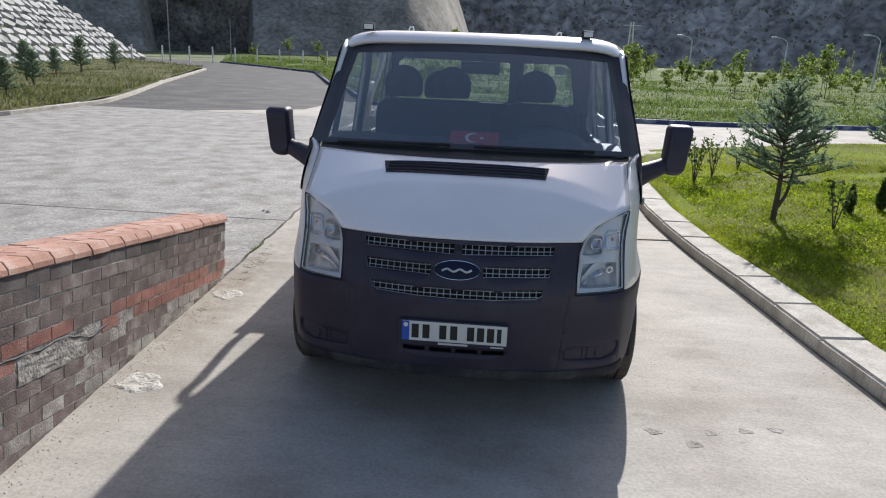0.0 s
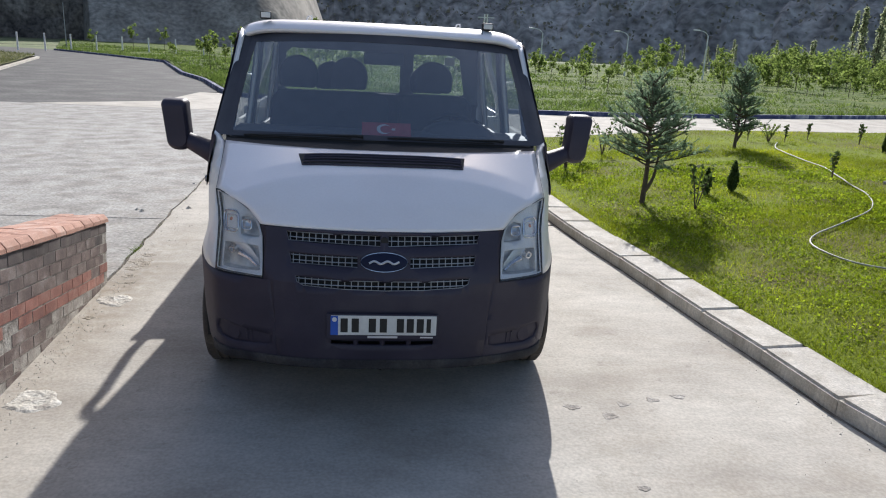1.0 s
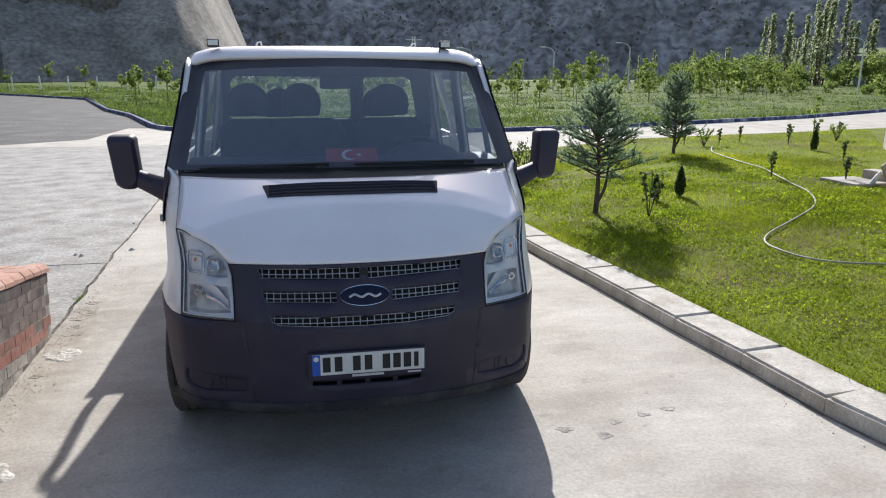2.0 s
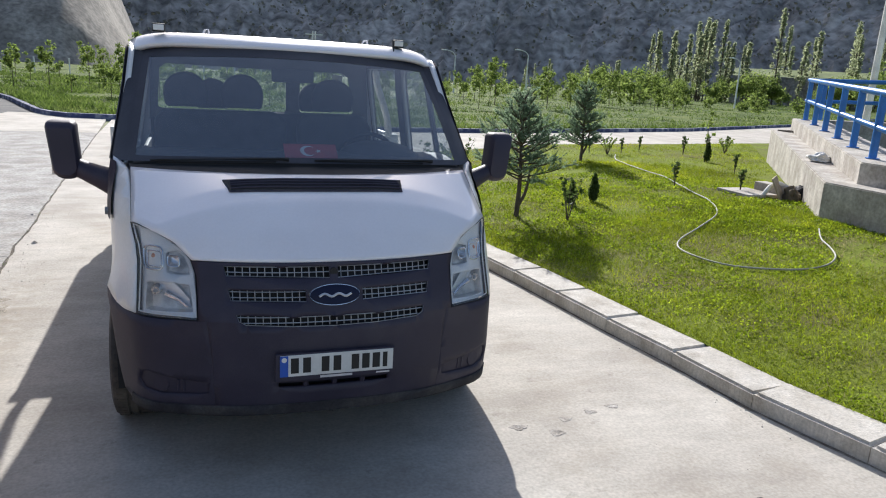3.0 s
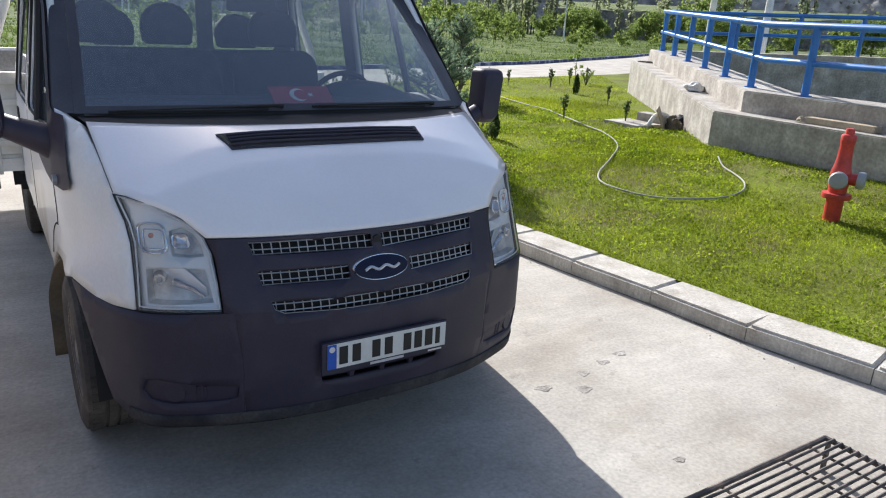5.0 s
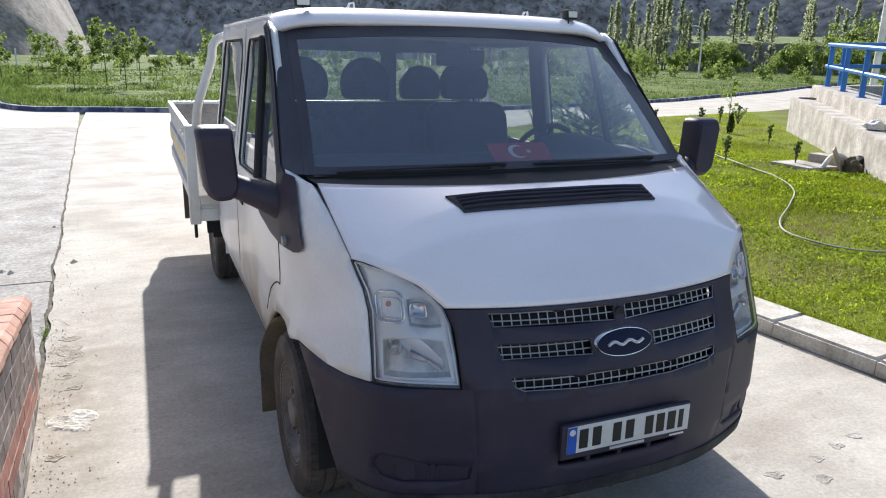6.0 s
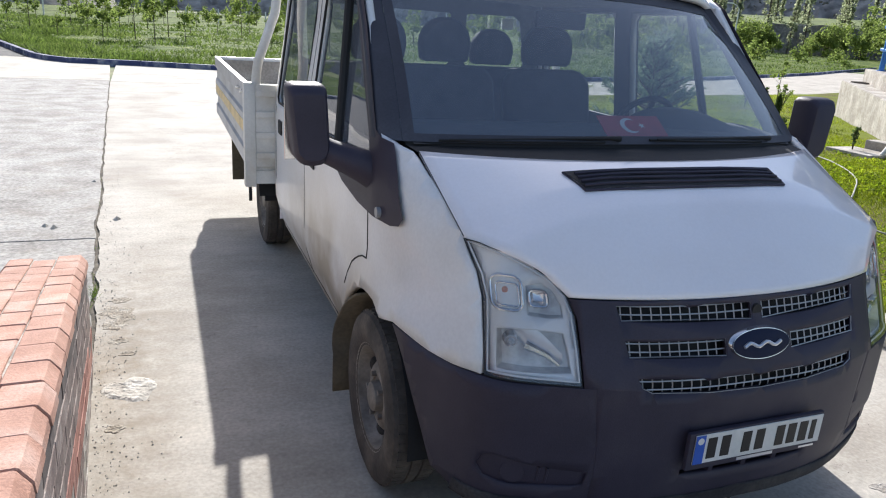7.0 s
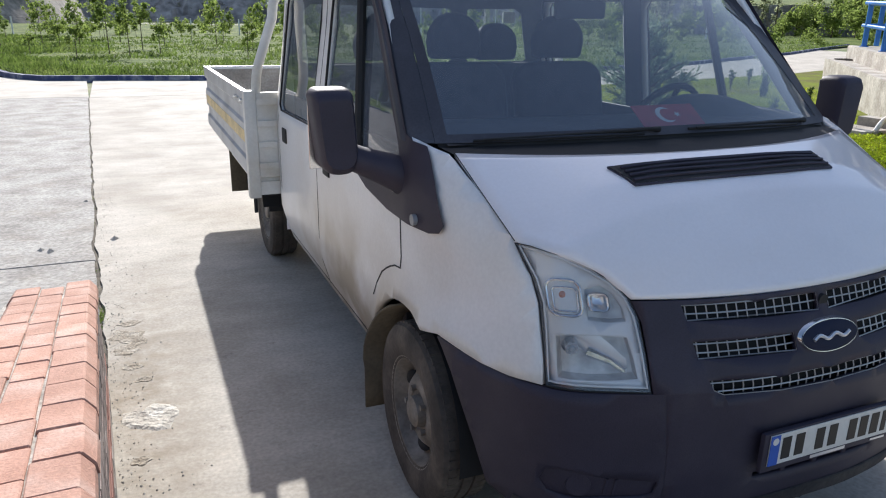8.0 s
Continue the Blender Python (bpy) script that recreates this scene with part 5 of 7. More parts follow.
def wheel(y, k):
    m = Matrix.Translation((k * 0.93, y, 0.354)) @ Matrix.Diagonal((k, 1.03, 1.03, 1))

    def put(bm):
        bmesh.ops.transform(bm, matrix=m, verts=bm.verts)
        return bm
    tyre = part("wheel", put(lathe([(0.205, -0.09), (0.23, -0.10), (0.30, -0.105), (0.332, -0.095), (0.344, -0.07), (0.346, -0.03), (0.338, -0.028), (0.338, -0.018), (0.346, -0.016), (0.346, 0.016), (0.338, 0.018), (0.338, 0.028), (0.346, 0.03), (0.344, 0.07), (0.332, 0.095), (0.30, 0.107), (0.25, 0.104), (0.225, 0.098), (0.205, 0.09)], 56)), TYRE, truck, "dusty road tyre on a grey steel wheel", 30)
    # tread blocks along both shoulders
    bm = bmesh.new()
    for i in range(58):
        for x0, x1, turn in ((0.034, 0.080, 0.0), (-0.080, -0.034, 0.5)):
            a = 2 * math.pi * (i + turn) / 58
            rot = Matrix.Rotation(a, 4, "X")
            box(bm, x0, x1, -0.0135, 0.0135, 0.320, 0.3475, m=rot @ Matrix.Translation((0, 0, -0.001)))
    tagged(part("tread", put(bm), TYRE, tyre, "worn tread blocks"), kind="stuff")
    bm = lathe([(0.206, -0.08), (0.206, 0.085), (0.217, 0.095), (0.202, 0.088), (0.190, 0.045), (0.172, 0.022), (0.150, 0.030), (0.125, 0.056), (0.095, 0.064), (0.082, 0.060), (0.078, 0.052), (0.062, 0.052), (0.058, 0.085), (0.048, 0.092), (0.0, 0.094)], 48)
    rim_part = part("rim", put(bm), RIM, tyre, "dusty grey pressed steel rim", True)
    for i in range(6):
        a = 2 * math.pi * i / 6
        b = bmesh.new()
        bmesh.ops.create_uvsphere(b, u_segments=14, v_segments=8, radius=1, matrix=Matrix.Rotation(a, 4, "X") @ Matrix.Translation((0.036, 0.0, 0.149)) @ Matrix.Rotation(radians(40), 4, "Y") @ Matrix.Diagonal((0.016, 0.046, 0.024, 1)))
        part("rim_hole", put(b), BLACK, rim_part, "dark rim slot", True)
    for i in range(5):
        a = 2 * math.pi * i / 5
        part("wheel_nut", put(tube(bmesh.new(), [(0.05, 0.090 * math.cos(a), 0.090 * math.sin(a)), (0.082, 0.090 * math.cos(a), 0.090 * math.sin(a))], 0.012, 6)), RIM, rim_part)
    return tyre


for k in (-1, 1):
    wheel(0.945, k)
    wheel(4.255, k)
    # inner arch and mud flap
    rows = [[Vector((k * x, ARCH_Y + 0.42 * math.cos(radians(a)), ARCH_Z + 0.42 * math.sin(radians(a)))) for x in (0.60, 0.99)] for a in lin(-8, 188, 20)]
    part("arch_liner", grid(rows), BLACK, truck, "black wheel arch liner", True)
    FLAP = mat("muddy_rubber", (0.12, 0.095, 0.06), 0.9, scale=9, fine=60, bump=0.2)
    bm = bmesh.new()
    rows = [[Vector((k * x, 1.352, z)) for x in (0.80, 1.085)] for z in lin(0.17, 0.36, 4)]
    rows += [[Vector((k * x, ARCH_Y + 0.412 * math.cos(radians(a)), ARCH_Z + 0.412 * math.sin(radians(a)))) for x in (0.80, 1.085 - 0.0011 * max(0, a - 18))] for a in (6, 14, 22, 30, 38, 46, 54, 62, 70)]
    flap = part("mud_flap", grid(rows), FLAP, truck, "brown muddy rubber mud flap", True)
    thick(flap, 0.012, 0.0)
    part("mud_flap", boxed(min(k * 0.80, k * 1.215), max(k * 0.80, k * 1.215), 4.72, 4.735, 0.42, 0.80, bevel=0.004), FLAP, truck)
    part("wheel_shield", boxed(min(k * 0.74, k * 1.055), max(k * 0.74, k * 1.055), 3.87, 3.885, 0.44, 0.76, bevel=0.004), BLACK, truck, "dark rubber shield before the rear wheel")

# chassis under the cab and bed
part("chassis", box(boxed(-0.42, -0.34, 0.4, 6.0, 0.42, 0.56), 0.34, 0.42, 0.4, 6.0, 0.42, 0.56), BLACK, truck, "black chassis rails")
part("floor", boxed(-0.93, 0.93, 0.60, CAB_END - 0.05, 0.44, 0.50), BLACK, truck, "cab floor")
part("axle", tube(bmesh.new(), [(-0.86, 4.255, 0.345), (0.86, 4.255, 0.345)], 0.06, 12), BLACK, truck, smooth=True)
part("engine_block", boxed(-0.45, 0.45, 0.25, 1.0, 0.42, 0.85, bevel=0.05), BLACK, truck, "dark engine bay underside")

# cabin inside
CLOTH = mat("dark_seat_cloth", (0.028, 0.030, 0.036), 0.9, scale=12, fine=200, bump=0.2)
DASH = mat("dark_dashboard", (0.030, 0.031, 0.035), 0.65, scale=6, fine=150, bump=0.1)
part("dashboard", grid([[Vector((x, y + 0.13 * (abs(x) / 0.9) ** 2, z - 0.01 * (abs(x) / 0.9) ** 4)) for x in lin(-0.9, 0.9, 21)] for y, z in ((0.77, 1.41), (0.86, 1.435), (1.0, 1.448), (1.15, 1.448), (1.28, 1.40), (1.31, 1.20), (1.25, 0.95))]), DASH, truck, "dark plastic dashboard", True)


def seat(x0, x1, y, heads, z_top=1.60, head_top=1.862):
    s = part("seat", boxed(x0, x1, y - 0.55, y - 0.05, 0.72, 0.90, bevel=0.05), CLOTH, truck, "dark cloth seat with headrests", True)
    m = Matrix.Translation((0, y, 0.85)) @ Matrix.Rotation(radians(-12), 4, "X") @ Matrix.Translation((0, -y, -0.85))
    bm = bmesh.new()
    loops = []
    for dy, d in ((-0.08, 0.03), (-0.055, 0.008), (-0.02, 0.0), (0.03, 0.0), (0.06, 0.012), (0.07, 0.035)):
        loops.append([bm.verts.new(m @ Vector((u, y + dy, v))) for u, v in rounded(x0 + d, x1 - d, 0.82, z_top + 0.008 - d, 0.11, 6)])
    for a, b in zip(loops, loops[1:]):
        for i in range(len(a)):
            bm.faces.new((a[i], a[(i + 1) % len(a)], b[(i + 1) % len(a)], b[i]))
    bm.faces.new(loops[0])
    bm.faces.new(loops[-1])
    part("backrest", bm, CLOTH, s, smooth=50)
    for hx, w in heads:
        bm = bmesh.new()
        zc = z_top + 0.10
        prof = [(hx - w * 0.93, z_top + 0.03)] + [(hx - w * math.cos(radians(q)), zc + (head_top - zc) * math.sin(radians(q)) ** 0.9) for q in lin(0, 180, 13)] + [(hx + w * 0.93, z_top + 0.03), (hx + w * 0.8, z_top + 0.015), (hx - w * 0.8, z_top + 0.015)]
        rows = []
        for dy, sc in ((-0.05, 0.88), (-0.03, 1.0), (0.04, 1.0), (0.06, 0.9)):
            cz = (z_top + head_top) / 2
            rows.append([bm.verts.new((hx + (px - hx) * sc, y + 0.13 + dy, cz + (pz - cz) * sc)) for px, pz in prof])
        for a, b in zip(rows, rows[1:]):
            for i in range(len(prof)):
                bm.faces.new((a[i], a[(i + 1) % len(prof)], b[(i + 1) % len(prof)], b[i]))
        bm.faces.new(rows[0])
        bm.faces.new(rows[-1])
        part("headrest", bm, CLOTH, s, smooth=50)
    return s


seat(-0.85, 0.06, 2.22, [(-0.635, 0.15), (-0.25, 0.147)], 1.60, 1.855)
seat(0.14, 0.70, 2.22, [(0.405, 0.155)], 1.60, 1.85)
seat(-0.84, 0.84, 3.06, [(-0.43, 0.14), (0.425, 0.155)], 1.545, 1.80)
wheel_ring = [Vector((0.455, 1.42, 1.385)) + Matrix.Rotation(radians(-62), 3, "X") @ Vector((0.175 * math.cos(a), 0.175 * math.sin(a), 0)) for a in lin(0, 2 * math.pi * 35 / 36, 36)]
steer = part("steering_wheel", tube(bmesh.new(), wheel_ring, 0.015, 8, closed=True), BLACK, truck, "black steering wheel", True)
part("steering_hub", tube(bmesh.new(), [(0.455, 1.42, 1.385), (0.455, 1.30, 1.31)], [0.07, 0.05], 14), BLACK, steer, smooth=True)
for a in (0, 180, 270):
    part("steering_spoke", tube(bmesh.new(), [(0.455, 1.42, 1.385), Vector((0.455, 1.42, 1.385)) + Matrix.Rotation(radians(-62), 3, "X") @ Vector((0.165 * math.cos(radians(a)), 0.165 * math.sin(radians(a)), 0))], 0.014, 6), BLACK, steer)
part("rear_view_mirror", boxed(-0.13, 0.13, 1.50, 1.53, 1.83, 1.91, bevel=0.012), BLACK, truck, "black rear-view mirror on the windscreen", True)

bm = bmesh.new()
rows = [[Vector((0.48 + 0.23 * math.cos(radians(q)), y, 1.42 + h * math.sin(radians(q)))) for q in lin(0, 180, 15)] for y, h in ((0.98, 0.02), (1.06, 0.075), (1.16, 0.095), (1.27, 0.09))]
part("instrument_hood", grid(rows), DASH, truck, "dark hood over the instruments", True)
TRIM = mat("grey_trim", (0.10, 0.10, 0.105), 0.8, scale=6, fine=90, bump=0.05)
part("headliner", grid([[Vector((x, y, 1.99 - 0.02 * (abs(x) / 0.86) ** 4)) for x in lin(-0.86, 0.86, 9)] for y in (1.60, 2.4, CAB_END - 0.06)]), TRIM, truck, "grey roof lining", True)
part("rear_trim", boxed(-0.92, 0.92, CAB_END - 0.05, CAB_END - 0.035, 0.5, 1.46), DASH, truck, "dark rear cab trim")
REAR_HOLES = [[(-0.86, 1.55), (-0.83, 1.535), (0.175, 1.535), (0.19, 1.55), (0.19, 1.875), (0.175, 1.89), (-0.79, 1.90), (-0.84, 1.86)], [(0.79, 1.55), (0.77, 1.535), (0.325, 1.535), (0.31, 1.55), (0.31, 1.88), (0.325, 1.89), (0.68, 1.895), (0.735, 1.86)]]
part("rear_lining", bent(filled([(-0.93, 1.44), (0.93, 1.44), (0.90, 2.0), (-0.90, 2.0)], REAR_HOLES), lambda x, z: Vector((x, CAB_END - 0.034, z))), TRIM, truck, "dark lining round the rear windows")
for k in (-1, 1):
    for y0, y1 in ((2.26, 2.43), (3.37, 3.40)):
        part("post_lining", grid([[flank(k, 0.040)(y, z) for y in lin(y0, y1, 4)] for z in lin(1.28, 1.99, 8)]), TRIM, truck, "dark lining of the door post", True)
    part("roof_rail", grid([[flank(k, 0.040)(y, z) for y in lin(1.70, 3.38, 12)] for z in (1.945, 1.97, 2.0)]), TRIM, truck, "dark lining over the doors", True)
    part("door_card", boxed(min(k * 0.90, k * 0.93), max(k * 0.90, k * 0.93), 1.25, CAB_END - 0.06, 0.5, 1.325, bevel=0.01), DASH, truck, "dark door lining", True)

# red pennant on the dashboard with a white crescent and star
FLAG_RED = mat("red_cloth", (0.27, 0.016, 0.024), 0.8, scale=20, fine=300, bump=0.2)
FLAG_WHITE = mat("white_cloth", (0.55, 0.55, 0.55), 0.8, bump=0)
slope = Matrix.Translation((0.02, 0.815, 1.440)) @ Matrix.Rotation(radians(34), 4, "X")
bm = box(bmesh.new(), -0.15, 0.14, -0.002, 0.125, -0.002, 0.002, m=slope)
flag = new("pennant", finish("pennant", bm, FLAG_RED))
tagged(flag, "red cloth pennant with a white crescent lying on the dashboard", "flag")
outer_arc = [(0.032 * math.cos(radians(a)), 0.032 * math.sin(radians(a))) for a in lin(35, 325, 22)]
inner_arc = [(0.009 + 0.0255 * math.cos(radians(a)), 0.0255 * math.sin(radians(a))) for a in lin(318, 42, 20)]
bm = bent(filled([(u, v) for u, v in outer_arc + inner_arc]), lambda u, v: slope @ Vector((u * 1.35 - 0.02, v * 1.35 + 0.065, 0.0035)))
part("crescent", bm, FLAG_WHITE, flag, "white crescent")
star = [(0.013 * (1 if i % 2 == 0 else 0.4) * math.cos(radians(36 * i + 180)), 0.013 * (1 if i % 2 == 0 else 0.4) * math.sin(radians(36 * i + 180))) for i in range(10)]
part("star", bent(filled(star), lambda u, v: slope @ Vector((u * 1.3 + 0.036, v * 1.3 + 0.065, 0.0035))), FLAG_WHITE, flag, "white star")

# dropside bed
BED_X, BED_0, BED_1, BED_Z0, BED_Z1 = 1.225, 3.48, 6.25, 0.79, 1.350
ALU = mat("dull_aluminium", (0.47, 0.48, 0.50), 0.45, metal=0.5, scale=3, fine=60, bump=0.05, detail=0.2)
YELLOW = mat("yellow_reflective_tape", (0.74, 0.57, 0.27), 0.5, scale=4, bump=0)
CREAM = mat("dirty_white_steel", (0.70, 0.69, 0.64), 0.5, dark=(0.58, 0.54, 0.46), scale=3, fine=60, bump=0.03, detail=0.15)
part("bed_floor", boxed(-BED_X + 0.03, BED_X - 0.03, BED_0, BED_1, BED_Z0 - 0.06, BED_Z0, bevel=0.01), CREAM, truck, "load bed floor")
for k in (-1, 1):
    prof = [(0, BED_Z0 - 0.03), (0.02, BED_Z0), (0.02, BED_Z0 + 0.09), (0.004, BED_Z0 + 0.11), (0.004, BED_Z0 + 0.17), (0.02, BED_Z0 + 0.19), (0.02, BED_Z0 + 0.34), (0.004, BED_Z0 + 0.36), (0.004, BED_Z0 + 0.44), (0.02, BED_Z0 + 0.46), (0.022, BED_Z1), (-0.012, BED_Z1), (-0.012, BED_Z0 - 0.03)]
    bm = bmesh.new()
    rows = [[bm.verts.new((k * (BED_X - 0.02 + dx), y, z)) for dx, z in prof] for y in (BED_0 + 0.06, BED_1)]
    n = len(prof)
    for i in range(n):
        bm.faces.new((rows[0][i], rows[0][(i + 1) % n], rows[1][(i + 1) % n], rows[1][i]))
    bm.faces.new(rows[0])
    bm.faces.new(rows[1])
    drop = part("drop_side", bm, ALU, truck, "ribbed aluminium drop side with a yellow tape")
    part("tape", boxed(min(k * (BED_X + 0.0005), k * (BED_X + 0.003)), max(k * (BED_X + 0.0005), k * (BED_X + 0.003)), BED_0 + 0.1, BED_1 - 0.05, BED_Z0 + 0.215, BED_Z0 + 0.295), YELLOW, drop, "yellow tape stripe")
    for y in (BED_0 + 0.14, BED_0 + 0.42):
        part("latch", tube(bmesh.new(), [(k * (BED_X + 0.004), y - 0.05, BED_Z1 - 0.06), (k * (BED_X + 0.02), y, BED_Z1 - 0.07), (k * (BED_X + 0.004), y + 0.05, BED_Z1 - 0.06)], 0.009, 6), CREAM, drop, smooth=True)
    post = part("corner_post", boxed(min(k * (BED_X - 0.06), k * (BED_X + 0.015)), max(k * (BED_X - 0.06), k * (BED_X + 0.015)), BED_0 - 0.03, BED_0 + 0.055, BED_Z0 - 0.14, BED_Z1 + 0.012, bevel=0.008), CREAM, truck, "cream painted steel corner post", True)
    part("post_pin", tube(bmesh.new(), [(k * (BED_X - 0.02), BED_0 - 0.01, BED_Z0 - 0.24), (k * (BED_X - 0.02), BED_0 - 0.01, BED_Z0 - 0.13)], 0.012, 8), BLACK, post)
    part("side_bar", boxed(min(k * 0.90, k * (BED_X - 0.02)), max(k * 0.90, k * (BED_X - 0.02)), BED_0 - 0.02, BED_0 + 0.03, BED_Z0 - 0.12, BED_Z0 - 0.03), CREAM, truck)
    part("wheel_guard", grid([[Vector((k * x, 4.255 + 0.45 * math.cos(radians(a)), 0.345 + 0.42 * math.sin(radians(a)))) for x in (0.76, 1.10)] for a in lin(20, 160, 12)]), BLACK, truck, "black rear mudguard", True)
tailgate = part("tailgate", boxed(-BED_X + 0.02, BED_X - 0.02, BED_1 - 0.03, BED_1, BED_Z0, BED_Z1, bevel=0.005), ALU, truck, "aluminium tailgate")
LINING = mat("worn_grey_board", (0.33, 0.295, 0.255), 0.85, dark=(0.24, 0.21, 0.18), light=(0.42, 0.385, 0.34), scale=5, fine=50, bump=0.15, detail=0.6)
part("tailgate_lining", boxed(-BED_X + 0.06, BED_X - 0.06, BED_1 - 0.048, BED_1 - 0.0315, BED_Z0 + 0.004, BED_Z1 - 0.03, bevel=0.003), LINING, tailgate, "worn grey-brown board lining")
# headboard with a tubular frame that leans to the roof
hb = part("headboard", boxed(-BED_X + 0.06, BED_X - 0.06, BED_0 - 0.02, BED_0 + 0.02, BED_Z0, BED_Z1, bevel=0.005), CREAM, truck, "cream sheet steel headboard with ribs")
for z in lin(BED_Z0 + 0.08, BED_Z1 - 0.06, 4):
    part("headboard_rib", boxed(-BED_X + 0.06, BED_X - 0.06, BED_0 - 0.038, BED_0 - 0.021, z - 0.02, z + 0.02, bevel=0.004), CREAM, hb)
part("load_frame", tube(bmesh.new(), spline([(-1.155, BED_0 + 0.01, BED_Z1), (-1.14, BED_0 + 0.01, 1.48), (-1.095, BED_0, 1.62), (-1.03, BED_0, 1.80), (-0.965, BED_0, 1.96), (-0.6, BED_0, 2.0), (0, BED_0, 2.0), (0.6, BED_0, 2.0), (0.965, BED_0, 1.96), (1.03, BED_0, 1.80), (1.095, BED_0, 1.62), (1.14, BED_0 + 0.01, 1.48), (1.155, BED_0 + 0.01, BED_Z1)], 5), 0.032, 10), CREAM, hb, "cream tube load frame", True)

# ---- brick wall: courses run with the slope of its cap ----
wall = thing("brick_wall", (-2.3, 1, 0), "low sooty brick wall with a sloping red brick cap, some bricks broken", "wall")
RUBBLE = mat("pale_rubble_mortar", (0.36, 0.33, 0.29), 0.95, dark=(0.20, 0.18, 0.16), light=(0.46, 0.44, 0.40), scale=14, fine=60, bump=0.7, detail=1.0)
SLOPE = math.degrees(math.atan(0.145))
WALL_YAW = math.degrees(math.atan2(-(joint_x(2.42) - joint_x(-0.5)), 2.92))
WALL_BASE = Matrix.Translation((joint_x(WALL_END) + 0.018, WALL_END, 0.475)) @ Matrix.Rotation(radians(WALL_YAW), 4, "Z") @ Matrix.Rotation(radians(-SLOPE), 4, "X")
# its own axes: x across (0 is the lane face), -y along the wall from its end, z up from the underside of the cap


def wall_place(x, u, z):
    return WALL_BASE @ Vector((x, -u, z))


bm = bmesh.new()
bmesh.ops.create_cube(bm, size=1, matrix=WALL_BASE @ Matrix.Translation((-0.203, -2.9, -0.8)) @ Matrix.Diagonal((0.4032, 5.78, 1.6, 1)))
part("core", bm, RUBBLE, wall, "grey mortar core")
BL, BH, CP = 0.191, 0.069, 0.078
bm = box(bmesh.new(), -0.06, 0.0, -BL / 2, BL / 2, -BH / 2, BH / 2)
brick_meshes = {}
for key, material in (("red", BRICK_RED), ("grey", BRICK_GREY), ("darker", BRICK_DARK), ("pale", BRICK_PALE)):
    b2 = bm.copy()
    brick_meshes[key] = finish("brick", b2, material)
bm.free()
rnd = random.Random(3)
rest = bmesh.new()
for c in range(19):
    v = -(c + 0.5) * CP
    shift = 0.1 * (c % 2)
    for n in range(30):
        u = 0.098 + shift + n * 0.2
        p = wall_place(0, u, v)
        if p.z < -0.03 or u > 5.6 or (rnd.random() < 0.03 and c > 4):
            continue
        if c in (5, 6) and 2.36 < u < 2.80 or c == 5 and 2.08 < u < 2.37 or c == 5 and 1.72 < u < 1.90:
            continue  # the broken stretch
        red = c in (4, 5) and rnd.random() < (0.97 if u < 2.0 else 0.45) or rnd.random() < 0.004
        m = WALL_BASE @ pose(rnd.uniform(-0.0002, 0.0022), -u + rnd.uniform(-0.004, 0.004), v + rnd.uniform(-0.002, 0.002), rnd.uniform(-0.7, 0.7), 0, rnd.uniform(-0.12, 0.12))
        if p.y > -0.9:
            ob = new("brick", brick_meshes["red" if red else "darker" if c == 0 or c == 1 and rnd.random() < 0.3 else "pale" if p.z < 0.15 and rnd.random() < 0.5 else "grey"])
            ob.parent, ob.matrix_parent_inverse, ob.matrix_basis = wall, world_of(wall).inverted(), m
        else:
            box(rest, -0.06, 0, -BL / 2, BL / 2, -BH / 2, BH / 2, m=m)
# behind the missing bricks: pale rubble mortar, and a crack that runs along them
bm = grid([[wall_place(0.003 + 0.008 * noise.noise(Vector((u * 9, z * 30, 1))), u, z) for u in lin(2.26, 2.88, 26)] for z in lin(-0.545, -0.395, 9)])
part("rubble_mortar", bm, RUBBLE, wall, "pale crumbled mortar where bricks are missing")
crack = [(2.02, -0.425), (2.12, -0.445), (2.24, -0.462), (2.34, -0.430), (2.46, -0.405), (2.58, -0.398), (2.70, -0.412), (2.84, -0.402), (3.02, -0.394)]
part("crack", tube(bmesh.new(), [wall_place(-0.002, u, z + 0.006 * noise.noise(Vector((u * 14, 0, 0)))) for u, z in [(p.x, p.y) for p in spline([(u, z, 0) for u, z in crack], 6)]], 0.0075, 5), BLACK, wall, "dark open crack")
tagged(part("brick_rest", rest, BRICK_GREY, wall, "sooty brick courses"), kind="stuff")
# end face towards the yard
for c in range(7):
    for x0 in ((-0.20, -0.005), (-0.40, -0.21)):
        bmx = box(bmesh.new(), x0[0] + 0.004, x0[1] - 0.004, 0.0, 0.012, -BH / 2, BH / 2)
        bmesh.ops.transform(bmx, matrix=WALL_BASE @ Matrix.Translation((0, 0, -(c + 0.5) * CP)), verts=bmx.verts)
        part("end_brick", bmx, BRICK_GREY, wall)
# cap: three columns of bricks, the outer ones bevelled
PALE_MORTAR = mat("pale_joint_mortar", (0.36, 0.33, 0.29), 0.95, dark=(0.20, 0.18, 0.155), light=(0.48, 0.45, 0.41), scale=9, fine=60, bump=0.6, detail=0.9)
nose = [(0.0, 0.0), (0.0, 0.062), (0.104, 0.062), (0.132, 0.026), (0.136, 0.0)]
CAP_L = 0.186


def cap_mesh(profile, length):
    b = bmesh.new()
    r = [[b.verts.new((x, y, z)) for x, z in profile] for y in (-length / 2, length / 2)]
    n = len(profile)
    for i in range(n):
        b.faces.new((r[0][i], r[0][(i + 1) % n], r[1][(i + 1) % n], r[1][i]))
    b.faces.new(r[0])
    b.faces.new(r[1])
    bmesh.ops.bevel(b, geom=[e for e in b.edges if max(v.co.z for v in e.verts) > 0.05], offset=0.004, segments=1, affect="EDGES")
    return finish("cap_brick", b, CAP_BRICK)


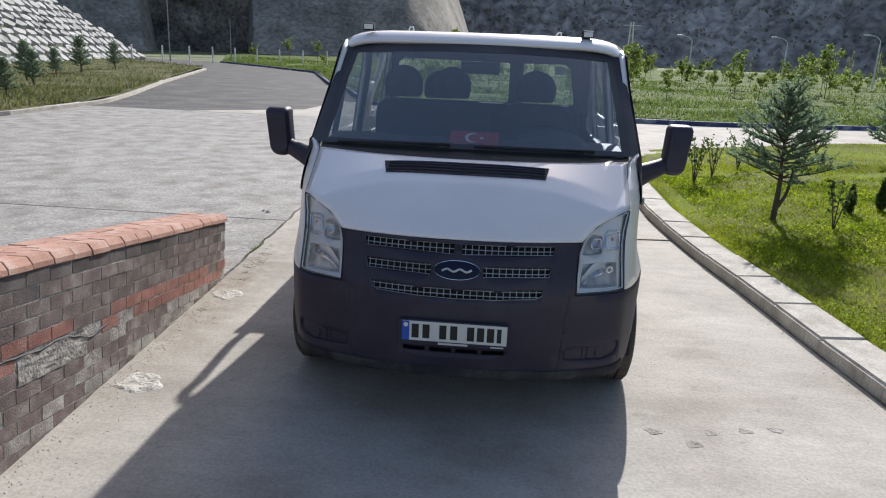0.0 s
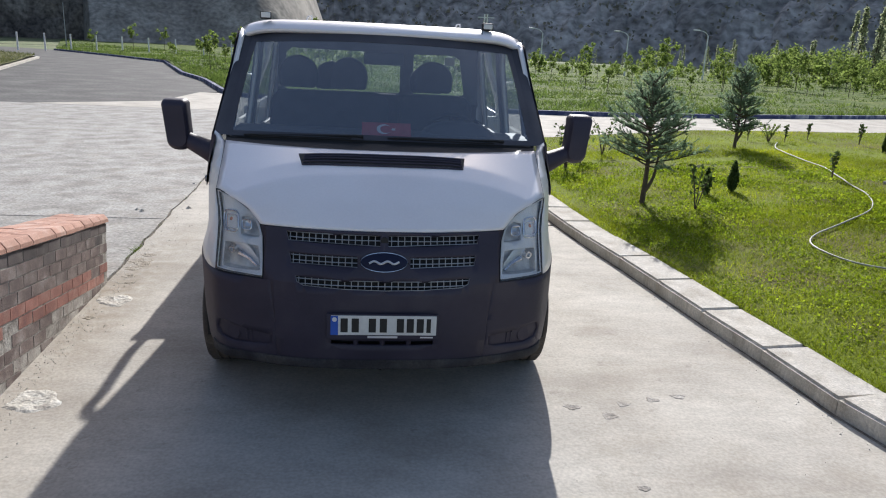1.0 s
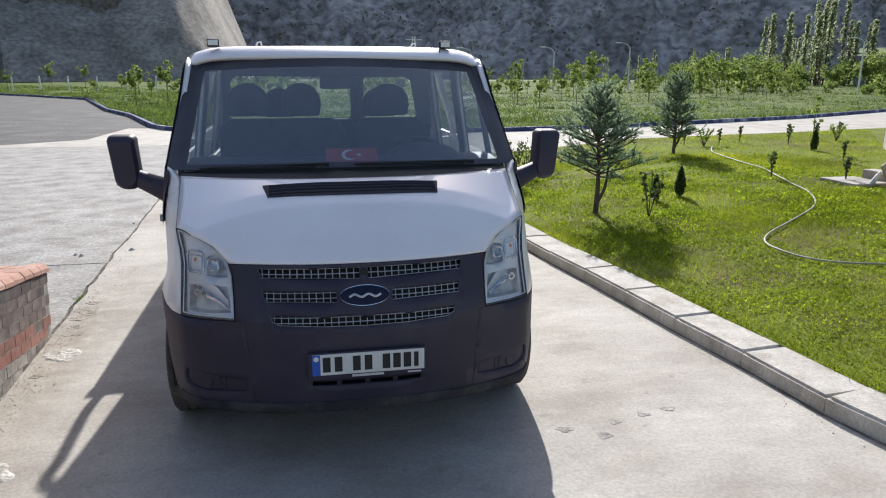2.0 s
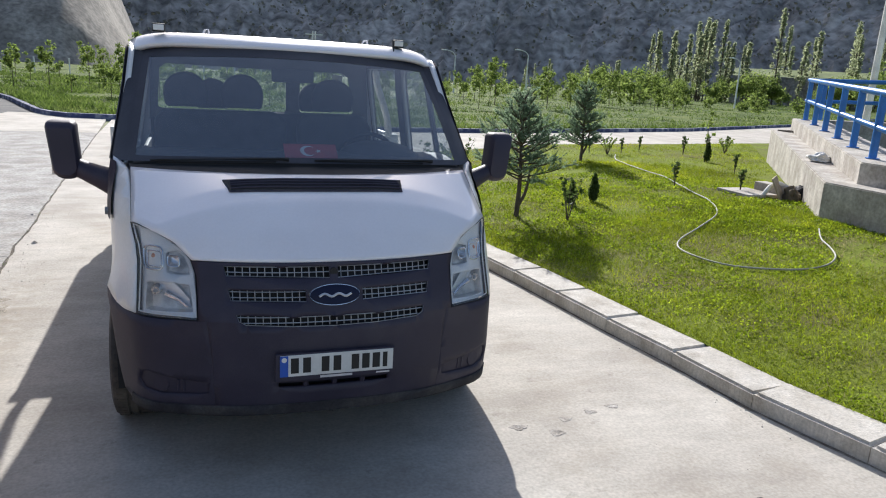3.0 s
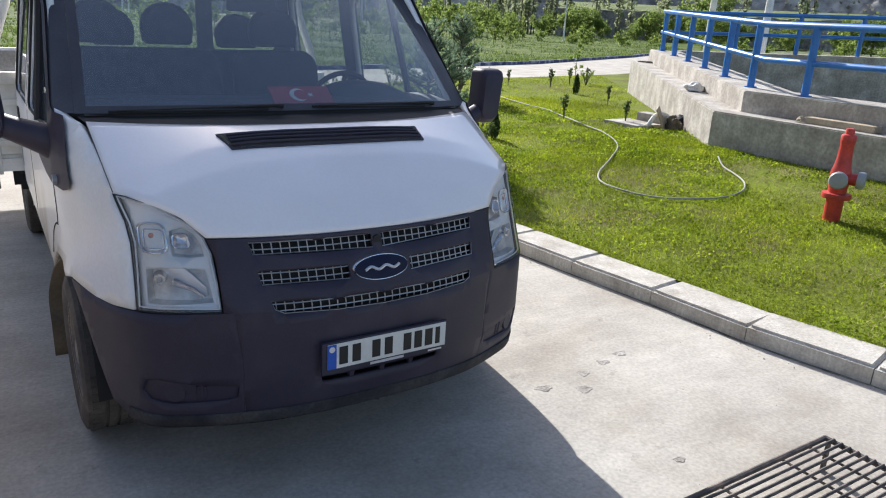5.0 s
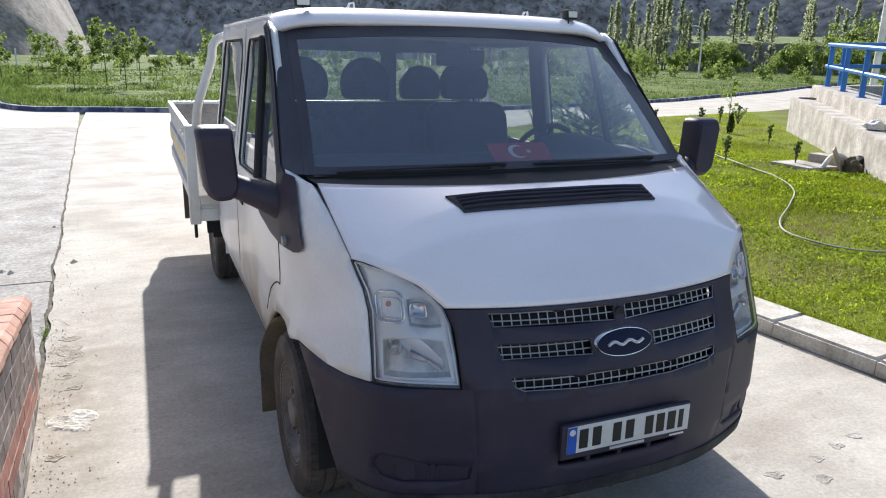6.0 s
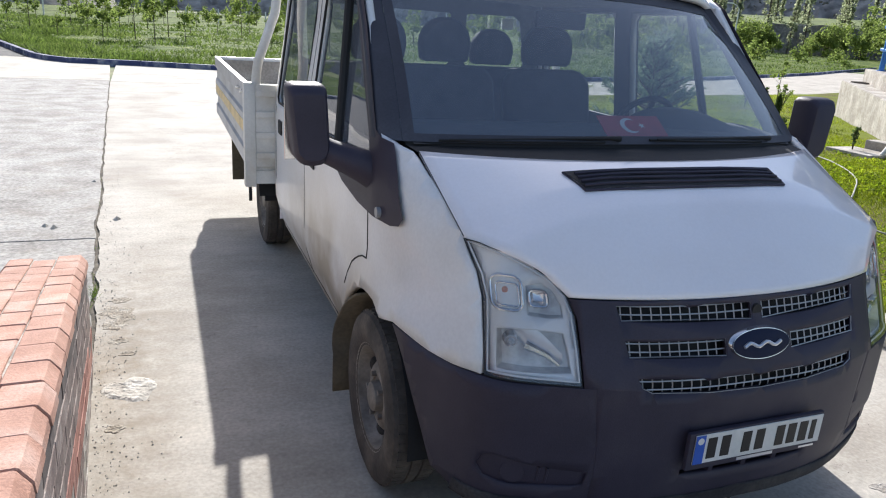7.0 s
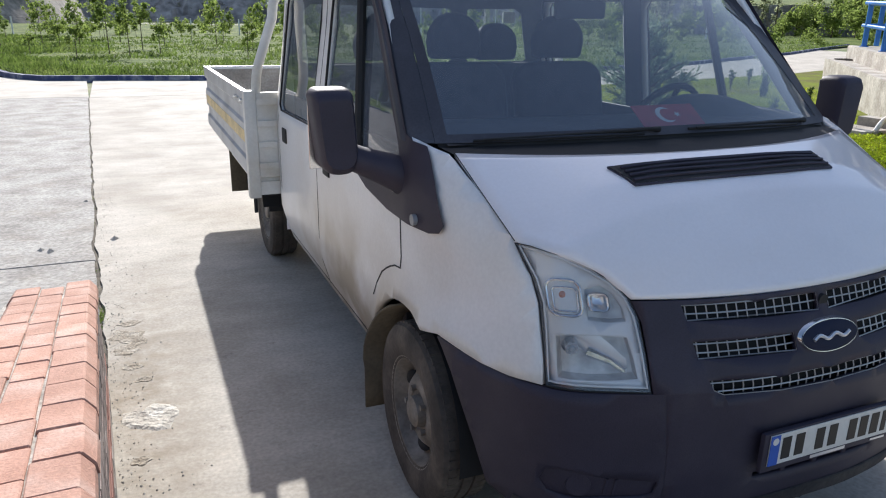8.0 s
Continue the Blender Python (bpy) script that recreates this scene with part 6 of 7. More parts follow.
right_cap, mid_cap = cap_mesh(nose, CAP_L - 0.0045), cap_mesh([(0, 0), (0, 0.060), (0.098, 0.060), (0.098, 0)], CAP_L - 0.004)
left_cap = cap_mesh([(-x, z) for x, z in reversed(nose)], CAP_L - 0.0045)
part("cap_bed", box(bmesh.new(), -0.30, -0.06, -5.7, 0.0, 0.0, 0.056, m=WALL_BASE), PALE_MORTAR, wall, "mortar bed of the cap")
for n in range(31):
    for me, x0, du in ((right_cap, -0.128, 0.0), (mid_cap, -0.233, 0.085), (left_cap, -0.240, 0.03)):
        ob = new("cap_brick", me)
        ob.parent, ob.matrix_parent_inverse = wall, world_of(wall).inverted()
        ob.matrix_basis = WALL_BASE @ pose(x0 + rnd.uniform(-0.003, 0.003), -(CAP_L * (n + 0.5) + du - 0.04), 0.004 + rnd.uniform(-0.002, 0.003), 0, rnd.uniform(-0.8, 0.8), rnd.uniform(-0.8, 0.8))

# ---- plants ----


def leaves_mesh(name, centres, size, material, rs, stretch=1.6, up=0.0, jitter=0.35):
    """Leaf blades, each a small folded quad, turned at random."""
    n = len(centres)
    c = np.asarray(centres, float)
    a = rs.normal(size=(n, 3))
    a[:, 2] += up
    a /= np.linalg.norm(a, axis=1)[:, None]
    b = np.cross(a, rs.normal(size=(n, 3)))
    b /= np.linalg.norm(b, axis=1)[:, None]
    s = (size * (1 + jitter * rs.normal(size=n)).clip(0.4, 1.8))[:, None]
    tip, root = c + a * s * stretch * 0.5, c - a * s * stretch * 0.5
    l, r = c + b * s * 0.5, c - b * s * 0.5
    v = np.stack([root, l, tip, r], 1).reshape(-1, 3)
    f = (np.arange(n) * 4)[:, None] + np.array([0, 1, 2, 3])
    return raw_mesh(name, v, f, material)


def raw_mesh(name, v, f, material):
    me = bpy.data.meshes.new(name)
    k = f.shape[1]
    me.vertices.add(len(v))
    me.vertices.foreach_set("co", np.ascontiguousarray(v, np.float32).ravel())
    me.loops.add(f.size)
    me.loops.foreach_set("vertex_index", f.astype(np.int32).ravel())
    me.polygons.add(len(f))
    me.polygons.foreach_set("loop_start", (np.arange(len(f)) * k).astype(np.int32))
    me.polygons.foreach_set("loop_total", np.full(len(f), k, np.int32))
    me.update(calc_edges=True)
    me.materials.append(material)
    return me


def tree(name, label, height, crown_r, crown_z, leaf, leaf_n, leaf_size, material, seed, stem_r=0.03, clumps=14, narrow=False, limbs=7, group="young trees in the field"):
    """A tapered trunk, limbs, and a crown of leaves in uneven clumps. Built at the origin."""
    rs = np.random.RandomState(seed)
    rr = random.Random(seed)
    root = thing(name, (0, 0, 0), label, "tree", group)
    lean = Vector((rr.uniform(-0.05, 0.05), rr.uniform(-0.05, 0.05), 0)) * height
    line = spline([(0, 0, -0.05), lean * 0.3 + Vector((0, 0, height * 0.35)), lean * 0.6 + Vector((0, 0, height * 0.65)), lean + Vector((0, 0, height * 0.92))], 4)
    bm = tube(bmesh.new(), line, [stem_r * (1 - 0.85 * i / (len(line) - 1)) for i in range(len(line))], 7)
    spots = []
    for i in range(limbs):
        q = rr.uniform(0.35, 0.9)
        p = line[int(q * (len(line) - 1))]
        a = rr.uniform(0, 6.28)
        reach = crown_r * rr.uniform(0.5, 0.95) * (0.5 if narrow else 1)
        end = p + Vector((reach * math.cos(a), reach * math.sin(a), height * (0.18 if narrow else 0.10) * rr.uniform(0.6, 1.5)))
        tube(bm, [p, (p + end) / 2 + Vector((0, 0, -0.02 * height)), end], [stem_r * 0.4, stem_r * 0.28, stem_r * 0.1], 5)
        spots.append((end, 1))
    part("trunk", bm, BARK, root, "slim brown trunk with limbs", True)
    cs = []
    for i in range(clumps):
        if narrow:
            q = rr.random()
            w = crown_r * (0.35 + 0.65 * math.sin(math.pi * min(1, q * 1.15 + 0.08))) * (1 - 0.75 * max(0, q - 0.6) / 0.4)
            a, d = rr.uniform(0, 6.28), rr.random() ** 0.5 * w
            cs.append((Vector((d * math.cos(a), d * math.sin(a), crown_z + (height - crown_z) * q)) + lean * q, crown_r * 0.42))
        else:
            d = Vector((rr.gauss(0, 0.5), rr.gauss(0, 0.5), rr.gauss(0, 0.5)))
            cs.append((lean + Vector((d.x * crown_r, d.y * crown_r, (crown_z + height) / 2 + d.z * (height - crown_z) * 0.5)), crown_r * rr.uniform(0.25, 0.5)))
    cs += [(p, crown_r * 0.25) for p, _ in spots]
    which = rs.randint(0, len(cs), leaf_n)
    pts = np.array([cs[w][0] for w in which]) + rs.normal(size=(leaf_n, 3)) * np.array([cs[w][1] for w in which])[:, None] * 0.5
    pts[:, 2] = pts[:, 2].clip(crown_z * 0.6, None)
    part("crown", leaves_mesh("crown", pts, leaf_size, material, rs), material, root)
    return root


def spruce(label, height, spread, seed, bare=0.28, dens=1.0):
    rs, rr = np.random.RandomState(seed), random.Random(seed)
    root = thing("spruce", (0, 0, 0), label, "tree", "spruces on the lawn")
    top = Vector((rr.uniform(-0.04, 0.04), 0, height))
    trunk = tube(bmesh.new(), spline([(0, 0, -0.05), (0.02, 0.01, height * 0.3), (-0.01, 0, height * 0.65), top], 5), [0.040 * (1 - 0.9 * i / 15) for i in range(16)], 8)
    tube(trunk, spline([(0.02, 0, height * 0.10), (0.10, -0.03, height * 0.22), (0.13, -0.04, height * 0.40)], 4), [0.028 - 0.002 * i for i in range(9)], 7)
    segs = []
    z = height * bare
    while z < height * 0.97:
        q = (z - height * bare) / (height * (1 - bare))
        reach = spread * (1 - q) ** 0.75 * rr.uniform(0.75, 1.1) + 0.05
        n = 6 if q < 0.85 else 4
        a0 = rr.uniform(0, 6.28)
        for i in range(n):
            a = a0 + 6.28 * i / n + rr.uniform(-0.3, 0.3)
            d = reach * rr.uniform(0.7, 1.1)
            p0 = Vector((0, 0, z + rr.uniform(-0.06, 0.06)))
            p1 = p0 + Vector((d * math.cos(a), d * math.sin(a), d * (0.22 + 0.6 * q) + rr.uniform(-0.06, 0.10)))
            tube(trunk, [p0, (p0 + p1) / 2 + Vector((0, 0, -0.02)), p1], [0.012, 0.008, 0.003], 5)
            segs.append((p0.lerp(p1, 0.25), p1))
            for k in range(max(3, int(d / 0.036))):
                t = rr.uniform(0.25, 0.95)
                b = p0.lerp(p1, t)
                side = Vector((-math.sin(a), math.cos(a), 0)) * rr.choice((-1, 1))
                e = b + side * rr.uniform(0.03, 0.17) * (1.1 - t * 0.6) + (p1 - p0).normalized() * rr.uniform(0.03, 0.10) + Vector((0, 0, rr.uniform(-0.05, 0.10)))
                segs.append((b, e))
        z += height * 0.047
    segs.append((top - Vector((0, 0, 0.25)), top + Vector((0, 0, 0.06))))
    part("trunk", trunk, BARK, root, "dark rough trunk with whorled branches", True)
    pts, dirs = [], []
    for a, b in segs:
        n = max(10, int((b - a).length / 0.0013 * dens))
        d = (b - a).normalized()
        for t in rs.random_sample(n):
            pts.append(a.lerp(b, float(t)))
            dirs.append(d)
    pts, dirs = np.array(pts), np.array(dirs)
    n = len(pts)
    out = np.cross(dirs, rs.normal(size=(n, 3)))
    out /= np.linalg.norm(out, axis=1)[:, None]
    tip = pts + (out * 0.8 + dirs * 0.6) * (0.022 + 0.012 * rs.random_sample(n))[:, None]
    wid = np.cross(out, dirs) * 0.0042
    v = np.stack([pts - wid, pts + wid, tip], 1).reshape(-1, 3)
    part("crown", raw_mesh("crown", v, np.arange(3 * n).reshape(-1, 3), NEEDLE), NEEDLE, root, "blue-green needles")
    return root


def stand(ob, x, y, z, turn=0.0, size=1.0):
    ob.matrix_basis = pose(x, y, z, 0, 0, turn) @ Matrix.Diagonal((size, size, size, 1))
    return ob


stand(spruce("young blue-green spruce with a bare lower trunk on the lawn", 1.60, 0.62, 21, 0.33, 0.48), 3.42, 5.33, lawn_z(3.42, 5.33))
spruce_far = stand(spruce("smaller dense blue spruce on the lawn by the road", 1.60, 0.52, 34, 0.22, 0.6), 7.12, 10.2, lawn_z(7.12, 10.2) - 0.02)


def shrub(label, height, spread, seed, material=None, stems=5, leaf=0.035, leaf_n=110, name="rose_bush", group="small shrubs on the lawn"):
    rs, rr = np.random.RandomState(seed), random.Random(seed)
    root = thing(name, (0, 0, 0), label, "shrub", group)
    bm = bmesh.new()
    pts = []
    for i in range(stems):
        a = 6.28 * i / stems + rr.uniform(-0.5, 0.5)
        d = spread * rr.uniform(0.3, 1.0)
        end = Vector((d * math.cos(a), d * math.sin(a), height * rr.uniform(0.7, 1.0)))
        line = spline([(0, 0, -0.02), end * 0.5 + Vector((0, 0, height * 0.12)), end], 4)
        tube(bm, line, [0.008 - 0.0006 * k for k in range(len(line))], 5)
        pts += [line[int(rr.uniform(0.35, 0.999) * len(line))] for _ in range(leaf_n // stems)]
    part("stem", bm, BARK, root, "thin brown stems", True)
    pts = np.array(pts) + rs.normal(size=(len(pts), 3)) * 0.045 * height
    part("foliage", leaves_mesh("foliage", pts, leaf, material or DARK_LEAF, rs), material or DARK_LEAF, root)
    return root


def cypress(height, seed):
    rs = np.random.RandomState(seed)
    root = thing("dwarf_cypress", (0, 0, 0), "small dark upright cypress planted in the lawn", "shrub", "small shrubs on the lawn")
    part("stem", tube(bmesh.new(), [(0, 0, -0.02), (0, 0, height * 0.9)], [0.012, 0.003], 6), BARK, root)
    n = 900
    q = rs.random_sample(n)
    r = 0.16 * height * (np.sin(np.pi * (0.12 + 0.88 * q) ** 0.8) + 0.1) * rs.random_sample(n) ** 0.4
    a = rs.random_sample(n) * 6.28
    pts = np.stack([r * np.cos(a), r * np.sin(a), height * (0.06 + 0.94 * q)], 1)
    part("foliage", leaves_mesh("foliage", pts, 0.022, DARK_LEAF, rs, 2.2, 1.5), DARK_LEAF, root)
    return root


def on_lawn(ob, x, y, turn=0.0, size=1.0):
    return stand(ob, x, y, lawn_z(x, y), turn, size)


on_lawn(shrub("leggy rose bush with dark leaves on the lawn", 0.55, 0.22, 5), 3.92, 4.86)
on_lawn(cypress(0.42, 7), 4.95, 5.98)
on_lawn(cypress(0.40, 8), 4.50, 5.82, 0, 0.9)
on_lawn(shrub("leggy rose bush beside the kerb", 0.75, 0.30, 11, stems=6, leaf_n=150), 3.1, 7.9)
on_lawn(shrub("thin rose bush on the lawn edge", 0.70, 0.25, 12, stems=5, leaf_n=90), 3.55, 8.6)
on_lawn(shrub("thin rose bush on the lawn edge", 0.65, 0.28, 13, stems=6, leaf_n=90), 4.25, 9.6)
on_lawn(shrub("grey spreading shrub by the road edge", 0.55, 0.45, 14, LEAF, 12, 0.02, 160), 6.45, 11.9)
sprout = shrub("short leafy shoot in the lawn", 0.42, 0.06, 15, DARK_LEAF, 3, 0.035, 80, "seedling")
on_lawn(sprout, 6.9, 6.71)
for x, y, s, turn in ((7.75, 6.15, 0.9, 40), (9.56, 8.4, 0.9, 80), (10.75, 11.6, 1.1, 200), (9.0, 11.6, 0.9, 120), (12.1, 12.4, 1.0, 20), (12.9, 12.6, 1.0, 300), (8.2, 11.7, 0.8, 10), (9.9, 12.2, 0.9, 77)):
    copy_thing(sprout, pose(x, y, lawn_z(x, y), 0, 0, turn) @ Matrix.Diagonal((s, s, s, 1)))
low = shrub("low leafy rose shrub near the road", 0.42, 0.28, 16, LEAF, 8, 0.03, 200)
on_lawn(low, 8.6, 11.55)
copy_thing(low, pose(12.5, 12.2, lawn_z(12.5, 12.2), 0, 0, 60))
on_lawn(tree("sapling", "thin sapling with a few leaves and a dark guard", 1.15, 0.17, 0.75, LEAF, 70, 0.05, LEAF, 41, 0.012, 6, False, 4, "saplings"), 10.4, 10.36)
on_lawn(cypress(0.45, 9), 10.42, 10.3)

# ---- young trees in rows over the field ----
kinds = []
for n, (h, r, cz, count, size) in enumerate(((1.75, 0.46, 0.75, 800, 0.060), (2.0, 0.42, 0.8, 760, 0.060), (1.35, 0.36, 0.45, 560, 0.055), (2.3, 0.58, 0.8, 1000, 0.070), (1.1, 0.30, 0.3, 420, 0.050))):
    t = tree("young_tree", "young leafy tree planted in the weedy field", h, r, cz, LEAF, count, size, LEAF, 60 + n, 0.022, 9, False, 6)
    kinds.append(t)
rnd = random.Random(12)
spots = []
for row in range(11):
    y0 = 33.0 + row * 3.4 + row * row * 0.16
    x = -14 - row * 2.0
    while x < 40 + row * 4:
        px, py = x + rnd.uniform(-0.5, 0.5), y0 + max(0, x - 5) * 0.42 + rnd.uniform(-0.5, 0.5)
        left_edge = ramp_at(py, (22, 26.5, 31, 36.3, 52.5, 71), (-3.0, -4.8, -6.2, -8.3, -13.5, -27))
        if px > left_edge and rnd.random() < 0.68:
            spots.append((px, py))
        x += 2.5 + row * 0.13
spots = spots[:250]
for n, (x, y) in enumerate(spots):
    m = pose(x, y, field_z(x, y), 0, 0, rnd.uniform(0, 360)) @ Matrix.Scale(rnd.uniform(0.8, 1.15), 4)
    if n < len(kinds):
        kinds[n].matrix_basis = m
    else:
        copy_thing(rnd.choice(kinds), m)

# a belt of bushes behind, then poplars and broad trees
bush = tree("field_bush", "round leafy bush at the far side of the field", 2.6, 1.3, 0.2, LEAF, 900, 0.16, LEAF, 81, 0.05, 16, False, 6, "bushes behind the field")
bush2 = tree("field_bush", "broad light green bush behind the field", 3.2, 1.7, 0.2, LEAF, 700, 0.22, LEAF, 82, 0.06, 18, False, 6, "bushes behind the field")
pop = [tree("poplar", "tall narrow poplar in front of the mountain", 11 + 2 * n, 0.78, 1.2, LEAF, 1700, 0.18, POPLAR_LEAF, 90 + n, 0.14, 46, True, 12, "poplars") for n in range(3)]
broad = tree("broad_tree", "broad dark leafy tree at the foot of the mountain", 7.0, 3.4, 1.2, LEAF, 3200, 0.27, LEAF, 97, 0.2, 26, False, 9, "broad trees")


def bearing(az, d):
    return d * math.sin(radians(az)), d * math.cos(radians(az))


def scatter(things, places):
    used = set()
    for n, (az, d, s) in enumerate(places):
        x, y = bearing(az, d)
        t = things[n] if n < len(things) else things[rnd.randrange(len(things))]
        m = pose(x, y, -0.1, 0, 0, rnd.uniform(0, 360)) @ Matrix.Scale(s if t in used else 1.0, 4)
        if t in used:
            copy_thing(t, m)
        else:
            t.matrix_basis = m
            used.add(t)
    for t in things:
        if t not in used:
            t.matrix_basis = pose(*bearing(60, 150), 0)


scatter([bush, bush2], [(a + rnd.uniform(-0.8, 0.8), 70 + 14 * rnd.random(), rnd.uniform(0.30, 0.58)) for a in [30.0, 34.0, 42.0, 44.0, *np.arange(-9, 70, 1.9)]])
clusters = [(38.7, 1, 1.0), (48.5, 1, 1.0), (43.5, 1, 0.95), (38.2, 4, 0.95), (39.6, 4, 0.95), (48.5, 2, 0.9), (37.2, 3, 0.85), (12, 1, 0.22), (17, 2, 0.25), (19.5, 1, 0.25), (22.5, 1, 0.32), (24.5, 2, 0.36), (26, 3, 0.38), (28, 2, 0.45), (31, 2, 0.5), (33, 3, 0.55), (35.5, 3, 0.85), (37.2, 4, 0.85), (38.7, 3, 1.0), (40, 4, 0.9), (41.5, 3, 0.85), (44, 3, 0.9), (46, 4, 0.95), (48.5, 2, 1.0), (51, 4, 0.9), (54, 4, 0.9), (58, 3, 0.9)]
scatter(pop, [(a + rnd.uniform(-0.8, 0.8), 121 + 18 * rnd.random(), s * rnd.uniform(0.75, 1.05)) for a, n, s in clusters for _ in range(n)])
scatter([broad], [(a + rnd.uniform(-1.2, 1.2), 94 + 32 * rnd.random(), rnd.uniform(0.3, 0.62)) for a in [52.0, *np.arange(31, 66, 1.2)]])

# low scrub over the mountainside
rs = np.random.RandomState(77)
slope_pts = np.array([v.co[:] for v in mountain.data.vertices])
slope_pts = slope_pts[(slope_pts[:, 2] > 1) & (slope_pts[:, 2] < 120) & (np.abs(np.degrees(np.arctan2(slope_pts[:, 0], slope_pts[:, 1])) - 27) < 42)]
seeds = slope_pts[rs.randint(0, len(slope_pts), 3800)]
scrub_pts = np.concatenate([seeds + rs.normal(size=seeds.shape) * (2.0, 2.0, 0.7) for _ in range(7)])
tagged(new("mountain_scrub", leaves_mesh("mountain_scrub", scrub_pts, 0.95, SCRUB, rs, 1.3)), "low grey-green scrub over the mountainside", "scrub", kind="stuff")

# ---- grass and weeds ----


def blades(name, xs, ys, zs, h, w, material, rs, label, spread=0.5):
    n = len(xs)
    a = rs.random_sample(n) * 2 * np.pi
    lean = rs.normal(size=(n, 2)) * spread
    base = np.stack([xs, ys, zs], 1)
    side = np.stack([np.cos(a), np.sin(a), np.zeros(n)], 1) * w[:, None] / 2
    tip = base + np.stack([lean[:, 0] * h, lean[:, 1] * h, h], 1)
    v = np.stack([base - side, base + side, tip], 1).reshape(-1, 3)
    ob = new(name, raw_mesh(name, v, np.arange(3 * n).reshape(-1, 3), material))
    return tagged(ob, label, "grass", kind="stuff")


rs = np.random.RandomState(77)
parts_xy = []
for x0, x1, y0, y1, n in ((2.6, 6.5, -1.5, 5.0, 75000), (2.5, 9.5, 3.5, 10, 75000), (2.6, 18, 8, 15.5, 80000), (6.3, 7.4, -2.5, 5.5, 30000)):
    x, y = rs.uniform(x0, x1, n), rs.uniform(y0, y1, n)
    keep = (x > np.interp(y, KERB_Y, KERB_X) + 0.34) & (y < np.interp(x, NEAR_X, NEAR_Y) + 0.25)
    keep &= ~((x > 7.35) & ((y - 4.05) < (x - 7.35) * 1.29) & (y > -9))
    dens = np.array([noise.noise(Vector((p * 0.55, q * 0.55, 2))) + 0.5 * noise.noise(Vector((p * 2.1, q * 2.1, 5))) for p, q in zip(x, y)])
    dens -= 0.30 * np.exp(-(x - np.interp(y, KERB_Y, KERB_X) - 0.34).clip(0, None) / 0.8) * (y < 4.0)
    keep &= rs.random_sample(n) < 0.78 + 1.15 * dens
    parts_xy.append((x[keep], y[keep]))
gx, gy = np.concatenate([p[0] for p in parts_xy]), np.concatenate([p[1] for p in parts_xy])
gz = np.array([lawn_z(p, q) for p, q in zip(gx, gy)])
far = np.hypot(gx, gy + 3)
blades("lawn_grass", gx, gy, gz - 0.004, rs.uniform(0.018, 0.050, len(gx)) * (1 + (rs.random_sample(len(gx)) > 0.985) * 1.2), 0.0035 + 0.0011 * far.clip(2, 14) ** 0.9 * 0.6, GRASS, rs, "short bright green lawn grass", 0.7)
# low broad leaves among the blades, thickest in patches, and a little dry grass
n = 120000
x, y = rs.uniform(2.7, 8.2, n), rs.uniform(-1.6, 8.5, n)
patch = np.array([noise.noise(Vector((p * 0.9, q * 0.9, 31))) + 0.6 * noise.noise(Vector((p * 3.2, q * 3.2, 17))) for p, q in zip(x, y)])
keep = (x > np.interp(y, KERB_Y, KERB_X) + 0.36) & (rs.random_sample(n) < 0.42 + 1.3 * patch) & ~((x > 7.25) & (y - 4.13 < (x - 7.29) * 1.27))
x, y, patch = x[keep], y[keep], patch[keep]
z = np.array([lawn_z(p, q) for p, q in zip(x, y)]) + rs.uniform(0.008, 0.032, len(x)) * (1 + 0.7 * patch.clip(0, 1))
tagged(new("lawn_clover", leaves_mesh("lawn_clover", np.stack([x, y, z], 1), 0.008 + 0.0011 * np.hypot(x, y + 3), CLOVER, rs, 1.25, 0.0)), "patches of low broad-leaved clover in the lawn", "clover", kind="stuff")
n = 16000
x, y = rs.uniform(2.7, 7.0, n), rs.uniform(-1.5, 6.0, n)
dens = np.array([noise.noise(Vector((p * 0.55, q * 0.55, 2))) + 0.5 * noise.noise(Vector((p * 2.1, q * 2.1, 5))) for p, q in zip(x, y)])
keep = (x > np.interp(y, KERB_Y, KERB_X) + 0.36) & (rs.random_sample(n) < 0.55 - 1.2 * dens - 0.10 * (x - 2.7))
x, y = x[keep], y[keep]
z = np.array([lawn_z(p, q) for p, q in zip(x, y)])
blades("dry_grass", x, y, z - 0.003, rs.uniform(0.015, 0.05, len(x)), 0.006 + 0.0006 * x, DRY_GRASS, rs, "dry straw-coloured blades in the worn patches", 1.1)
# longer tufts along the kerb's back and the tank foot
n = 5000
y = rs.uniform(-2, 11.5, n)
x = np.interp(y, KERB_Y, KERB_X) + 0.345 + np.abs(rs.normal(size=n)) * 0.05
blades("edge_grass", x, y, np.full(n, 0.105), rs.uniform(0.02, 0.06, n), np.full(n, 0.006), GRASS, rs, "grass that overhangs the kerb", 0.9)
n = 70000
u, k = rs.random_sample(n), rs.random_sample(n) ** 2.0
line = np.array(BACK)
t = np.linspace(0, 1, len(line))
lx, ly = np.interp(u, t, line[:, 0]), np.interp(u, t, line[:, 1])
x, y = lx + 0.2 + (lx * 0.5) * k, ly + 0.25 + k * 42
z = np.array([field_z(p, q) for p, q in zip(x, y)])
patch = np.array([noise.noise(Vector((p * 0.35, q * 0.35, 8))) for p, q in zip(x, y)])
h = (0.05 + 0.15 * rs.random_sample(n) ** 2) * (1 + 1.6 * patch.clip(-0.5, 1))
blades("field_weeds", x, y, z - 0.02, h, 0.026 + 0.0017 * y, WEEDS, rs, "tall uneven weeds over the field", 0.6)
n = 26000
u, k = rs.random_sample(n), rs.random_sample(n) ** 1.6
line = np.array(LEFT)
t = np.linspace(0, 1, len(line))
lx, ly = np.interp(u, t, line[:, 0]), np.interp(u, t, line[:, 1])
x, y = lx - 0.3 - k * 16, ly + 0.0 + k * 3
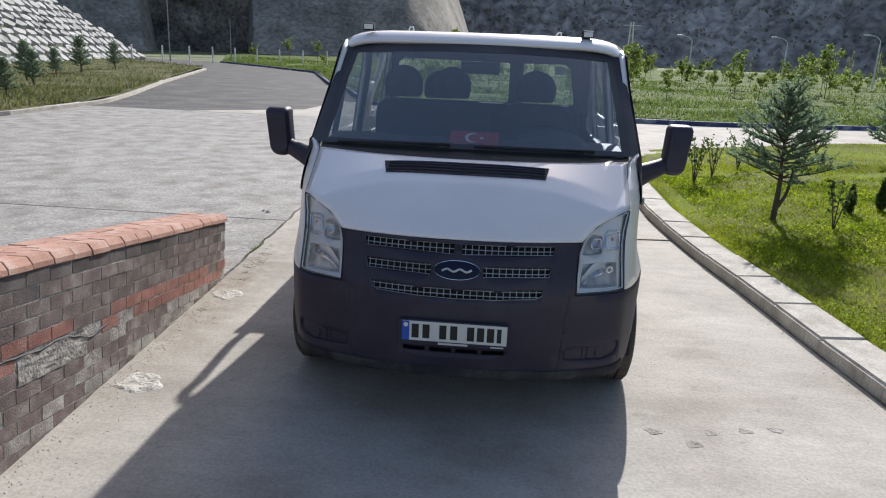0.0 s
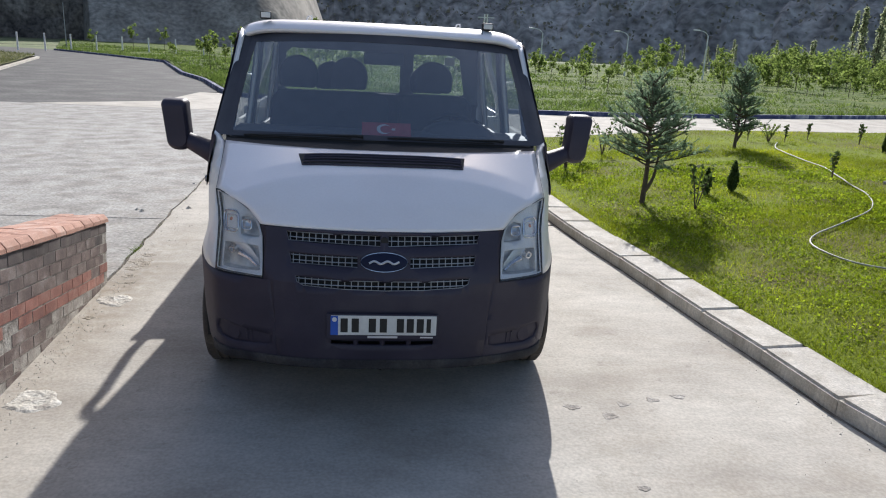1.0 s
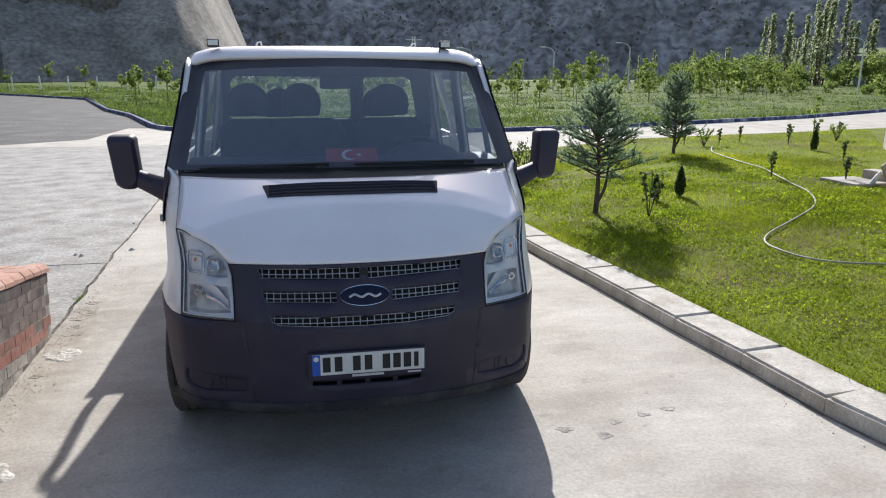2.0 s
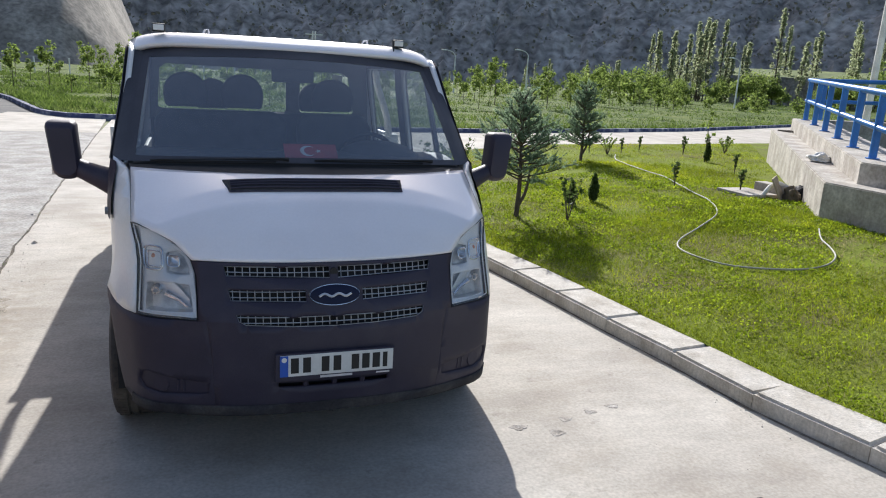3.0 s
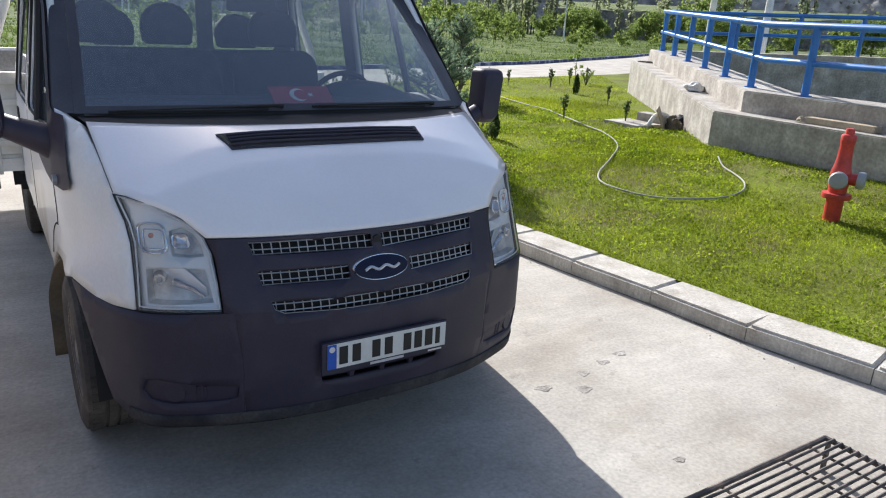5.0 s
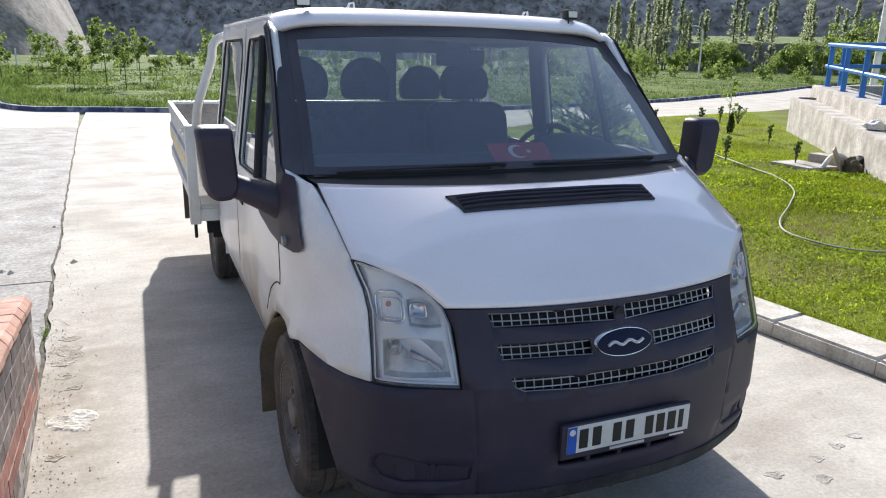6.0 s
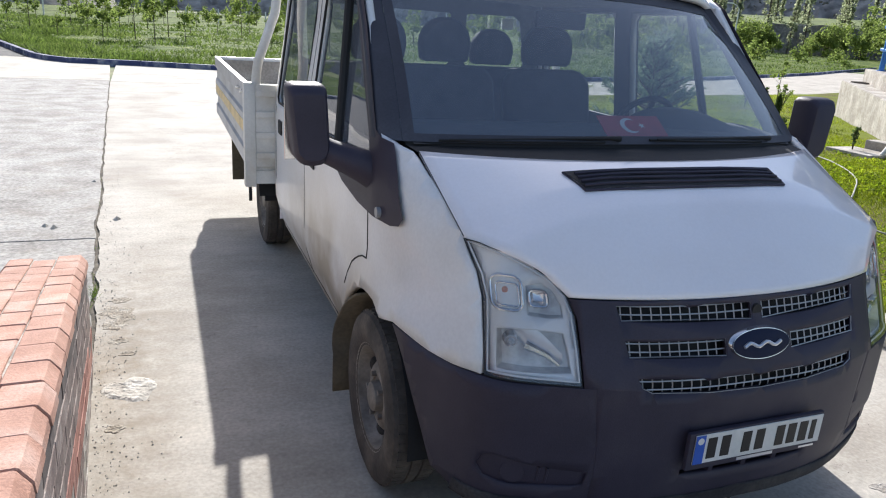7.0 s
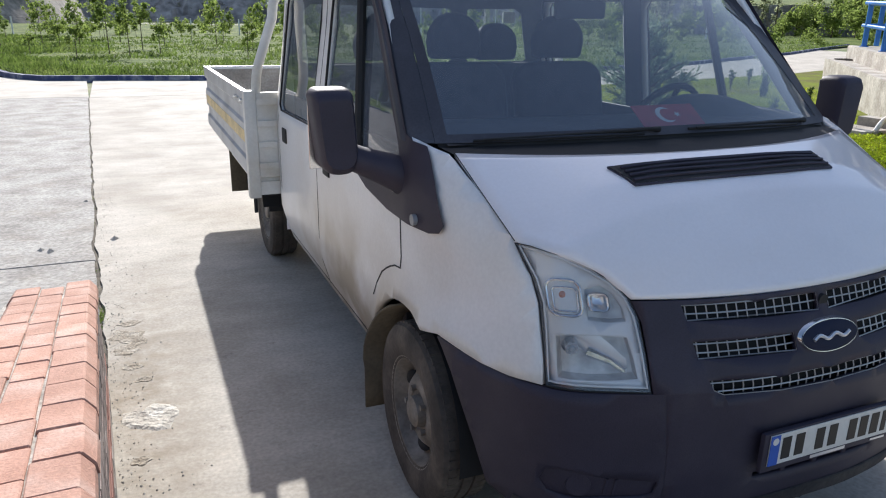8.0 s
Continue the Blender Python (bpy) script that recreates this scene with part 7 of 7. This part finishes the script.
z = 0.12 + 0.010 * (-13 - x).clip(0, None)
blades("bank_weeds", x, y, z - 0.04, 0.06 + 0.26 * rs.random_sample(n) ** 2, np.full(n, 0.045), BANK_WEEDS, rs, "weeds on the roadside bank", 0.6)
# weeds in the long joint of the yard
n = 100
y = np.concatenate([rs.normal(3.3, 0.10, 70), rs.uniform(3.0, 12, 30)])
x = np.interp(y, JOINT_Y, JOINT_X) + rs.normal(size=n) * 0.012
blades("joint_weeds", x, y, np.full(n, -0.01), rs.uniform(0.012, 0.05, n), np.full(n, 0.006), WEEDS, rs, "small weeds in the slab joint", 0.8)
# small dark pines on the bank by the road
for x, y, sc in ((-15.0, 17.5, 0.75), (-17.5, 22.5, 0.85), (-19.5, 25, 1.0), (-20.8, 29, 0.8), (-22, 33, 1.15), (-23.5, 39, 1.0), (-16.6, 15.2, 0.6)):
    pine = copy_thing(spruce_far, pose(x, y, 0.10 + 0.010 * (-13 - x), 0, 0, rnd.uniform(0, 360)) @ Matrix.Scale(sc, 4))
    tagged(pine, "small dark pine on the weedy roadside bank", "tree", "pines on the bank")

# ---- stone-faced bank, fence, far posts ----
bank = thing("stone_bank", (-34, 40, 0), "steep bank faced with pale stone blocks", "embankment")
P0, P1 = Vector((-27.5, 26.0, 0.2)), Vector((-34.5, 62.0, 0.2))
al = (P1 - P0).normalized()
up_way = (Vector((-al.y, al.x, 0)) * 0.95 + Vector((0, 0, 0.75))).normalized()
nor = al.cross(up_way).normalized()
if nor.x < 0:
    nor = -nor
part("bank_earth", grid([[P0 + al * s + up_way * v - nor * 0.22 for s in lin(-24, 39.5 - max(v, 0) * 0.65, 12)] for v in lin(-1, 20, 6)]), SOIL, bank, "dark earth between the stones")
bm = bmesh.new()
rnd = random.Random(9)
v = 0.0
row = 0
while v < 20:
    hgt = rnd.uniform(0.75, 1.15)
    s = -22 + rnd.uniform(0, 1)
    end = 40 - v * 0.65
    while s < end:
        w = rnd.uniform(0.8, 1.9)
        c = P0 + al * (s + w / 2) + up_way * (v + hgt / 2 + rnd.uniform(-0.1, 0.1))
        n = 6
        ring = []
        for i in range(n):
            a = 2 * math.pi * i / n + rnd.uniform(-0.3, 0.3)
            ring.append((w * 0.55 * math.cos(a) * rnd.uniform(0.8, 1.05), hgt * 0.55 * math.sin(a) * rnd.uniform(0.8, 1.05)))
        lo = [bm.verts.new(c + al * p + up_way * q - nor * 0.25) for p, q in ring]
        hi = [bm.verts.new(c + al * p * 0.86 + up_way * q * 0.86 + nor * rnd.uniform(0.0, 0.10)) for p, q in ring]
        bm.faces.new(hi)
        for i in range(n):
            bm.faces.new((lo[i], lo[(i + 1) % n], hi[(i + 1) % n], hi[i]))
        s += w * 0.98
    v += hgt * 0.95
tagged(part("stone_facing", bm, RIPRAP, bank, "pale rough stone blocks laid on the slope"), kind="stuff")

fence = thing("fence", (-25, 66, 0), "wire fence on pale concrete posts at the road's bend", "fence")
fp = spline([(-36, 56, 0), (-31, 66, 0), (-24, 72, 0), (-14, 74, 0), (-2, 74, 0), (8, 72, 0)], 8)
for p in fp[::2]:
    part("post", boxed(p.x - 0.06, p.x + 0.06, p.y - 0.06, p.y + 0.06, -0.1, 1.55, bevel=0.01), WHITE_PAINT, fence)
for z in (0.5, 1.0, 1.45):
    part("wire", tube(bmesh.new(), [p + Vector((0, 0, z)) for p in fp], 0.012, 4), STEEL, fence)


def street_lamp(x, y, height, turn, label="grey street lamp with a bent arm"):
    root = thing("street_lamp", (x, y, 0), label, "street lamp", "street lamps")
    d = Vector((math.cos(turn), math.sin(turn), 0))
    p = Vector((x, y, 0))
    part("pole", tube(bmesh.new(), [p, p + Vector((0, 0, height))], [0.10, 0.06], 8), WHITE_PAINT, root, smooth=True)
    part("arm", tube(bmesh.new(), spline([p + Vector((0, 0, height)), p + d * 0.4 + Vector((0, 0, height + 0.35)), p + d * 1.1 + Vector((0, 0, height + 0.5))], 4), 0.04, 6), WHITE_PAINT, root, smooth=True)
    bm = box(bmesh.new(), -0.3, 0.3, -0.12, 0.12, -0.06, 0.06, bevel=0.03, m=Matrix.Translation(p + d * 1.3 + Vector((0, 0, height + 0.5))) @ Matrix.Rotation(turn, 4, "Z"))
    part("lamp_head", bm, WHITE_PAINT, root, "pale lamp head")
    return root


for az, d, h in ((26.0, 78, 4.5), (41.8, 84, 4.9), (13.6, 80, 4.1), (20.2, 78, 4.1),):
    street_lamp(*bearing(az, d), h, math.pi)
for az, d, h in ((-26.5, 76, 9), (-22.0, 84, 4.6)):
    x, y = bearing(az, d)
    mast = thing("mast", (x, y, 0), "thin grey pole beside the bending road", "pole", "thin poles")
    part("shaft", tube(bmesh.new(), [(x, y, -0.1), (x, y, h)], [0.07, 0.04], 8), GREY, mast, smooth=True)
for az, d, h in ((9.0, 95, 6.5),):
    x, y = bearing(az, d)
    py = thing("lattice_pylon", (x, y, 0), "small pale steel power pylon", "pylon")
    for sx_, sy_ in ((-0.4, -0.4), (0.4, -0.4), (0.4, 0.4), (-0.4, 0.4)):
        part("leg", tube(bmesh.new(), [(x + sx_, y + sy_, 0), (x + sx_ * 0.4, y + sy_ * 0.4, h)], 0.06, 5), WHITE_PAINT, py)
    part("cross_arm", tube(bmesh.new(), [(x - 1.1, y, h - 0.4), (x + 1.1, y, h - 0.4)], 0.06, 5), WHITE_PAINT, py)
    for z in lin(0.5, h - 0.8, 6):
        part("brace", tube(bmesh.new(), [(x - 0.4 + 0.03 * z, y - 0.4, z), (x + 0.4 - 0.03 * z, y - 0.4, z + 0.8)], 0.03, 4), WHITE_PAINT, py)

# white lamp poles behind the tank
for x, y, h in ((16.9, 12.0, 7), (15.6, 9.3, 7)):
    pole = thing("lamp_pole", (x, y, 0.3), "white steel lamp pole behind the tank", "pole", "lamp poles")
    part("shaft", tube(bmesh.new(), [(x, y, 0.2), (x + 0.05, y, h)], [0.10, 0.07], 14), WHITE_PAINT, pole, smooth=True)
    part("foot_plate", boxed(x - 0.18, x + 0.18, y - 0.18, y + 0.18, 0.2, 0.225, bevel=0.004), STEEL, pole)

# ---- small things on the lawn and the tank ----
hyd = thing("fire_hydrant", (5.38, 1.19, lawn_z(5.38, 1.19)), "red pillar fire hydrant with grey caps on the lawn", "hydrant")
HX, HY, HZ = 5.38, 1.19, lawn_z(5.38, 1.19) + 0.02


def turned(profile, x, y, z, n=24):
    bm = bmesh.new()
    vs = [[bm.verts.new((x + r * math.cos(2 * math.pi * i / n), y + r * math.sin(2 * math.pi * i / n), z + h)) for r, h in profile] for i in range(n)]
    for i in range(n):
        a, b = vs[i], vs[(i + 1) % n]
        for j in range(len(profile) - 1):
            if profile[j][0] or profile[j + 1][0]:
                bm.faces.new((a[j], a[j + 1], b[j + 1], b[j]))
    bmesh.ops.remove_doubles(bm, verts=bm.verts, dist=1e-5)
    return bm


part("barrel", turned([(0.001, -0.1), (0.076, -0.1), (0.076, 0.20), (0.078, 0.205)], HX, HY, HZ), RED_PAINT, hyd, smooth=30)
part("flange", turned([(0.001, 0.20), (0.125, 0.20), (0.128, 0.215), (0.125, 0.245), (0.09, 0.25), (0.001, 0.25)], HX, HY, HZ), RED_PAINT, hyd, "red bolted flange", 30)
part("body", turned([(0.078, 0.245), (0.08, 0.30), (0.088, 0.34), (0.088, 0.44), (0.074, 0.50), (0.064, 0.56), (0.058, 0.70), (0.064, 0.715), (0.066, 0.77), (0.060, 0.785), (0.040, 0.795), (0.038, 0.825), (0.034, 0.842), (0.001, 0.844)], HX, HY, HZ), RED_PAINT, hyd, smooth=30)
for a in (205, 25, 290):
    d = Vector((math.cos(radians(a)), math.sin(radians(a)), 0))
    c = Vector((HX, HY, HZ + 0.39))
    out = part("outlet", tube(bmesh.new(), [c + d * 0.06, c + d * 0.15], 0.055, 16), RED_PAINT, hyd, smooth=True)
    part("cap", tube(bmesh.new(), [c + d * 0.145, c + d * 0.19, c + d * 0.205, c + d * 0.21], [0.078, 0.080, 0.070, 0.03], 20), GREY, out, "grey metal cap", True)

hose_line = [(8.6, 11.2), (8.01, 10.21), (7.62, 8.8), (7.40, 7.65), (6.85, 6.25), (6.55, 5.4), (6.1, 4.68), (5.45, 4.13), (4.75, 3.62), (4.42, 3.25), (4.36, 2.88), (4.45, 2.55), (4.66, 2.33), (5.02, 2.17), (5.40, 2.20), (5.76, 2.41), (6.06, 2.77), (6.27, 3.10), (6.46, 3.32)]
hose = new("garden_hose", finish("garden_hose", tube(bmesh.new(), [Vector((p.x, p.y, lawn_z(p.x, p.y) + 0.03 + 0.05 * min(1.0, max(0, i - 134) / 8))) for i, p in enumerate(spline([(*q, 0) for q in hose_line], 8))], 0.0095, 8), HOSE, True))
tagged(hose, "pale grey garden hose curling over the lawn", "hose")

cover = thing("manhole", (8.0, 5.9, 0.3), "low concrete manhole slab in the lawn beside the tank", "manhole")
part("slab", boxed(7.50, 8.10, 5.66, 6.40, 0.2, 0.39, bevel=0.01), PLASTER, cover)
part("frame", boxed(8.10, 8.33, 5.66, 6.24, 0.2, 0.52, bevel=0.01), PLASTER, cover, "broken concrete edge")
board = new("plywood_scrap", finish("plywood_scrap", box(bmesh.new(), -0.13, 0.13, -0.012, 0.012, -0.02, 0.36, bevel=0.004, m=Matrix.Translation((8.06, 5.58, 0.34)) @ Matrix.Rotation(radians(35), 4, "Z") @ Matrix.Rotation(radians(-8), 4, "Y") @ Matrix.Rotation(radians(-24), 4, "X")), WOOD))
tagged(board, "broken yellowish plywood scrap leaning on the tank", "board")
pipe = new("drain_pipe", finish("drain_pipe", tube(bmesh.new(), spline([(8.44, 5.72, 0.42), (8.14, 5.72, 0.55), (7.94, 5.70, 0.53), (7.80, 5.70, 0.38)], 6), 0.035, 10), CLOTH_WHITE, True))
tagged(pipe, "pale bent drain pipe coming out of the tank", "pipe")


def lump(name, at, sizes, material, label, category, seed):
    bm = bmesh.new()
    bmesh.ops.create_icosphere(bm, subdivisions=4, radius=1)
    for v in bm.verts:
        d = 1 + 0.45 * noise.noise(v.co * 1.6 + Vector((seed, 0, 0))) + 0.2 * noise.noise(v.co * 4 + Vector((seed, 5, 0)))
        v.co = Vector(at) + Vector((v.co.x * sizes[0] * d, v.co.y * sizes[1] * d, max(v.co.z, -0.25) * sizes[2] * d))
    return tagged(new(name, finish(name, bm, material, True)), label, category)


lump("wall_breach", (8.37, 5.52, 0.40), (0.07, 0.14, 0.16), BLACK, "dark broken breach in the tank wall behind the pipe", "opening", 14)
lump("tarpaulin", (8.14, 5.48, 0.38), (0.10, 0.14, 0.16), FLAP, "crumpled brown tarpaulin stuffed beside the drain pipe", "tarpaulin", 19)
cx, cy = (A0 + along * 2.3 + inward * 0.24)
lump("white_sack", (cx, cy, 0.825 + tank_rise(cx, cy) + 0.04), (0.20, 0.13, 0.10), CLOTH_WHITE, "crumpled white sack on the tank's lower step", "sack", 3)
plank = new("plank", finish("plank", boxed(7.50, 7.66, 2.05, 2.92, 0.828, 0.908, bevel=0.01), WOOD))
tagged(plank, "weathered wooden plank lying on the tank's lower step", "plank")
lump("rag", (7.51, 2.97, 0.855), (0.06, 0.05, 0.05), WOOD, "small brown rag beside the plank", "rag", 8)
vent_box = thing("grating", (12.2, 10.0, 1.0), "small dark steel grating at the tank's far corner", "grating")
gz0 = 0.825 + tank_rise(12.1, 10.0)
for i in range(9):
    part("bar", boxed(12.15 + i * 0.075, 12.175 + i * 0.075, 9.75, 10.15, gz0, gz0 + 0.03), STEEL, vent_box)

# boot grate of welded bars standing on short legs
grate = thing("boot_grate", (1.75, -1.3, 0), "dark welded steel bar grate standing on short legs", "grate")
GZ, GX0, GX1, GY1, GY0 = 0.15, 0.75, 1.77, -0.925, -1.65
for a, b in (((GX0, GY1), (GX1, GY1)), ((GX1, GY1), (GX1, GY0)), ((GX1, GY0), (GX0, GY0)), ((GX0, GY0), (GX0, GY1))):
    part("frame_bar", tube(bmesh.new(), [(*a, GZ), (*b, GZ)], 0.0125, 8), STEEL, grate, smooth=True)
for y in lin(GY1 - 0.04, GY0 + 0.04, 19):
    part("bar", tube(bmesh.new(), [(GX0, y, GZ + 0.012), (GX1, y, GZ + 0.012)], 0.0072, 7), STEEL, grate, smooth=True)
for x in (1.05, 1.45, 1.65):
    part("cross_bar", tube(bmesh.new(), [(x, GY1, GZ - 0.012), (x, GY0, GZ - 0.012)], 0.006, 6), STEEL, grate, smooth=True)
for x, y in ((GX1 - 0.02, GY1 - 0.03), (GX1 - 0.02, GY0 + 0.03), (GX0 + 0.02, GY0 + 0.03), (GX0 + 0.02, GY1 - 0.03)):
    part("leg", boxed(x - 0.018, x + 0.018, y - 0.004, y + 0.004, -0.0, GZ), STEEL, grate)

# ---- wear on the concrete: broken patches, crumbs, a few stones ----
PATCH = mat("crumbled_mortar", (0.50, 0.47, 0.41), 0.95, dark=(0.34, 0.31, 0.27), light=(0.58, 0.56, 0.51), scale=12, fine=50, bump=0.9, detail=1.0)


CHIP = mat("chipped_concrete", (0.36, 0.33, 0.29), 0.95, dark=(0.26, 0.235, 0.20), light=(0.44, 0.41, 0.37), scale=14, fine=60, bump=0.7, detail=0.8)


def broken(x, y, r, seed, label="crumbled mortar patch on the concrete", rise=1.0, material=None):
    bm = bmesh.new()
    n, rings = 22, 5
    rr = random.Random(seed)
    shape = [r * (0.75 + 0.5 * noise.noise(Vector((math.cos(6.28 * i / n) * 1.3, math.sin(6.28 * i / n) * 1.3, seed)))) for i in range(n)]
    c = bm.verts.new((x, y, 0.010 * rise))
    prev = None
    for k in range(1, rings + 1):
        q = k / rings
        ring = [bm.verts.new((x + shape[i] * 1.25 * q * math.cos(6.28 * i / n), y + shape[i] * q * math.sin(6.28 * i / n), rise * ((0.012 + 0.012 * rr.random()) * (q < 0.99) - 0.010 * (q < 0.45)) - 0.002 * (q > 0.99))) for i in range(n)]
        for i in range(n):
            if prev is None:
                bm.faces.new((c, ring[i], ring[(i + 1) % n]))
            else:
                bm.faces.new((prev[i], ring[i], ring[(i + 1) % n], prev[(i + 1) % n]))
        prev = ring
    return tagged(new("mortar_patch", finish("mortar_patch", bm, material or PATCH)), label, "patch", "mortar patches")


broken(-1.98, 1.93, 0.16, 3.0, rise=0.35)
broken(-1.88, 0.30, 0.17, 5.0, rise=0.35)
DIRT = mat("dark_damp_dirt", (0.32, 0.28, 0.22), 0.95, dark=(0.22, 0.185, 0.14), light=(0.41, 0.375, 0.32), scale=16, fine=70, bump=0.8, detail=1.2)
for x, y, r, s in ((-2.08, 2.95, 0.12, 21.0), (-2.09, 2.74, 0.10, 22.0), (-2.03, 2.84, 0.09, 27.0), (-2.07, 3.13, 0.07, 24.0), (-2.05, 2.50, 0.06, 29.0), (-2.0, 2.33, 0.05, 31.0), (-2.03, 1.55, 0.05, 33.0)):
    broken(x, y, r, s, "dark dirt washed against the wall foot", 0.16, DIRT)

for x, y, r, s in ((1.11, 0.22, 0.055, 7.0), (1.30, 0.115, 0.06, 8.0), (1.42, 0.25, 0.04, 8.5), (1.62, 0.30, 0.045, 9.0), (1.80, 0.345, 0.05, 11.0), (1.24, -0.58, 0.035, 12.0)):
    broken(x, y, r, s, "shallow chipped hollow in the concrete", 0.12, CHIP)
CRUMB = mat("loose_grit", (0.46, 0.43, 0.38), 0.95, scale=20, fine=80, bump=0.2, island=0.3)
rs = np.random.RandomState(5)
rr = random.Random(4)
bm = bmesh.new()


def pebble(x, y, r):
    vs = [bm.verts.new((x + r * rr.uniform(0.6, 1.2) * math.cos(a), y + r * rr.uniform(0.6, 1.2) * math.sin(a), -0.001)) for a in (0.3, 1.5, 2.9, 4.0, 5.2)]
    t = bm.verts.new((x, y, r * rr.uniform(0.5, 1.0)))
    for i in range(5):
        bm.faces.new((vs[i], vs[(i + 1) % 5], t))


for _ in range(700):
    y = rr.uniform(-1.2, 8)
    pebble(joint_x(y) + abs(rr.gauss(0, 0.16)) + 0.01, y, rr.uniform(0.002, 0.008))
for _ in range(450):
    y = rr.uniform(-1.0, 3.6)
    pebble(joint_x(y) + 0.03 + abs(rr.gauss(0, 0.07)), y, rr.uniform(0.002, 0.007))
for _ in range(900):
    pebble(rr.uniform(-2.0, 2.4), rr.uniform(-2.0, 6), rr.uniform(0.0015, 0.005))
for _ in range(260):
    y = rr.uniform(-1.0, 6)
    pebble(kerb_x(y) - abs(rr.gauss(0, 0.08)), y, rr.uniform(0.003, 0.009))
for x, y in ((-2.64, 4.88), (-2.71, 4.95), (-2.17, 5.08), (-2.45, 6.6), (-3.2, 4.4)):
    pebble(x, y, 0.035)
tagged(new("grit", finish("grit", bm, CRUMB)), "loose grit and crumbs on the concrete", "grit", kind="stuff")
